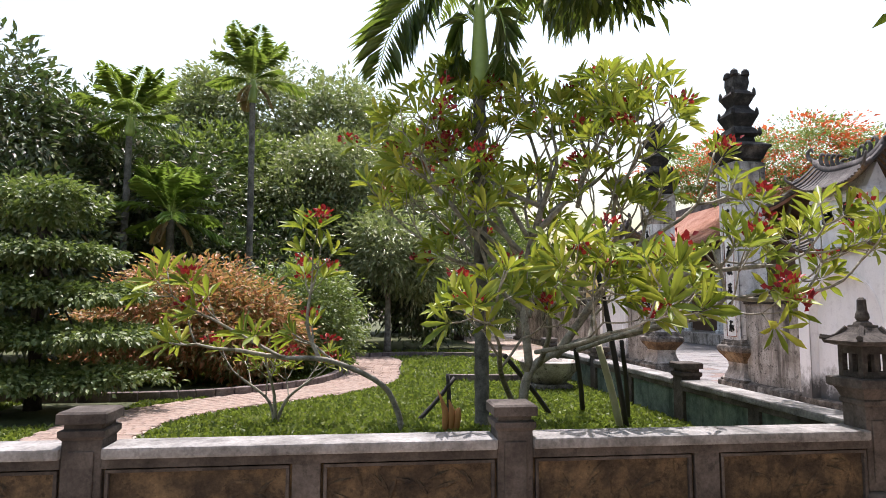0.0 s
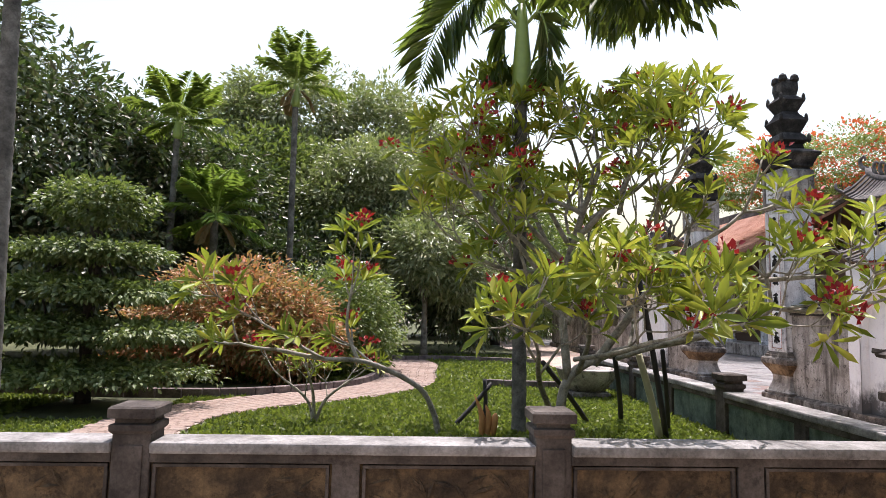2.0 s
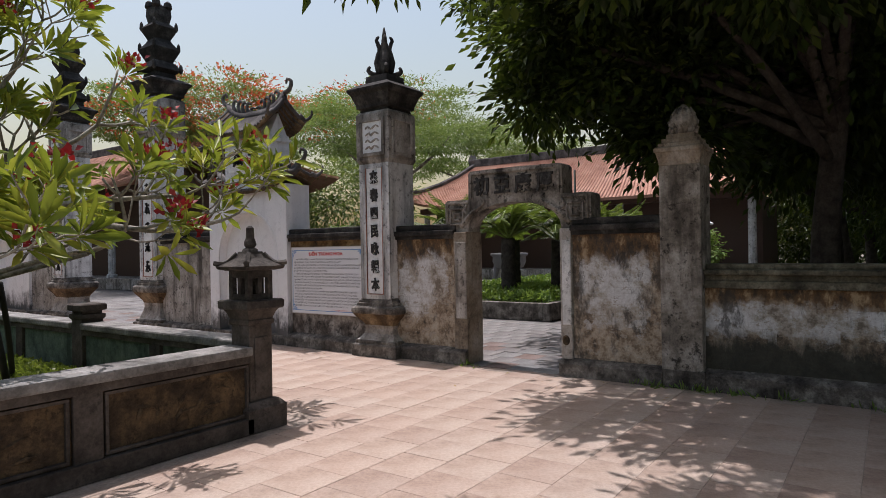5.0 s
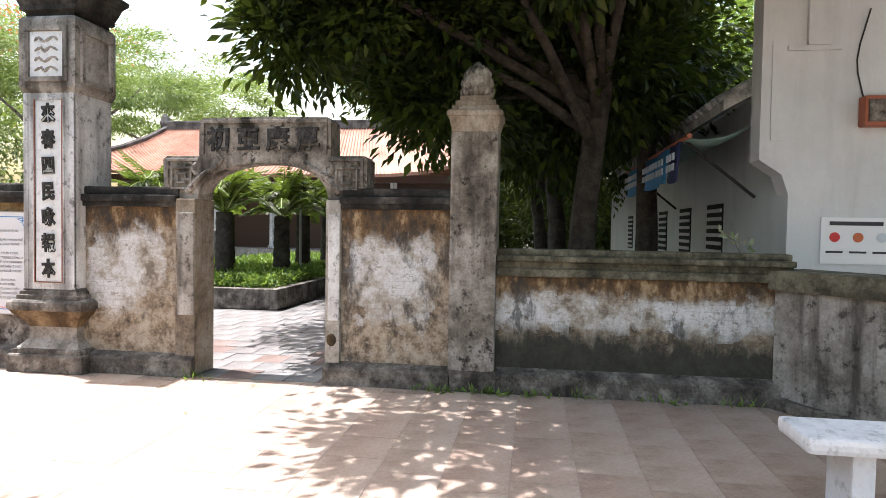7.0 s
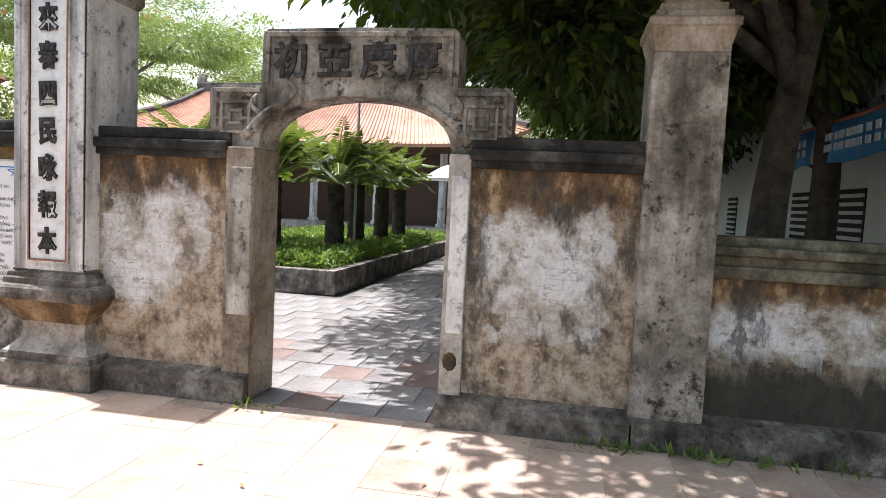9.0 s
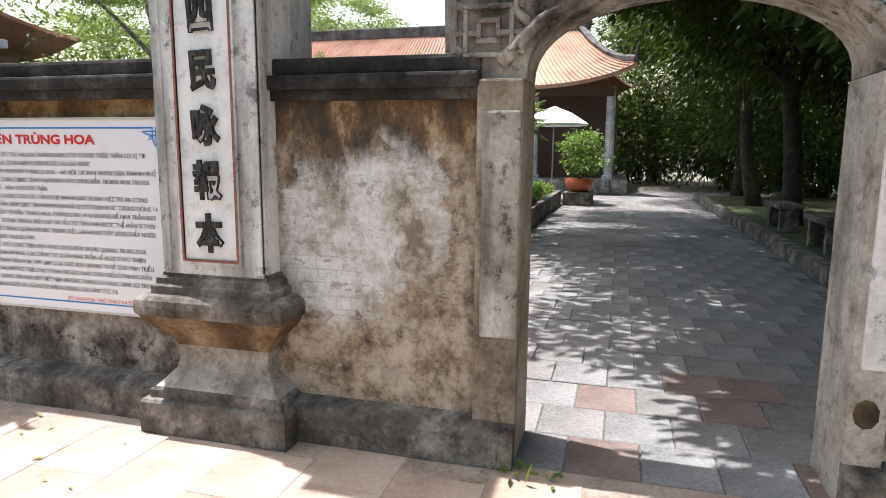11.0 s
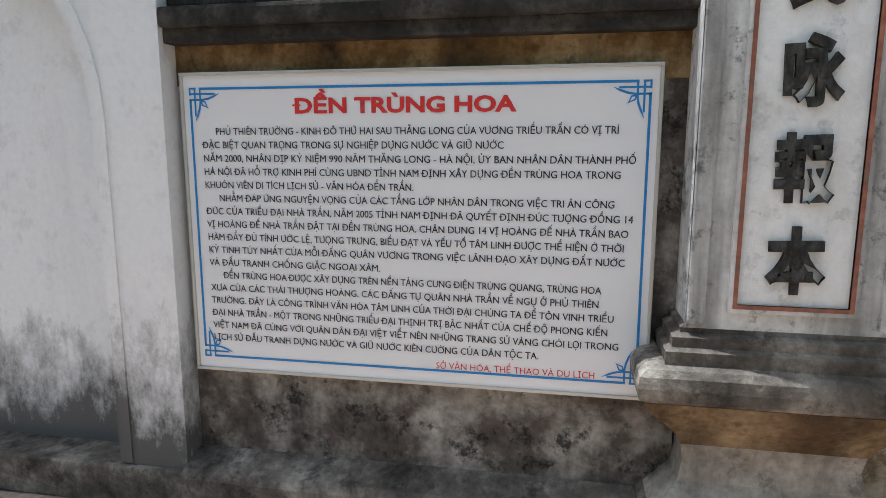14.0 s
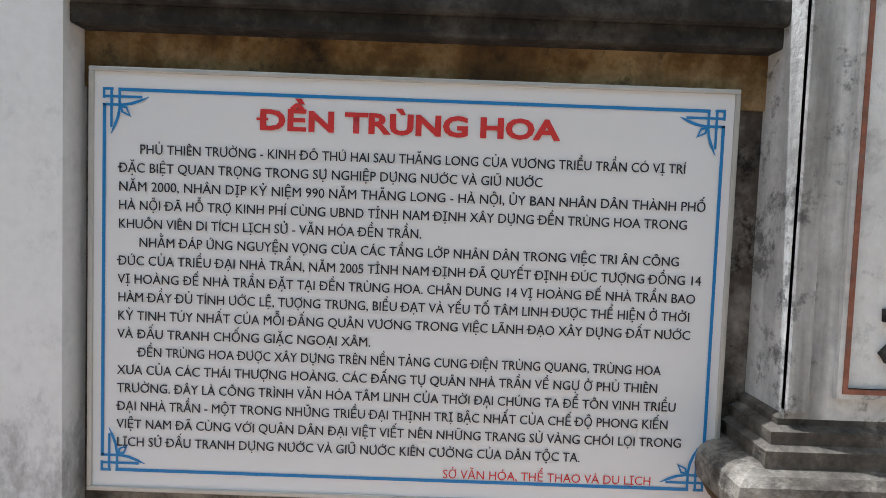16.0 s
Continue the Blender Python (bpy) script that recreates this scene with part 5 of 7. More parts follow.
frangipani("frangipani_tree", "large spreading frangipani with red blossoms, propped on stakes", (2.5, 9.2, 0.19), [
    ([(2.3, 9.2, 0.15), (2.4, 9.1, 0.9), (2.9, 8.9, 1.25), (3.4, 8.4, 1.4), (3.9, 7.8, 1.6)], 0.1),
    ([(2.7, 9.0, 1.1), (3.2, 8.7, 1.9), (3.4, 8.4, 2.3), (3.7, 8.0, 2.6)], 0.085),
    ([(3.3, 8.5, 2.0), (3.9, 7.8, 2.1), (4.4, 7.2, 2.15)], 0.06),
    ([(3.9, 7.9, 1.9), (4.4, 7.2, 1.8), (4.8, 6.9, 1.9)], 0.05),
    ([(2.4, 9.1, 0.9), (2.3, 9.0, 2.0), (2.5, 8.9, 2.9), (2.7, 8.8, 3.5)], 0.085),
    ([(2.3, 9.0, 1.9), (1.6, 8.9, 2.7), (1.2, 8.9, 3.2)], 0.065),
    ([(2.4, 8.9, 2.6), (2.9, 8.6, 3.2), (3.1, 8.6, 3.6)], 0.06),
    ([(2.2, 9.2, 0.5), (1.9, 8.4, 0.9), (1.7, 7.6, 1.15), (1.6, 7.1, 1.35)], 0.06),
    ([(2.5, 9.0, 1.0), (2.4, 8.2, 1.4), (2.2, 7.5, 1.7)], 0.055),
    ([(2.3, 9.0, 2.2), (1.5, 9.2, 2.3), (1.0, 9.2, 2.6)], 0.05),
    ([(2.3, 9.0, 2.4), (1.7, 9.0, 3.0), (1.4, 9.0, 3.5)], 0.05),
    ([(2.5, 8.9, 3.0), (2.0, 9.2, 3.3), (1.9, 9.4, 3.7)], 0.05),
    ([(2.6, 8.8, 2.9), (3.2, 8.9, 3.3), (3.4, 8.8, 3.5)], 0.05),
    ([(2.9, 8.8, 1.6), (2.9, 8.3, 2.2), (3.0, 8.0, 2.7)], 0.05),
    ([(3.4, 8.5, 2.3), (3.2, 8.2, 2.9), (3.4, 8.0, 3.4)], 0.05),
    ([(2.4, 9.1, 1.6), (1.9, 8.8, 2.0), (1.7, 8.6, 2.4)], 0.05),
    ([(2.9, 8.7, 1.2), (3.1, 7.6, 1.45), (3.3, 6.7, 1.6)], 0.045),
    ([(2.3, 8.4, 1.2), (2.4, 7.3, 1.35), (2.5, 6.6, 1.5)], 0.045),
    ([(2.3, 9.0, 2.2), (1.9, 9.3, 3.2), (1.6, 9.4, 4.0)], 0.05),
    ([(2.4, 9.1, 2.6), (2.1, 9.5, 3.4), (2.0, 9.7, 4.1)], 0.05),
    ([(2.3, 9.0, 2.2), (1.5, 9.3, 3.0), (1.0, 9.4, 3.5)], 0.05),
    ([(2.5, 8.9, 3.0), (2.6, 9.3, 3.6), (2.5, 9.5, 4.2)], 0.05),
    ([(3.0, 8.9, 3.0), (3.2, 9.2, 3.5), (3.3, 9.3, 3.9)], 0.05),
    ([(2.4, 9.1, 1.6), (2.7, 9.6, 2.2), (2.9, 9.9, 2.8)], 0.05),
    ([(2.3, 9.0, 1.9), (1.8, 9.6, 2.4), (1.4, 9.9, 2.9)], 0.05),
], 4, 0.26, 2, 0.17, 0.46)
frangipani("frangipani_tree", "low leaning frangipani with red blossoms and a bent grey trunk", (0.75, 9.2, 0.19), [
    ([(0.8, 9.25, 0.12), (0.72, 9.2, 0.45), (0.5, 9.0, 0.8), (-0.1, 8.7, 1.1), (-0.6, 8.5, 1.15), (-1.1, 8.4, 1.25)], 0.065),
    ([(-0.2, 8.7, 1.1), (-0.35, 8.7, 1.5), (-0.3, 8.6, 2.0)], 0.04),
    ([(-0.6, 8.5, 1.15), (-1.0, 8.3, 1.4), (-1.3, 8.1, 1.6)], 0.035),
], 9, 0.28, 1, 0.35, 0.4)
frangipani("frangipani_bush", "young bushy frangipani with arching bare twigs", (-0.85, 9.9, 0.19), [
    ([(-0.85, 9.9, 0.15), (-0.95, 9.85, 0.5), (-1.3, 9.8, 0.8)], 0.04),
    ([(-0.85, 9.9, 0.15), (-0.7, 9.85, 0.5), (-0.4, 9.8, 0.75)], 0.04),
    ([(-0.85, 9.9, 0.2), (-0.85, 9.7, 0.6), (-0.9, 9.5, 0.9)], 0.04),
], 17, 0.18, 1, 0.35, 0.3)


def feather(lv, bm, rng, pts, leaflet, width, k, r, twist=0.0):
    """A palm frond along a given rib of twelve points, leaflets along both sides."""
    tube(bm, pts, [r * (1 - 0.075 * i) for i in range(12)], 5)
    P, D = [], []
    for i in range(k):
        f = 0.16 + 0.84 * i / (k - 1)
        x = f * 11
        j = min(int(x), 10)
        p = pts[j].lerp(pts[j + 1], x - j)
        t = (pts[j + 1] - pts[j]).normalized()
        s = t.cross(Vector((0, 0, 1))).normalized()
        s = s * math.cos(twist) + s.cross(t) * math.sin(twist)
        for sg in (1, -1):
            P.append(p)
            D.append(s * sg + t * 0.75 + Vector((0, 0, 0.12 * rng.normal() - 0.18)))
    P, D = np.array(P), np.array(D)
    prof = np.repeat(np.sin(np.linspace(0.35, 2.95, k)), 2)
    lv.append(leaf_arrays(P, D, np.tile([0, 0, 1.0], (len(P), 1)) + rng.normal(size=(len(P), 3)) * 0.2, leaflet * prof, np.full(len(P), width), 0.22))


def frond(lv, bm, rng, base, d, length, leaflet, width, k=34, sag=0.75, r=0.018):
    """An arching frond leaving its base in the direction d and sagging at its tip."""
    d = Vector(d).normalized()
    flat = Vector((d.x, d.y, 0)).normalized() if abs(d.z) < 0.98 else Vector((1, 0, 0))
    e = Vector(base) + d * length * 0.55
    keep = max(0.0, 1 - sag)
    tip = e + (d * keep + flat * (1 - keep) * 0.6 - Vector((0, 0, sag))).normalized() * length * 0.5
    feather(lv, bm, rng, curve_pts([base, e, tip], 12), leaflet, width, k, r)


def palm(name, label, base, top, r, fronds, length, leaflet, width, seed, shaft=0.0, bark=None, k=34, sag=(0.6, 0.9), lift=(0.2, 1.4), dry=0, leaf=None, arches=()):
    rng = np.random.default_rng(seed)
    t = thing(name, label, "palm tree", base)
    b, tp = Vector(base), Vector(top)
    bm = bmesh.new()
    n = max(10, int((tp - b).length / 0.11))
    pts = [b.lerp(tp, i / n) for i in range(n + 1)]
    tube(bm, pts, [r * (1.18 if i == 0 else 1.0) * (1.06 if i % 2 else 0.97) * (1 - 0.15 * i / n) for i in range(n + 1)], 14)
    part("trunk", bm, bark or M_PALMBARK, t, "ringed grey palm trunk", smooth=True)
    crown_at = tp
    if shaft:
        crown_at = tp + Vector((0, 0, shaft))
        part("crownshaft", tube(bmesh.new(), curve_pts([tp - Vector((0, 0, 0.05)), tp + Vector((0.01, 0, shaft * 0.4)), crown_at], 8), [r * 0.95, r * 1.3, r * 1.35, r * 1.3, r * 1.2, r * 1.0, r * 0.85, r * 0.6], 12), M_SHAFT, t, "smooth green crownshaft", smooth=True)
    lv, bm = [], bmesh.new()
    for i in range(fronds):
        a = i * 2.4 + rng.random() * 0.3
        el = lift[0] + (lift[1] - lift[0]) * (i / max(1, fronds - 1))
        frond(lv, bm, rng, crown_at, (math.cos(a), math.sin(a), el), length * (0.85 + 0.3 * rng.random()), leaflet, width, k, sag[0] + (sag[1] - sag[0]) * rng.random(), 0.012 + r * 0.08)
    for c in arches:
        feather(lv, bm, rng, curve_pts(c, 12), leaflet * 1.05, width, k, 0.024, 1.0)
    part("frond_ribs", bm, M_SHAFT, t)
    o = new("fronds", leaf_mesh("fronds", np.concatenate(lv), leaf or L_PALM))
    o.parent, o.matrix_parent_inverse = t, Matrix.Translation(-t.location)
    if dry:
        lv, bm = [], bmesh.new()
        for i in range(dry):
            a = i * 2.1
            frond(lv, bm, rng, crown_at - Vector((0, 0, 0.1)), (math.cos(a), math.sin(a), -0.9), length * 0.6, leaflet * 0.6, width, k, 1.2)
        bm.free()
        o = new("dry_fronds", leaf_mesh("dry_fronds", np.concatenate(lv), L_PALMDRY))
        o.parent, o.matrix_parent_inverse = t, Matrix.Translation(-t.location)
    return t


palm("areca_palm", "slender ringed areca palm with green crownshaft", (1.83, 9.35, 0.15), (1.8, 9.3, 4.58), 0.095, 7, 2.4, 0.75, 0.05, 2, shaft=1.3, k=44, sag=(0.8, 1.1), lift=(0.9, 3.0),
     arches=(((1.78, 9.28, 5.6), (1.35, 9.25, 6.05), (0.95, 9.2, 5.82), (0.6, 9.15, 5.3), (0.42, 9.1, 4.62)), ((1.82, 9.3, 5.55), (2.02, 9.2, 5.75), (2.12, 9.1, 5.3), (2.1, 9.05, 4.75)),
             ((1.8, 9.32, 5.5), (1.62, 9.5, 5.75), (1.55, 9.6, 5.35), (1.58, 9.62, 4.9)), ((1.84, 9.34, 5.6), (2.5, 9.5, 6.3), (3.1, 9.6, 6.2), (3.5, 9.7, 5.9))))
palm("areca_palm", "tall grey palm trunk beside the topiary", (-4.6, 9.15, 0.15), (-4.8, 9.1, 8.2), 0.105, 7, 2.0, 0.6, 0.05, 5, shaft=0.9)
palm("areca_palm", "tall slender areca palm with an upright crown", (-3.15, 20.5, 0.15), (-3.2, 20.5, 7.9), 0.1, 13, 1.5, 0.55, 0.07, 8, shaft=0.7, sag=(0.05, 0.3), lift=(-0.1, 3.0), dry=5)
palm("areca_palm", "slender areca palm with a drooping dark crown", (-6.4, 19.5, 0.15), (-6.35, 19.5, 6.5), 0.1, 14, 1.5, 0.6, 0.07, 12, shaft=0.5, sag=(0.05, 0.3), lift=(-0.3, 2.4))
palm("fan_palm", "short palm with a bright bushy crown", (-5.0, 19.0, 0.15), (-5.0, 19.0, 4.2), 0.12, 18, 1.5, 0.55, 0.08, 15, sag=(0.1, 0.4), lift=(-0.4, 2.6), dry=5, leaf=L_HEDGE)

# layered topiary: trunk with cushions of foliage
tree("topiary_tree", "clipped cloud-pruned tree with stacked leafy cushions", (-4.55, 11.3, 0.19), (-4.5, 11.3, 2.9), 0.1, [
    (-4.45, 11.2, 3.25, 0.75, 0.7, 0.36), (-4.5, 11.2, 2.5, 1.15, 1.0, 0.12), (-4.9, 11.1, 1.97, 1.1, 0.9, 0.12), (-4.0, 11.0, 1.9, 1.1, 0.9, 0.12),
    (-5.0, 11.0, 1.36, 1.2, 1.0, 0.12), (-3.8, 10.9, 1.3, 1.2, 1.0, 0.12), (-4.4, 10.8, 0.72, 1.75, 1.0, 0.13)], 46000, 0.085, 0.05, L_TOPIARY, M_BARKDARK, 31, spread=0.07, clumps=520, flat=0.5)
tree("clipped_bush", "rounded dark green bush at the lawn", (-6.6, 10.6, 0.19), (-6.6, 10.6, 1.2), 0.07, [(-6.7, 10.6, 1.1, 1.0, 1.0, 0.9), (-7.8, 11.0, 0.9, 1.1, 0.9, 0.7)], 12000, 0.1, 0.05, L_TOPIARY, M_BARKDARK, 33, "bush", 0.12, 250)
tree("croton_shrub", "large rounded shrub with orange and green leaves", (-3.2, 14.6, 0.19), (-3.2, 14.6, 1.2), 0.1, [(-3.3, 14.6, 1.5, 1.75, 1.3, 1.15), (-2.1, 14.3, 1.1, 1.2, 1.0, 0.9), (-4.4, 14.4, 1.0, 1.1, 1.0, 0.8)], 30000, 0.12, 0.05, L_CROTON, M_BARKDARK, 35, "bush", 0.13, 420)
tree("round_shrub", "dark green rounded shrub with a few red tips", (-1.2, 15.9, 0.19), (-1.2, 15.9, 1.2), 0.1, [(-1.2, 15.9, 1.5, 1.3, 1.1, 1.2), (-0.9, 17.0, 1.1, 1.0, 1.0, 0.9)], 20000, 0.11, 0.045, L_MID, M_BARKDARK, 37, "bush", 0.13, 350)
tree("garden_tree", "pale green tree with long narrow leaves behind the lawn", (1.0, 22.0, 0.19), (1.0, 22.0, 2.4), 0.12, [(0.9, 22, 3.5, 1.7, 1.4, 1.2), (2.0, 22.5, 2.9, 1.3, 1.2, 1.0)], 14000, 0.22, 0.06, L_GREY, M_BARK, 39, spread=0.2, clumps=220)

# background trees
BACK = [
    ("magnolia_tree", "tall dark magnolia with big glossy leaves", (-12, 20, 8, L_DARK, [(-13.0, 19.5, 8.4, 2.6, 2.6, 2.8), (-10.5, 20, 6.2, 2.8, 2.5, 2.8), (-14.5, 19, 5.0, 3, 3, 3.6), (-11.5, 19, 3.4, 3, 2.5, 2.6)], 0.3, 0.11)),
    ("garden_tree", "dense dark evergreen behind the shrubs", (-8.5, 22, 5.5, L_DARK, [(-8.5, 22, 6.0, 2.4, 2.2, 2.4), (-6.8, 22.5, 4.4, 2.6, 2.2, 2.6), (-9, 19, 3.0, 2.4, 2, 2.4)], 0.26, 0.1)),
    ("garden_tree", "spreading grey-green tree with open limbs", (-3.5, 29, 8.0, L_GREY, [(-4.5, 28, 9.8, 3.0, 2.6, 2.2), (-1.0, 29, 9.2, 2.6, 2.6, 2.4), (-6.6, 28, 8.6, 2.6, 2.4, 2.2), (0.8, 28.5, 8.0, 2.4, 2.2, 2.0)], 0.26, 0.1)),
    ("garden_tree", "rounded grey-green tree beside the lawn", (-1.2, 25, 5.2, L_GREY, [(-1.0, 24.6, 6.4, 2.3, 2.0, 1.5), (-2.4, 24.2, 5.2, 1.8, 1.8, 1.4), (0.8, 25, 5.2, 2.2, 2.0, 1.6)], 0.2, 0.08)),
    ("garden_tree", "dark leafy tree in the middle of the grove", (-5.0, 25, 5.0, L_MID, [(-5.0, 25, 5.6, 2.8, 2.2, 2.6), (-2.8, 24, 3.4, 2.6, 2.0, 2.2), (-7.2, 24.5, 4.4, 2.2, 2.0, 2.4)], 0.22, 0.08)),
    ("garden_tree", "dark low tree under the grove", (-0.8, 23, 2.8, L_DARK, [(-0.8, 23.2, 3.2, 2.4, 1.3, 1.9), (-3.6, 22, 2.4, 2.4, 1.3, 1.9), (2.6, 24, 2.6, 2.2, 1.3, 2.0)], 0.2, 0.07)),
    ("garden_tree", "broad evergreen beside the far wall", (4.5, 30, 5.5, L_MID, [(4.6, 30, 6.2, 2.6, 2.4, 2.4), (2.4, 29, 6.0, 2.6, 2.2, 2.4), (5.6, 29, 3.2, 2.0, 2.0, 2.6), (6.4, 36, 5.6, 2.6, 2.6, 3.4), (4.0, 35, 4.0, 3.0, 2.6, 3.4)], 0.22, 0.08)),
    ("garden_tree", "dark evergreen at the grove's edge", (-17, 23, 6.5, L_DARK, [(-17.5, 22, 7.0, 3.4, 3.0, 4.0), (-15, 16.5, 2.4, 2.4, 2.2, 2.2)], 0.28, 0.11)),
]
for i, (nm, lb, (x, y, h, lf, blobs, ll, lw)) in enumerate(BACK):
    tree(nm, lb, (x, y, 0.15), (x, y, h * 0.7), 0.2, blobs, 34000, ll, lw, lf, M_BARKDARK, 50 + i, spread=0.26, clumps=320)
for i, (x, y) in enumerate(((-20, 30), (-12, 31), (-5, 34), (2, 38), (9, 46))):
    tree("distant_tree", "hazy grove tree far behind the garden", (x, y, 0), (x, y, 4), 0.25, [(x, y, 5.5, 4.2, 3, 3.4), (x + 2.5, y + 1, 3.4, 3.8, 3, 3.4)], 12000, 0.4, 0.16, L_MID, M_BARKDARK, 70 + i, spread=0.4, clumps=180, group="far grove")
# Mango leaf here puts the grove's shade into its leaf colour.
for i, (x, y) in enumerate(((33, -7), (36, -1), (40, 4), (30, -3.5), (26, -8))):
    tree("distant_tree", "grove tree behind the inner court, leaves coloured dark for shade", (x, y, 0), (x, y, 3.4), 0.25, [(x, y, 4.6, 3.4, 3.2, 2.8), (x - 1, y + 1.5, 2.2, 3.0, 3, 2.2)], 11000, 0.32, 0.12, L_MANGO, M_BARKDARK, 170 + i, spread=0.36, clumps=170, group="trees behind the court")

# stakes and pot
for i, (a, b, r, m, lb) in enumerate((
        ((3.65, 9.05, 0.15), (3.15, 8.7, 2.3), 0.035, M_STAKE, "black leaning wooden prop"), ((3.55, 9.0, 0.15), (3.2, 8.8, 1.25), 0.045, M_BAMBOO, "pale peeled wooden prop"),
        ((3.5, 10.3, 0.15), (3.1, 9.4, 1.2), 0.035, M_STAKE, "black leaning wooden prop"), ((3.0, 10.2, 0.15), (2.1, 9.2, 1.1), 0.035, M_STAKE, "black leaning wooden prop"),
        ((1.0, 9.8, 0.15), (1.55, 9.9, 0.75), 0.03, M_STAKE, "short black leaning wooden prop"), ((1.45, 9.9, 0.15), (1.45, 9.9, 0.8), 0.03, M_STAKE, "short black upright prop"),
        ((3.9, 9.6, 0.15), (3.5, 8.8, 1.3), 0.03, M_STAKE, "black leaning wooden prop"))):
    bm = tube(bmesh.new(), curve_pts([a, Vector(a).lerp(Vector(b), 0.5) + Vector((0.02, 0.01, 0)), b], 6), [r, r * 1.04, r * 0.98, r, r * 0.95, r * 0.9], 8)
    solid("tree_prop", bm, m, lb, "stake", "props under the frangipani", smooth=True)
sh = thing("dry_palm_sheath", "fallen orange-brown palm sheath on the lawn", "palm sheath", (1.35, 9.0, 0.19))
for k in range(3):
    bm = tube(bmesh.new(), curve_pts([(1.3 + 0.07 * k, 9.0, 0.17), (1.3 + 0.08 * k, 8.93, 0.45), (1.2 + 0.14 * k, 8.9, 0.72 - 0.12 * k)], 8), [0.02, 0.035, 0.045, 0.042, 0.035, 0.025, 0.016, 0.006], 6)
    part("sheath", bm, M_STRAW, sh, smooth=True)
pot = thing("stone_basin", "round grey stone basin on a stepped foot", "planter", (3.75, 12.9, 0.19))
part("foot", B(3.4, 4.1, 12.55, 13.25, 0.19, 0.3, 0.02), M_PLINTH, pot)
part("bowl", turned(bmesh.new(), 3.75, 12.9, [(0.3, 0.3), (0.38, 0.38), (0.52, 0.55), (0.56, 0.68), (0.58, 0.7), (0.52, 0.72), (0.48, 0.66)], 24), M_GREYWALL, pot, smooth=True)

# ---- behind the wall ----
def hall(name, label, x0, x1, y0, y1, eave, ridge, seed):
    """A temple hall: columns, dark wall, hipped tile roof with curved eaves and a mortar ridge."""
    h = thing(name, label, "temple", ((x0 + x1) / 2, (y0 + y1) / 2, 0))
    part("podium", B(x0 + 0.6, x1 - 0.6, y0 + 0.1, y1 - 0.1, 0, 0.5, 0.03), M_GREYWALL, h)
    part("wall", B(x0 + 2.6, x1 - 2, y0 + 0.6, y1 - 0.6, 0.5, eave - 0.1), M_TIMBER, h, "dark timber hall wall")
    for i in range(7):
        yy = y0 + 0.8 + (y1 - y0 - 1.6) * i / 6
        part("column", turned(bmesh.new(), x0 + 1.4, yy, [(0.24, 0.5), (0.24, 0.62), (0.17, 0.66), (0.16, eave + 0.1)], 12), M_PLASTER, h, "pale round column")
    bm = bmesh.new()
    box(bm, x0 + 0.9, x0 + 1.9, y0 + 0.7, y1 - 0.7, eave - 0.25, eave + 0.05)
    part("beam", bm, M_TIMBER, h)
    xm = (x0 + x1) / 2
    nu, nv = 60, 14
    vs, fs = [], []
    for side in (0, 1):
        b0 = len(vs)
        for i in range(nu + 1):
            u = i / nu
            yy = y0 + (y1 - y0) * u
            corner = abs(2 * u - 1) ** 6
            for j in range(nv + 1):
                v = j / nv
                xx = (x0 if side == 0 else x1) + (xm - (x0 if side == 0 else x1)) * v
                yr = y0 + 2.2 * v + (y1 - y0 - 4.4 * v) * u
                zz = eave + (ridge - eave) * (0.75 * v + 0.25 * v * v) + 0.75 * corner * (1 - v) ** 2
                vs.append((xx, yr, zz))
        for i in range(nu):
            for j in range(nv):
                a = b0 + i * (nv + 1) + j
                fs.append((a, a + 1, a + nv + 2, a + nv + 1))
    o = new("roof", raw_mesh("roof", vs, fs, M_ROOF))
    o.parent, o.matrix_parent_inverse = h, Matrix.Translation(-h.location)
    o["label"] = "faded orange tile roof with curved eaves"
    md = o.modifiers.new("thick", "SOLIDIFY")
    md.thickness = 0.14
    bm = bmesh.new()
    rows = int((y1 - y0) / 0.17)
    for i in range(rows):
        u = (i + 0.5) / rows
        corner = abs(2 * u - 1) ** 6
        pts = []
        for j in range(7):
            v = j / 6
            yr = y0 + 2.2 * v + (y1 - y0 - 4.4 * v) * u
            pts.append((x0 - 0.03 + (xm - x0) * v, yr, eave + 0.03 + (ridge - eave) * (0.75 * v + 0.25 * v * v) + 0.75 * corner * (1 - v) ** 2))
        tube(bm, pts, [0.022] * 7, 5)
    part("tile_ribs", bm, M_ROOF, o, "rows of raised tiles")
    bm = bmesh.new()
    box(bm, xm - 0.16, xm + 0.16, y0 + 2.0, y1 - 2.0, ridge - 0.05, ridge + 0.4, 0.05)
    for yy in (y0 + 2.0, y1 - 2.0):
        turned(bm, xm, yy, [(0.2, ridge), (0.28, ridge + 0.3), (0.2, ridge + 0.6), (0.05, ridge + 0.8)], 8)
    for k in range(2):
        ye, yr = (y0, y0 + 2.2) if k == 0 else (y1, y1 - 2.2)
        pts = [(x0 + (xm - x0) * v, ye + (yr - ye) * v, eave + 0.12 + (ridge - eave) * (0.75 * v + 0.25 * v * v) + 0.75 * (1 - v) ** 2) for v in (0, 0.15, 0.3, 0.5, 0.75, 1)]
        tube(bm, pts, [0.12, 0.13, 0.13, 0.13, 0.13, 0.13], 6)
        tube(bm, curve_pts([pts[0], (pts[0][0] - 0.25, pts[0][1], pts[0][2] + 0.1), (pts[0][0] - 0.35, pts[0][1], pts[0][2] + 0.35)], 5), [0.12, 0.1, 0.09, 0.07, 0.03], 6)
    part("ridge", bm, M_RIDGE, h, "grey mortar ridge")
    return h


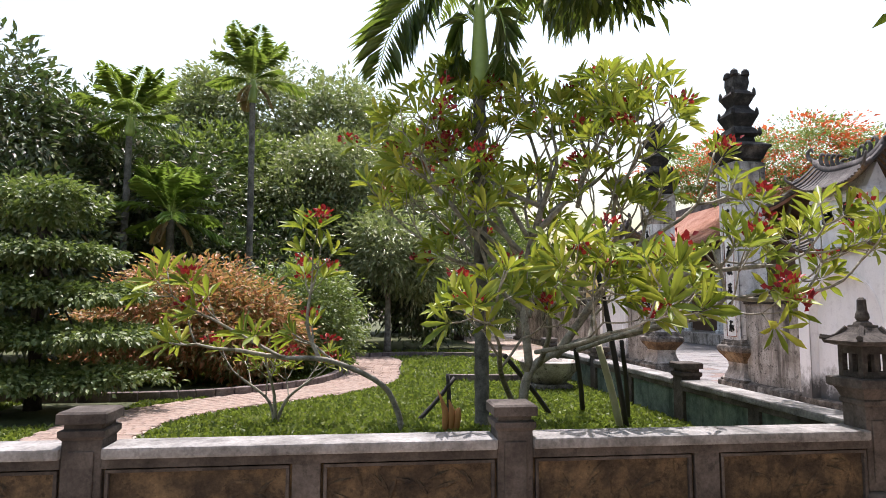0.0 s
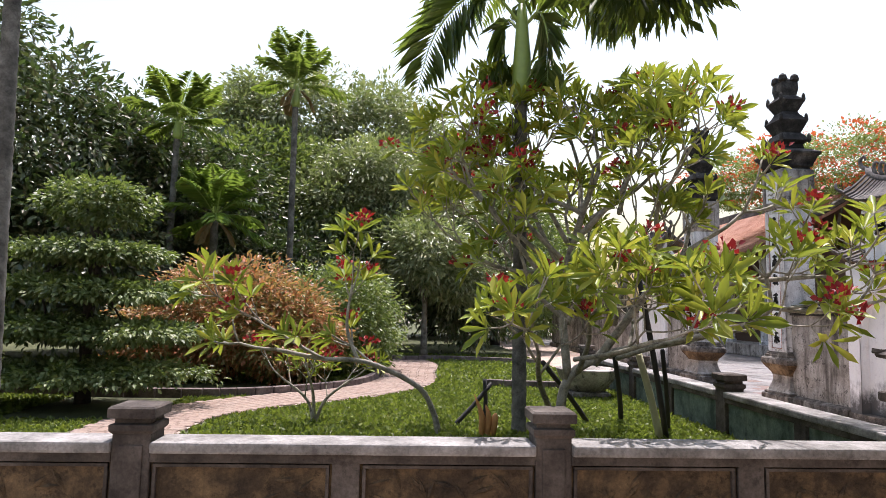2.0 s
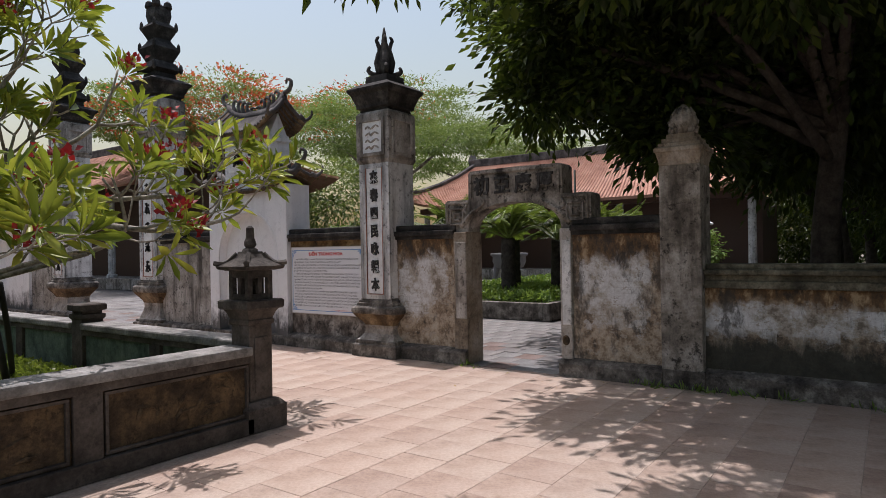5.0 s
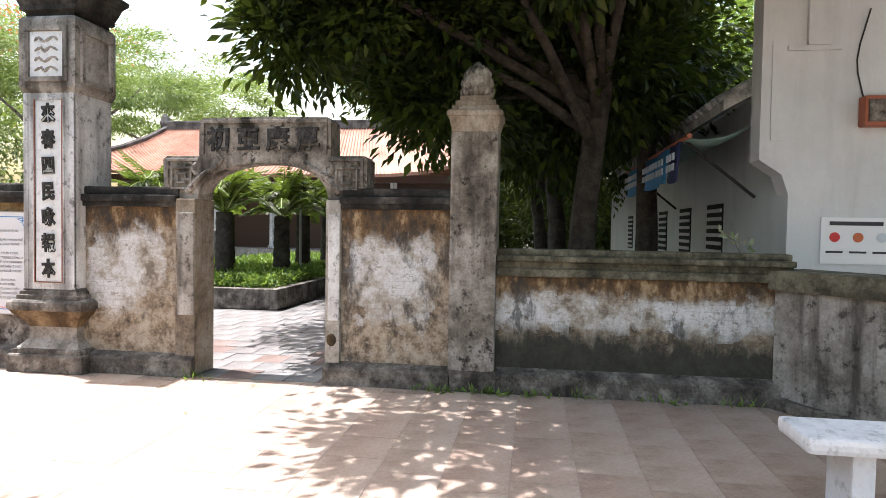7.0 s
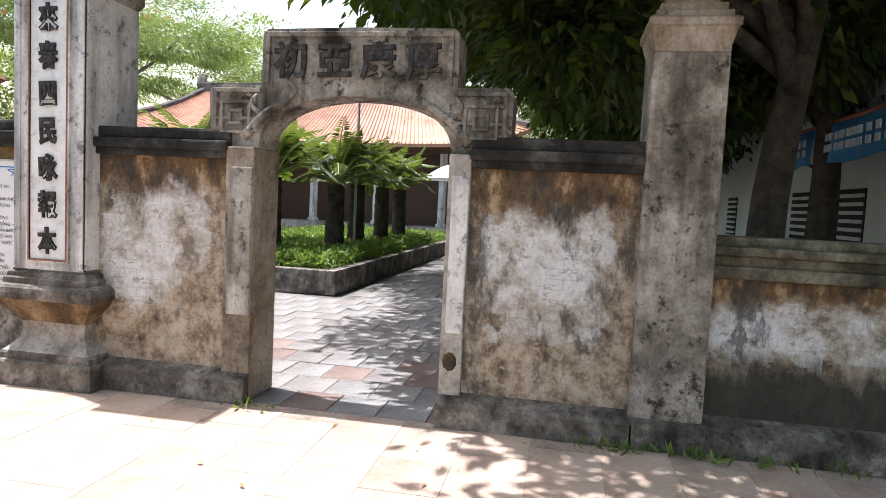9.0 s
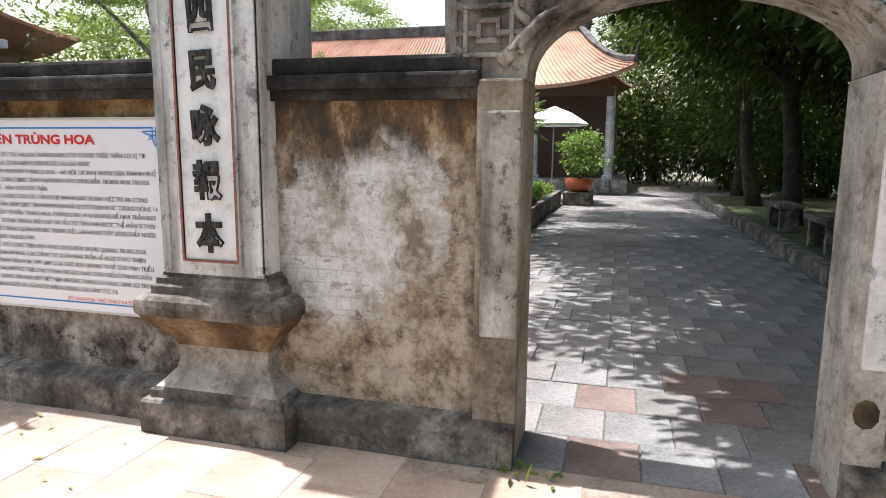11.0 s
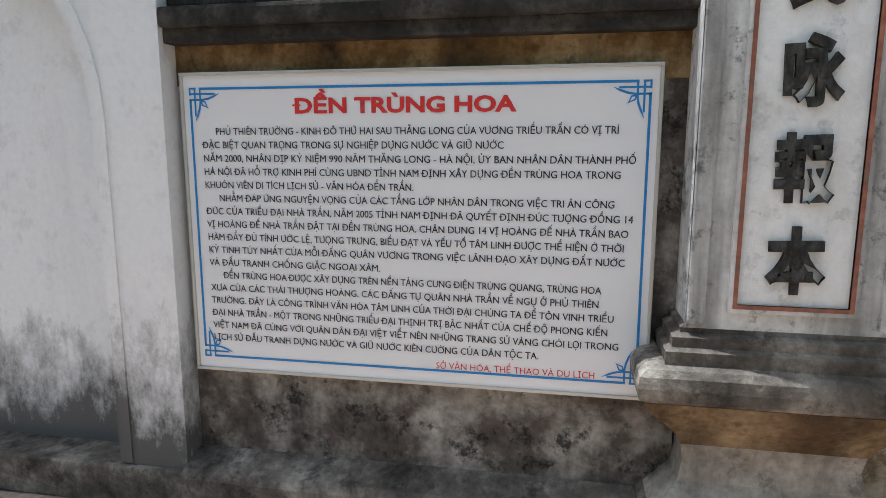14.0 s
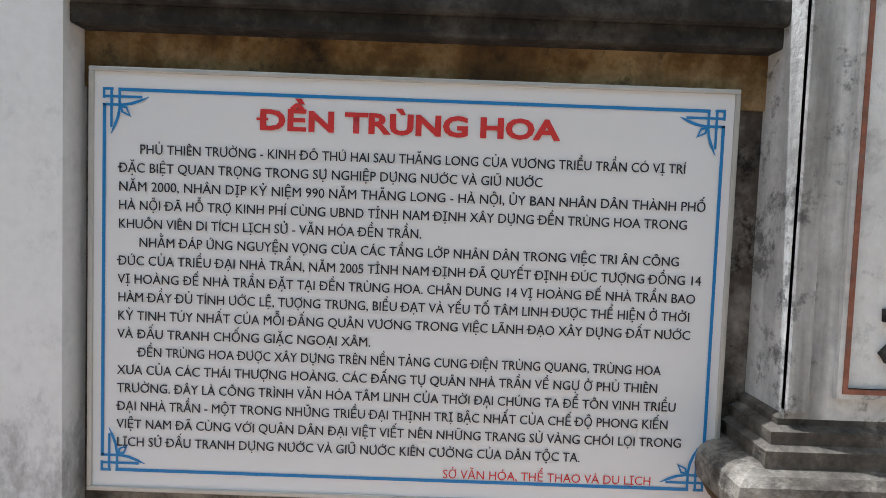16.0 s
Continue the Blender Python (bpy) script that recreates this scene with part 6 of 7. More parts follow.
hall("temple_hall", "long low temple hall with faded orange tile roof", 28.2, 37, 5.2, 23.5, 3.75, 6.4, 1)
hall("temple_hall", "main temple hall with orange tile roof behind the main gate", 15.0, 25, 25, 44, 4.6, 7.4, 2)

tree("flame_tree", "feathery flame tree with scattered red blossom", (22, 19, 0), (22, 19, 4.5), 0.22, [(22, 18, 7.2, 3.6, 3.4, 1.4), (20, 20.5, 6.2, 2.8, 2.6, 1.1), (24, 21.5, 7.6, 3.4, 3, 1.3), (21.5, 15.5, 6.0, 2.6, 2.2, 1.0)], 42000, 0.13, 0.045, L_FLAME, M_BARK, 81, spread=0.42, clumps=52, droop=0.0, flat=0.2, extra=("blossom", L_FLAMERED, 700, 0.16, 0.1, [(23, 20, 8.3, 3, 2.5, 0.7)]))
tree("flame_tree", "wide flame tree in full orange-red blossom", (19, 28, 0), (19, 28, 5), 0.25, [(19, 27, 8.2, 3.8, 3.6, 1.5), (16.5, 29, 7.6, 3.2, 3, 1.3), (21.5, 25, 7.6, 3, 2.6, 1.2)], 30000, 0.14, 0.06, L_FLAME, M_BARK, 83, spread=0.42, clumps=60, droop=0.0, flat=0.2, extra=("blossom", L_FLAMERED, 5500, 0.18, 0.1, [(19, 27, 8.7, 3.9, 3.6, 1.2), (16.5, 29, 8.0, 3.2, 3, 1.1), (21.5, 25, 8.0, 3, 2.6, 1.0)]))
tree("flame_tree", "feathery bright green tree behind the hall", (38.5, 22, 0), (38.5, 22, 6), 0.28, [(38.5, 20.5, 8.8, 4, 3.2, 2.2), (39, 26, 8.6, 4.5, 4, 2.2), (38.5, 33, 9, 4, 4.5, 2.4)], 36000, 0.2, 0.09, L_FLAME, M_BARK, 85, spread=0.6, clumps=60, droop=0.0, flat=0.2)
tree("distant_tree", "bushy green trees behind the temple court", (25, 33, 0), (25, 33, 3), 0.2, [(27, 26, 4.5, 3.0, 3.5, 2.5), (26, 32, 4.5, 3, 3.5, 2.5)], 9000, 0.28, 0.11, L_MID, M_BARK, 87, spread=0.42)


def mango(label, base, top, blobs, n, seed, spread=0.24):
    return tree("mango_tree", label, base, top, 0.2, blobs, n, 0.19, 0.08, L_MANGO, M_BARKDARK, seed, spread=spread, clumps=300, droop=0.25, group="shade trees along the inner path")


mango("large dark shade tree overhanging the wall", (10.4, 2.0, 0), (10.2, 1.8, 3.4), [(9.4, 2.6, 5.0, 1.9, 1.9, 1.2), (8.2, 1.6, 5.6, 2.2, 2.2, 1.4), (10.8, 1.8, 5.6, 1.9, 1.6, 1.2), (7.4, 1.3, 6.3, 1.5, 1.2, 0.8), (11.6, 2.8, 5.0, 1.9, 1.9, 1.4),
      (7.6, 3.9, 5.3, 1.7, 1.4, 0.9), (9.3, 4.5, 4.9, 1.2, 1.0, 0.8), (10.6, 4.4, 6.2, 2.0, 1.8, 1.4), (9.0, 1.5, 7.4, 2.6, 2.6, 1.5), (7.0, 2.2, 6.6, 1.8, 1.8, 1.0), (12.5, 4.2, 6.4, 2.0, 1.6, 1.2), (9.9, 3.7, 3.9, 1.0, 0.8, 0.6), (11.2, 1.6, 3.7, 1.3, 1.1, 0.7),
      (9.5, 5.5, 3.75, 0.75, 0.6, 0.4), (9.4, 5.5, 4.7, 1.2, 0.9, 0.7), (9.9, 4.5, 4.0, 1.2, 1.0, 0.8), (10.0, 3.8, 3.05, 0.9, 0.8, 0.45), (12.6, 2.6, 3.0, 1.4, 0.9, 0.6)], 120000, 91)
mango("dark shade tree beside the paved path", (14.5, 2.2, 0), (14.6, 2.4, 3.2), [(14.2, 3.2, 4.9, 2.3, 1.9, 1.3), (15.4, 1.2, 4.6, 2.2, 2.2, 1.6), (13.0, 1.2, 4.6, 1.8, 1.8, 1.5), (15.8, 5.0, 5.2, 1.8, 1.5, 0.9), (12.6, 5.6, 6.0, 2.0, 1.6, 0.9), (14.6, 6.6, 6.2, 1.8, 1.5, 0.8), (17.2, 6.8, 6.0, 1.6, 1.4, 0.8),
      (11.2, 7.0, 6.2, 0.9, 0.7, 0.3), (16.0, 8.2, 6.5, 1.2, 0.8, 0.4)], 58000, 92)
mango("dark shade tree further along the path", (18.5, 2.4, 0), (18.4, 2.7, 3.0), [(18.3, 3.2, 4.6, 2.0, 1.8, 1.3), (19.8, 1.2, 4.2, 2.2, 2.2, 1.8), (19.5, 5.0, 5.4, 1.8, 1.5, 0.9), (21.0, 6.6, 5.8, 1.8, 1.5, 0.9)], 32000, 93)
mango("dark shade tree by the hall corner", (23, 2.2, 0), (23, 2.6, 3.0), [(23, 2.8, 4.4, 2.3, 1.8, 1.6), (25.5, 1.5, 3.8, 2.4, 2.2, 2.2), (28, -0.5, 3.2, 2.5, 2.6, 3), (25.5, 4.2, 5.8, 2.4, 2.0, 0.9), (29, 3.4, 6.2, 2.8, 2.4, 1.0), (32, 1.5, 6.4, 3.0, 3.0, 1.0)], 34000, 94)
mango("slender dark tree at the end of the path", (27.5, 1.9, 0), (27.2, 2.2, 3.2), [(27, 2.4, 5.2, 1.8, 1.6, 1.0), (34, 3.5, 6.6, 3.2, 3.0, 1.2)], 16000, 98)
# This thicket is made up: it fills a bright gap where the path ends dark.
tree("distant_tree", "low dark thicket added to darken the end of the path", (42, 4.5, 0), (42, 4.5, 1.6), 0.15, [(42, 3.0, 1.5, 1.6, 3.2, 1.6), (43, 7.5, 1.6, 1.6, 3.0, 1.7), (42, -1.0, 1.8, 1.8, 2.6, 1.9)], 12000, 0.22, 0.09, L_DARK, M_BARKDARK, 197, spread=0.25, clumps=200)
tree("distant_tree", "sunlit green tree rising behind the white building", (17, -5.5, 0), (17, -5.5, 4.5), 0.22, [(15, -4.0, 7.4, 2.6, 2.2, 1.6), (19, -4.5, 7.0, 3.0, 2.4, 1.8), (24, -5, 7.0, 3.2, 2.6, 2.0)], 22000, 0.2, 0.08, L_HEDGE, M_BARKDARK, 99, spread=0.3, clumps=160)
mango("thin dark tree behind the low wall", (12.2, 0.9, 0), (11.8, 1.0, 3.0), [(11.4, 1.8, 5.6, 1.8, 1.2, 1.1), (14.0, 1.6, 5.4, 1.9, 1.2, 1.2)], 15000, 95)
TWIGS = [(3.9, 4.0, 3.75, 0.3, 0.22, 0.12), (4.0, 4.15, 3.6, 0.3, 0.22, 0.12), (4.1, 3.9, 3.85, 0.3, 0.22, 0.12), (3.85, 4.2, 3.8, 0.25, 0.22, 0.12), (2.05, 5.5, 4.2, 0.42, 0.36, 0.16), (5.0, 3.45, 4.4, 0.3, 0.25, 0.15), (5.1, 3.3, 4.5, 0.3, 0.25, 0.15)]
# Crown lumps behind the camera are unseen, added to darken wall and fence.
tree("mango_tree", "tree with hanging twigs over the courtyard and an unseen crown added to block light", (3.5, -4.5, 0), (3.4, -3.8, 4.2), 0.2,
     [(6.3, 2.6, 5.9, 1.7, 1.5, 0.8), (3.8, 0.0, 6.4, 2.0, 2.0, 0.9), (3.0, -4.6, 6.6, 3.4, 2.6, 1.8), (6.4, -3.4, 6.2, 2.8, 2.2, 1.6), (-0.6, -4.4, 6.4, 2.8, 2.4, 1.6), (1.4, -2.0, 7.4, 2.6, 1.8, 1.0), (3.95, 4.0, 3.8, 0.3, 0.22, 0.12), (2.05, 5.5, 4.2, 0.3, 0.25, 0.12), (5.05, 3.4, 4.45, 0.3, 0.25, 0.12)],
     52000, 0.19, 0.06, L_MANGO, M_BARKDARK, 96, spread=0.14, clumps=300, droop=1.1, group="shade trees along the inner path", extra=("twig_foliage", L_MANGO, 2600, 0.15, 0.042, TWIGS))

# planter with cycads
pl = thing("planter_bed", "long low planter with a dark kerb and clipped hedge", "planter", (17.5, 8.6, 0))
bm = bmesh.new()
box(bm, 13.0, 24.0, 7.2, 7.36, 0, 0.38, 0.015)
box(bm, 13.0, 13.16, 7.36, 11.5, 0, 0.38, 0.015)
box(bm, 23.84, 24.0, 7.36, 11.5, 0, 0.38, 0.015)
box(bm, 13.16, 23.84, 11.34, 11.5, 0, 0.38, 0.015)
part("kerb", bm, M_PLINTH, pl)
part("soil", B(13.15, 23.85, 7.35, 11.35, 0, 0.34), M_EARTH, pl)
rng = np.random.default_rng(5)
k = 26000
P = np.stack([13.2 + 10.6 * rng.random(k), 7.4 + 3.9 * rng.random(k), 0.35 + 0.24 * rng.random(k)], 1)
o = new("hedge", leaf_mesh("hedge", leaf_arrays(P, rng.normal(size=(k, 3)) + np.array([0, 0, 0.8]), rng.normal(size=(k, 3)) + np.array([0, 0, 1]), 0.09 + 0.05 * rng.random(k), 0.04 + 0.02 * rng.random(k)), L_HEDGE))
o.parent, o.matrix_parent_inverse = pl, Matrix.Translation(-pl.location)
for i, (x, y, h) in enumerate(((14.3, 8.9, 1.5), (15.6, 8.2, 1.45), (17.2, 8.3, 1.5), (18.8, 8.2, 1.5), (20.5, 8.2, 1.5), (16.2, 9.8, 1.6), (14.6, 10.6, 1.6))):
    palm("cycad", "dark-trunked cycad with a crown of arching fronds", (x, y, 0.33), (x, y, h + 0.3), 0.19, 30, 1.2, 0.24, 0.022, 100 + i, bark=M_BARKDARK, k=40, sag=(0.2, 0.65), lift=(0.2, 3.4), leaf=L_CYCAD)
for x, y in ((12.4, 15.5), (12.2, 11.9), (11.0, 9.8)):
    palm("cycad", "cycad whose fronds show above the wall", (x, y, 0), (x, y, 1.55), 0.19, 26, 1.1, 0.24, 0.028, int(x * 10 + y), bark=M_BARKDARK, k=28, sag=(0.3, 0.8), lift=(0.1, 2.2), leaf=L_CYCAD)

um = thing("parasol", "white canvas parasol over a small stall", "umbrella", (25.2, 7.6, 0))
part("pole", tube(bmesh.new(), [(25.2, 7.6, 0), (25.2, 7.6, 2.6)], [0.025, 0.025], 8), M_METAL, um)
bm = bmesh.new()
turned(bm, 25.2, 7.6, [(1.02, 2.28), (1.05, 2.33), (0.5, 2.68), (0.05, 2.85)], 8)
part("canopy", bm, M_CANVAS, um)
pt = thing("potted_bonsai", "small leafy bonsai in a round orange pot", "potted plant", (23.9, 6.7, 0.35))
part("pedestal", B(23.4, 24.6, 6.3, 7.1, 0, 0.36, 0.02), M_PLINTH, pt)
part("pot", turned(bmesh.new(), 23.9, 6.7, [(0.22, 0.36), (0.36, 0.5), (0.4, 0.72), (0.36, 0.74), (0.33, 0.68)], 20), M_TERRACOTTA, pt, smooth=True)
part("stem", tube(bmesh.new(), curve_pts([(23.9, 6.7, 0.68), (23.95, 6.65, 1.1), (23.85, 6.7, 1.7)], 6), [0.06, 0.055, 0.05, 0.04, 0.03, 0.02], 6), M_BARK, pt)
o = new("foliage", leaf_mesh("foliage", crown_leaves(np.random.default_rng(7), [(23.9, 6.7, 1.75, 0.45, 0.45, 0.35), (23.8, 6.5, 1.25, 0.6, 0.5, 0.3)], 2600, 0.1, 0.045, 60, 0.1), L_HEDGE))
o.parent, o.matrix_parent_inverse = pt, Matrix.Translation(-pt.location)
ur = thing("incense_urn", "large stone incense urn on three legs", "urn", (24.5, 14.6, 0))
part("bowl", turned(bmesh.new(), 24.5, 14.6, [(0.3, 0.65), (0.6, 0.75), (0.72, 1.0), (0.7, 1.2), (0.8, 1.25), (0.8, 1.35), (0.6, 1.36)], 20), M_URN, ur, smooth=True)
for i in range(3):
    a = 2.09 * i
    part("leg", tube(bmesh.new(), curve_pts([(24.5 + 0.5 * math.cos(a), 14.6 + 0.5 * math.sin(a), 0.85), (24.5 + 0.62 * math.cos(a), 14.6 + 0.62 * math.sin(a), 0.4), (24.5 + 0.5 * math.cos(a), 14.6 + 0.5 * math.sin(a), 0)], 6), [0.16, 0.14, 0.11, 0.09, 0.1, 0.13], 8), M_URN, ur)
lamp = thing("lamp_post", "thin grey lamp post with a flat floodlight", "street lamp", (15.5, 17.8, 0))
part("pole", tube(bmesh.new(), [(15.5, 17.8, 0), (15.5, 17.8, 3.5)], [0.05, 0.04], 8), M_METAL, lamp)
part("lamp_head", B(15.35, 15.65, 17.6, 18.0, 3.45, 3.62, 0.02), M_METAL, lamp)
fp = thing("flag_pole", "thin grey metal pole in the court", "pole", (16.5, 8.1, 0))
part("pole", tube(bmesh.new(), [(16.5, 8.1, 0.33), (16.5, 8.1, 3.6)], [0.03, 0.025], 8), M_METAL, fp)
rb = thing("tree_bed", "low stone-edged bed under the shade trees", "planter", (18, 2, 0))
part("kerb", B(10.0, 27.0, 3.1, 3.28, 0, 0.22, 0.02), M_PLINTH, rb)
part("soil", B(10.0, 27.0, -1.0, 3.1, 0, 0.16), M_EARTH, rb)
for x in (12.2, 15.0, 17.6):
    be = thing("stone_bench", "plain grey stone bench beside the path", "bench", (x, 2.75, 0.16), group="benches under the trees")
    part("seat", B(x - 0.55, x + 0.55, 2.55, 2.95, 0.55, 0.64, 0.02), M_PLINTH, be)
    for s in (-0.4, 0.4):
        part("leg", B(x + s - 0.06, x + s + 0.06, 2.6, 2.9, 0.16, 0.55, 0.01), M_PLINTH, be)
nb = thing("pale_notice", "small blank pale board on a post", "sign", (11.4, 3.5, 0))
part("board", B(11.38, 11.41, 3.3, 3.75, 0.75, 1.05, 0.004), M_CUP, nb)
part("post", B(11.41, 11.45, 3.5, 3.56, 0, 0.95), M_TIMBER, nb)

# white side building
bld = thing("side_building", "low white building with awning and louvred windows", "building", (16, -3, 0))
part("side_wall", B(9.2, 24, -0.2, 0.04, 0, 3.17), M_BUILD, bld)
gable = part("gable_wall", prism(bmesh.new(), [(0.05, 0), (0.05, 1.95), (0.12, 2.15), (0.34, 2.3), (0.34, 4.3), (0.1, 4.35), (-3.0, 5.6), (-7, 4.2), (-7, 0)], "x", 8.95, 9.25), M_BUILD, bld, "white gable wall")
bm = bmesh.new()
box(bm, 8.93, 8.96, 0.1, 0.24, 2.5, 2.53)
box(bm, 8.93, 8.96, 0.22, 0.245, 2.53, 3.5)
box(bm, 8.92, 8.96, -0.4, 0.1, 3.4, 3.45)
box(bm, 8.9, 8.96, -0.3, -0.08, 3.45, 4.2)
part("gable_moulding", bm, M_BUILD, gable)
bm = prism(bmesh.new(), [(0.62, 2.86), (0.62, 2.98), (-3.2, 5.1), (-3.2, 4.98)], "x", 9.25, 24.2)
roof_ob = part("roof", bm, M_SLATEROOF, bld, "grey tile roof")
bm = bmesh.new()
for i in range(70):
    x = 9.35 + 0.21 * i
    tube(bm, [(x, 0.66, 2.99), (x, -3.2, 5.12)], [0.05, 0.05], 5)
part("roof_tiles", bm, M_SLATEROOF, roof_ob)
for x in (11.6, 13.4, 15.3, 17.4, 19.6):
    w = part("window", B(x - 0.4, x + 0.4, 0.02, 0.055, 1.1, 1.95, 0.004), M_DARKGAP, bld, "louvred window")
    for i in range(7):
        part("louvre", B(x - 0.37, x + 0.37, 0.05, 0.08, 1.14 + 0.115 * i, 1.19 + 0.115 * i), M_BUILD, w)
aw = thing("awning", "sagging grey-green cloth awning with blue banners along the wall", "awning", (11.5, 0.6, 2.1))
bm = bmesh.new()
gx = [9.35 + 0.35 * i for i in range(13)]
rows = []
for x in gx:
    rows.append([bm.verts.new((x, 0.2 + 0.75 * v, 2.78 - 0.2 * v - 0.1 * math.sin(3.14 * v) * (1 + 0.4 * math.sin(x * 4)))) for v in (0, 0.25, 0.5, 0.75, 1)])
for a, b in zip(rows, rows[1:]):
    for j in range(4):
        bm.faces.new((a[j], a[j + 1], b[j + 1], b[j]))
cl = part("cloth", bm, M_CLOTH, aw, "grey-green awning cloth", smooth=True)
cl.modifiers.new("thick", "SOLIDIFY").thickness = 0.012
part("front_pipe", tube(bmesh.new(), [(9.3, 0.95, 2.6), (14.0, 0.95, 2.6)], [0.03, 0.03], 8), M_RUST, aw, "rusty pipe with a red end")
for x in (9.6, 13.6):
    bm = bmesh.new()
    tube(bm, [(x, 0.16, 1.95), (x, 0.93, 2.58)], [0.018, 0.018], 6)
    part("bracket", bm, M_STAKE, aw)
for x0, x1, mt in ((9.55, 10.2, M_BANNERNAVY), (10.2, 12.1, M_BANNERBLUE), (12.25, 13.7, M_BANNERBLUE)):
    bm = bmesh.new()
    cols = []
    for i in range(9):
        x = x0 + (x1 - x0) * i / 8
        cols.append([bm.verts.new((x, 0.985 + 0.02 * math.sin(i * 1.3), 2.57)), bm.verts.new((x, 1.0 + 0.035 * math.sin(i * 1.3 + 0.6), 2.14 + 0.02 * math.sin(i)))])
    for a, b in zip(cols, cols[1:]):
        bm.faces.new((a[0], a[1], b[1], b[0]))
    bn = part("banner", bm, mt, aw, "printed cloth banner", smooth=True)
    bn.modifiers.new("thick", "SOLIDIFY").thickness = 0.006
    bm = bmesh.new()
    for r, z in ((0, 2.42), (1, 2.3)):
        u = x0 + 0.1
        while u < x1 - 0.15:
            box(bm, u, u + 0.09, 1.03, 1.045, z - 0.04, z + 0.04)
            u += 0.13 + 0.03 * ((int(u * 50)) % 3)
    part("banner_lettering", bm, M_BANNERTEXT, bn)
po = thing("wall_poster", "small white printed notice on the gable wall", "poster", (8.94, -0.6, 1.5))
part("sheet", B(8.935, 8.949, -1.0, -0.27, 1.25, 1.72), M_SIGN, po)
for i, c in enumerate((M_RED, M_TERRACOTTA, M_BANNERTEXT)):
    bm = turned(bmesh.new(), 0, 0, [(0.05, -0.003), (0.05, 0.003)], 14)
    bmesh.ops.transform(bm, matrix=Matrix(((0, 0, 1, 8.933), (1, 0, 0, -0.4 - 0.22 * i), (0, 1, 0, 1.52), (0, 0, 0, 1))), verts=bm.verts)
    part("printed_picture", bm, c, po, "small round printed picture")
bm = bmesh.new()
for i in range(3):
    box(bm, 8.93, 8.936, -0.48 - 0.22 * i, -0.32 - 0.22 * i, 1.36, 1.38)
box(bm, 8.93, 8.936, -0.85, -0.35, 1.64, 1.68)
part("printed_lettering", bm, M_INK, po)
L_PALE = foliage("variegated_leaf", [(0.5, 0.52, 0.42), (0.3, 0.38, 0.2), (0.6, 0.6, 0.52)], 0.5, 0.3)
sp = thing("variegated_plant", "thin plant with pale leaves rising behind the low wall", "plant", (8.62, 0.72, 0.0))
part("stem", tube(bmesh.new(), curve_pts([(8.62, 0.6, 0), (8.62, 0.55, 0.9), (8.6, 0.62, 1.4), (8.6, 0.78, 1.55)], 9), [0.012, 0.012, 0.011, 0.01, 0.009, 0.008, 0.007, 0.006, 0.004], 6), M_BARK, sp)
r2 = np.random.default_rng(41)
ts = np.linspace(0, 1, 14)
P = np.stack([np.full(14, 8.6), 0.5 + 0.3 * ts, 1.38 + 0.17 * ts], 1)
o = new("leaves", leaf_mesh("leaves", leaf_arrays(P, r2.normal(size=(14, 3)) * 0.5 + np.array([-0.3, 0.3, 0.5]), r2.normal(size=(14, 3)) + np.array([-1, 0, 0.6]), 0.09 + 0.03 * r2.random(14), 0.04 + 0.01 * r2.random(14)), L_PALE))
o.parent, o.matrix_parent_inverse = sp, Matrix.Translation(-sp.location)
mb = thing("meter_box", "small rusty brown meter box fixed to the gable wall", "electric box", (8.92, -0.68, 2.75))
part("housing", B(8.8, 8.948, -0.86, -0.58, 2.62, 2.92, 0.02), M_RUST, mb)
part("cover", B(8.785, 8.801, -0.83, -0.61, 2.66, 2.88, 0.006), M_PLINTH, mb)
part("cable", tube(bmesh.new(), curve_pts([(8.935, -0.62, 2.92), (8.935, -0.55, 3.3), (8.935, -0.66, 3.8)], 7), [0.008] * 7, 5), M_STAKE, mb, "thin black cable")
ben = thing("white_bench", "white-painted concrete bench with rounded edges", "bench", (5.9, 0.4, 0))
part("seat", box(bmesh.new(), 5.55, 6.0, -0.9, 1.16, 0.38, 0.47, 0.03), M_WHITE, ben)
for y in (-0.6, 0.85):
    part("leg", box(bmesh.new(), 5.62, 5.93, y - 0.06, y + 0.06, 0.0, 0.385, 0.015), M_WHITE, ben)


# ---- pieces: pavers, tiles, bricks, grass ----
def slab_mesh(name, w, d, h, mat, bev=0.008):
    a, b = w / 2, d / 2
    v = [(-a, -b, -h), (a, -b, -h), (a, b, -h), (-a, b, -h), (-a, -b, -bev), (a, -b, -bev), (a, b, -bev), (-a, b, -bev),
         (-a + bev, -b + bev, 0), (a - bev, -b + bev, 0), (a - bev, b - bev, 0), (-a + bev, b - bev, 0)]
    f = [(8, 9, 10, 11)] + [(i, (i + 1) % 4, 4 + (i + 1) % 4, 4 + i) for i in range(4)] + [(4 + i, 4 + (i + 1) % 4, 8 + (i + 1) % 4, 8 + i) for i in range(4)]
    return v, f, raw_mesh(name, v, f, mat)


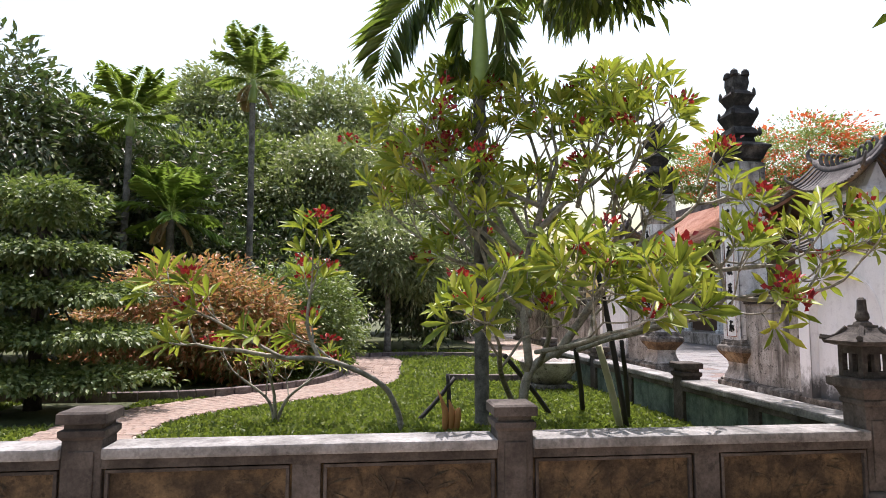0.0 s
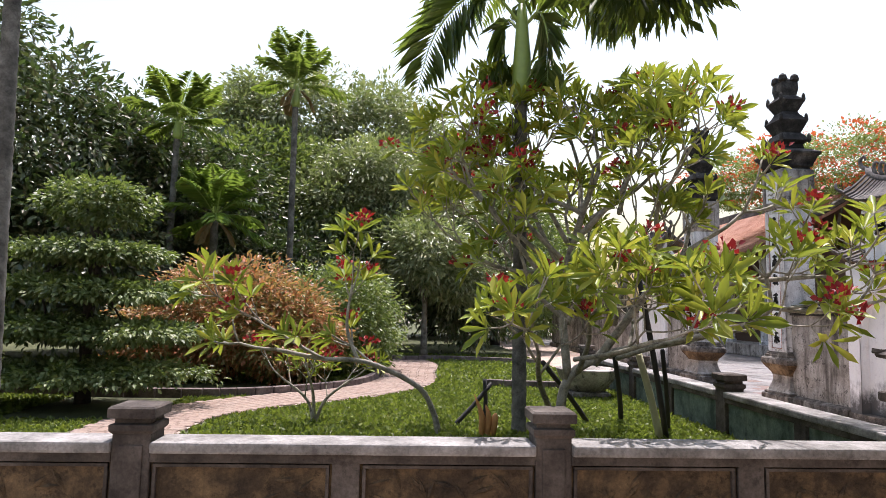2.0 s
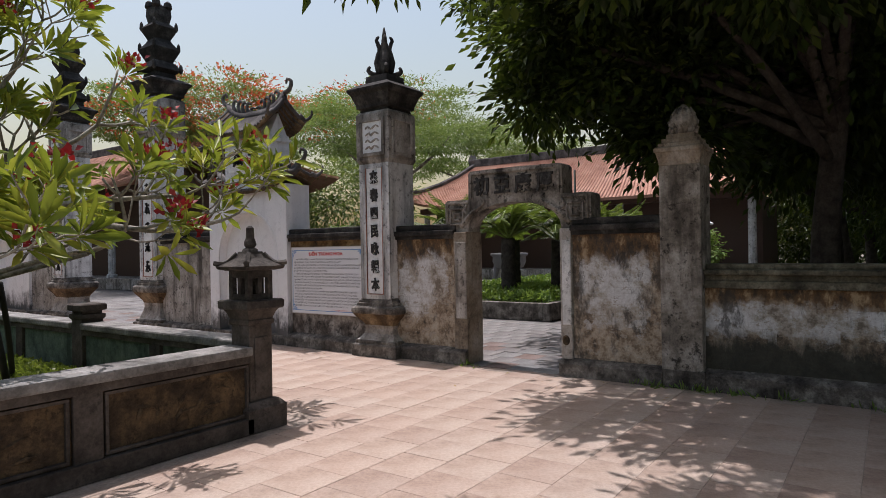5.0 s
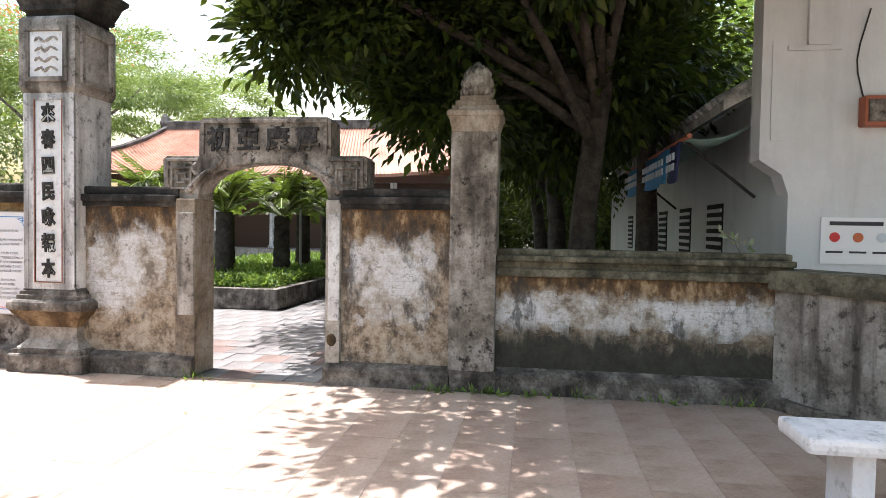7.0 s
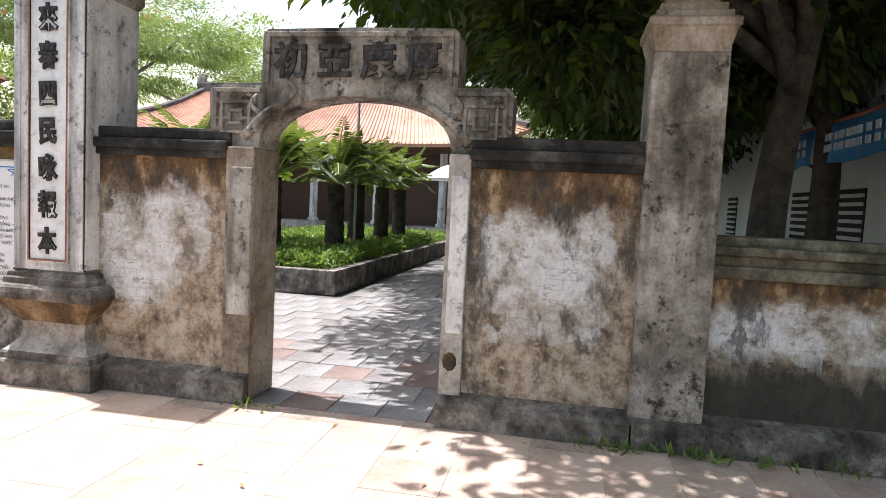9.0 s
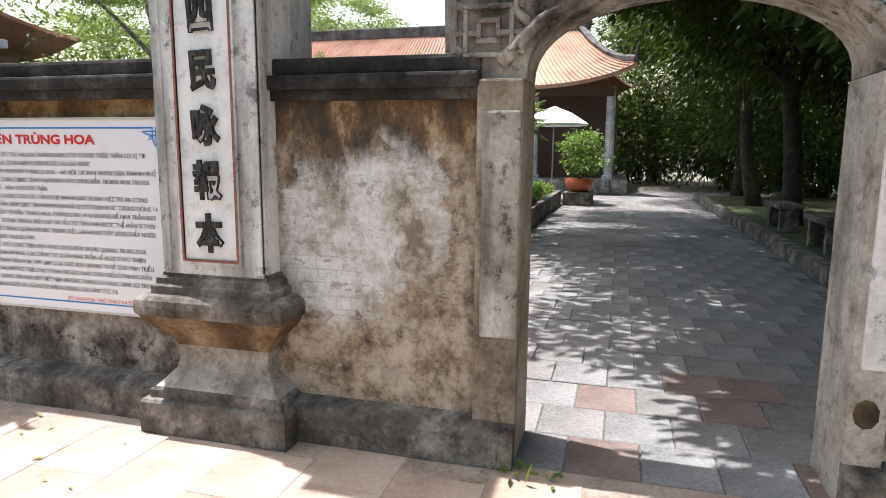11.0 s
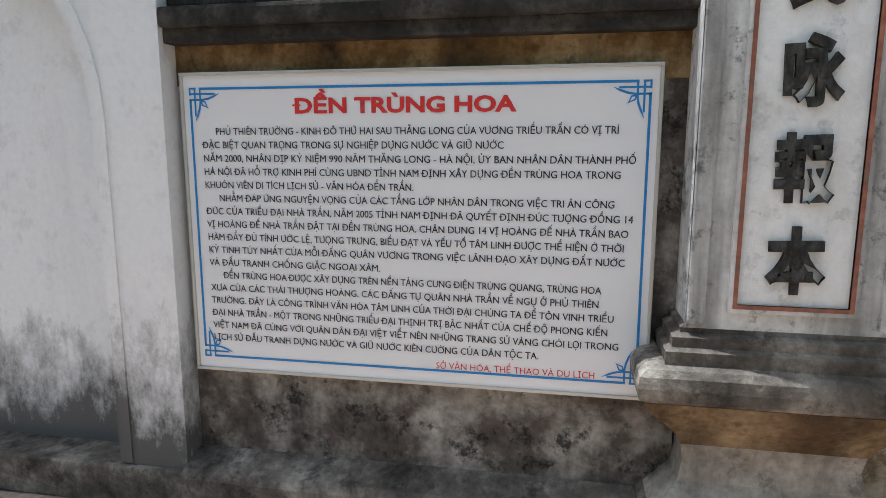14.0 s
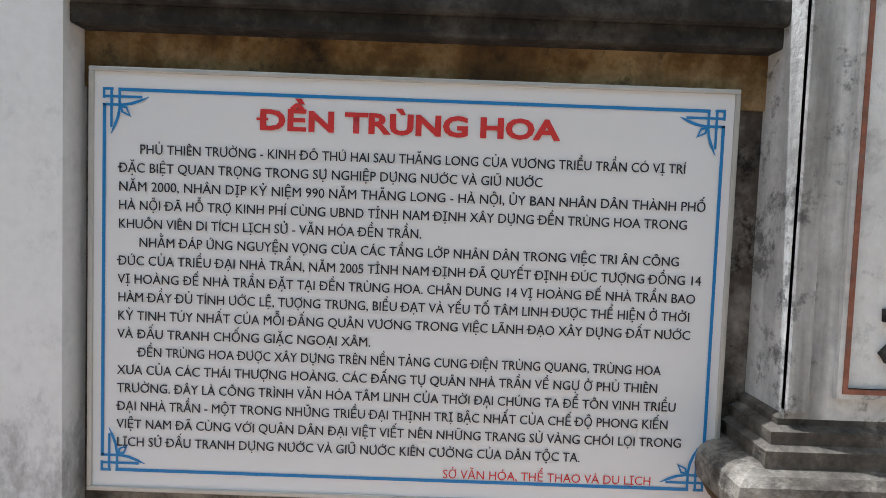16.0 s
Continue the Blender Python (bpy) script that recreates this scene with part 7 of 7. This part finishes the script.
def lay(parent, name, v, f, mesh, mat, places, near, rest_label):
    """Lay pieces: the ones near the given point as objects, the rest joined."""
    places.sort(key=lambda p: (p[0] - near[0]) ** 2 + (p[1] - near[1]) ** 2)
    for x, y, z, a in places[:300]:
        o = new(name, mesh)
        o.parent = parent
        o.matrix_basis = pose(x, y, z, 0, 0, a)
    vs, fs = [], []
    for x, y, z, a in places[300:]:
        c, s = math.cos(radians(a)), math.sin(radians(a))
        n0 = len(vs)
        vs += [(x + c * p - s * q, y + s * p + c * q, z + r) for p, q, r in v]
        fs += [tuple(n0 + i for i in t) for t in f]
    if vs:
        o = new(name + "_field", raw_mesh(name + "_field", vs, fs, mat))
        o.parent = parent
        tagged(o, rest_label, kind="stuff")


rr = random.Random(3)
T = 0.42
v, f, me = slab_mesh("paver", T - 0.004, T - 0.004, 0.03, M_PAVE, 0.0015)
places = []
for i in range(-20, 19):
    for j in range(-16, 90):
        x, y = 7.78 - T * (i + 0.5 * (j % 2)), T * j
        if x > 7.95 or x < -9 or (y > 5.7 and x < 5.0) or y > 30:
            continue
        places.append((x, y, rr.uniform(-0.0025, 0.0), rr.uniform(-0.2, 0.2)))
lay(pavement, "paver", v, f, me, M_PAVE, places, (6.4, 5.5), "warm worn courtyard pavers")
TX, TY = 0.4, 0.355
v, f, me = slab_mesh("tile", TX - 0.009, TY - 0.009, 0.03, M_INTILE, 0.005)
v2, f2, me2 = slab_mesh("red_tile", TX - 0.009, TY - 0.009, 0.03, M_REDTILE, 0.005)
grey_p, red_p = [], []
for i in range(60):
    for j in range(60):
        x, y = 8.2 + TX * i, 3.46 + TY * (j + 0.5 * (i % 2))
        if x > 30 or y > 24 or y < 3.3 or (x > 12.8 and x < 24.1 and 7.0 < y < 11.6) or (x > 28 and y > 5.5):
            continue
        (red_p if (i < 5 and rr.random() < 0.32) else grey_p).append((x, y, rr.uniform(-0.005, 0.002), rr.uniform(-0.4, 0.4)))
lay(inner_floor, "tile", v, f, me, M_INTILE, grey_p, (9.0, 5.0), "grey worn court tiles")
lay(inner_floor, "red_tile", v2, f2, me2, M_REDTILE, red_p, (9.0, 5.0), "red worn court tiles")

path = curve_pts([(-2.95, 6.2, 0), (-2.92, 8.6, 0), (-2.8, 10.2, 0), (-2.05, 11.4, 0), (-0.95, 12.4, 0), (-0.2, 13.3, 0), (0.38, 14.7, 0), (0.5, 16.8, 0), (0.6, 19.5, 0), (-0.6, 22, 0)], 110)
garden_path = thing("garden_path", "curving garden path of pinkish bricks", "path", (-1, 13, 0.19), kind="structure")
v, f, me = slab_mesh("brick", 0.19, 0.145, 0.05, M_BRICK, 0.01)
places = []
bed = bmesh.new()
lt, rt = [], []
acc = 0.0
for i in range(1, len(path)):
    d = path[i] - path[i - 1]
    t = d.normalized()
    s = Vector((t.y, -t.x, 0))
    lt.append(path[i] - s * 0.62)
    rt.append(path[i] + s * 0.62)
    acc += d.length
    while acc > 0:
        p = path[i] - t * acc
        row = len(places) // 6
        for k in range(6):
            q = p + s * (-0.53 + 0.2 * (k + 0.25 * (row % 2)))
            places.append((q.x, q.y, 0.232 + rr.uniform(-0.004, 0.003), math.degrees(math.atan2(s.y, s.x)) + rr.uniform(-1, 1)))
        acc -= 0.155
vs = [(p.x, p.y, 0.212) for p in lt] + [(p.x, p.y, 0.212) for p in rt]
m = len(lt)
fs = [(i, i + 1, m + i + 1, m + i) for i in range(m - 1)]
o = new("brick_bed", raw_mesh("brick_bed", vs, fs, M_PAVEJOINT))
o.parent, o.matrix_parent_inverse = garden_path, Matrix.Translation(-garden_path.location)
holder = new("bricks")
holder.parent = garden_path
holder.matrix_parent_inverse = Matrix.Translation(-garden_path.location)
lay(holder, "brick", v, f, me, M_BRICK, places, (-1.0, 12.0), "pinkish path bricks")


def kerb(name, label, pts, n):
    k = thing(name, label, "kerb", (pts[0][0], pts[0][1], 0.19), kind="structure")
    c = curve_pts([(x, y, 0) for x, y in pts], n)
    for a, b in zip(c, c[1:]):
        d = (b - a)
        L = d.length - 0.012
        bm = box(bmesh.new(), -L / 2, L / 2, -0.07, 0.07, 0.15, 0.34, 0.015)
        bmesh.ops.transform(bm, matrix=Matrix.Translation((a + b) / 2) @ Matrix.Rotation(math.atan2(d.y, d.x), 4, "Z"), verts=bm.verts)
        part("kerb_stone", bm, M_KERB, k)


kerb("kerb_1", "dark low stone kerb round the shrub bed", [(-9.5, 12.4), (-6, 12.1), (-3.6, 12.05), (-2.35, 12.25), (-1.3, 13.0), (-0.55, 14.0), (-0.25, 15.6), (-0.3, 17.5)], 30)
kerb("kerb_2", "dark low stone kerb at the far lawn", [(-0.9, 21.0), (0.3, 20.3), (1.8, 20.6), (4.4, 19.8)], 12)
kerb("kerb_3", "dark low kerb behind the frangipani", [(2.0, 14.2), (3.0, 14.0), (4.5, 13.9)], 6)

rng = np.random.default_rng(77)
k = 110000
P = np.stack([-6.5 + 11.0 * rng.random(k), 6.15 + 8.5 * rng.random(k) ** 1.2, np.full(k, 0.188)], 1)
pp = np.array([(p.x, p.y) for p in path])[::2]
dist = np.min(np.linalg.norm(P[:, None, :2] - pp[None], axis=2), axis=1)
keep = (dist > 0.66) & ~((P[:, 0] < -1.5) & (P[:, 1] > 12.2)) & ~((P[:, 0] < -3.2) & (P[:, 0] > -5.0) & (P[:, 1] > 9.8))
P = P[keep]
k = len(P)
h = 0.035 + 0.05 * rng.random(k)
tagged(new("grass", leaf_mesh("grass", leaf_arrays(P, rng.normal(size=(k, 3)) * 0.7 + np.array([0, 0, 0.7]), rng.normal(size=(k, 3)) + np.array([0, 0, 0.7]), h, h * 0.75), L_GRASS)),
       "bright green low ground-cover lawn", "grass", kind="stuff")
k = 30000
P = np.stack([-8 + 13 * rng.random(k), 14 + 9 * rng.random(k), np.full(k, 0.188)], 1)
dist = np.min(np.linalg.norm(P[:, None, :2] - pp[None], axis=2), axis=1)
P = P[(dist > 0.66) & (P[:, 0] < 4.5)]
k = len(P)
h = 0.05 + 0.07 * rng.random(k)
tagged(new("grass", leaf_mesh("grass", leaf_arrays(P, rng.normal(size=(k, 3)) * 0.7 + np.array([0, 0, 0.7]), rng.normal(size=(k, 3)) + np.array([0, 0, 0.7]), h, h * 0.75), L_GRASS)),
       "far lawn of low green ground cover", "grass", kind="stuff")

# fallen leaves and weeds along the wall foot
k = 50
y = rng.random(k) * 9.5 + 0.8
P = np.stack([7.9 - np.abs(rng.normal(size=k)) * 0.5 - 0.03, y, np.full(k, 0.006)], 1)
D = rng.normal(size=(k, 3)) * np.array([1, 1, 0.12])
tagged(new("fallen_leaves", leaf_mesh("fallen_leaves", leaf_arrays(P, D, np.tile([0, 0, 1.0], (k, 1)), 0.02 + 0.05 * rng.random(k), 0.01 + 0.02 * rng.random(k), 0.02), L_PALMDRY)),
       "small dry leaves scattered on the pavers", "leaves", kind="stuff")
cl, yy = [], [3.0, 3.2, 3.45, 3.6, 2.6, 2.2, 5.93, 1.4, 2.9, 0.8]
for y0 in yy:
    k = 16
    P = np.array([7.9, y0, 0.0]) + rng.normal(size=(k, 3)) * np.array([0.04, 0.1, 0])
    cl.append(leaf_arrays(P, rng.normal(size=(k, 3)) * 0.6 + np.array([-0.3, 0, 0.8]), rng.normal(size=(k, 3)), 0.05 + 0.08 * rng.random(k), 0.012 + 0.02 * rng.random(k)))
tagged(new("weeds", leaf_mesh("weeds", np.concatenate(cl), L_HEDGE)), "small green weeds at the foot of the wall", "weeds", kind="stuff")
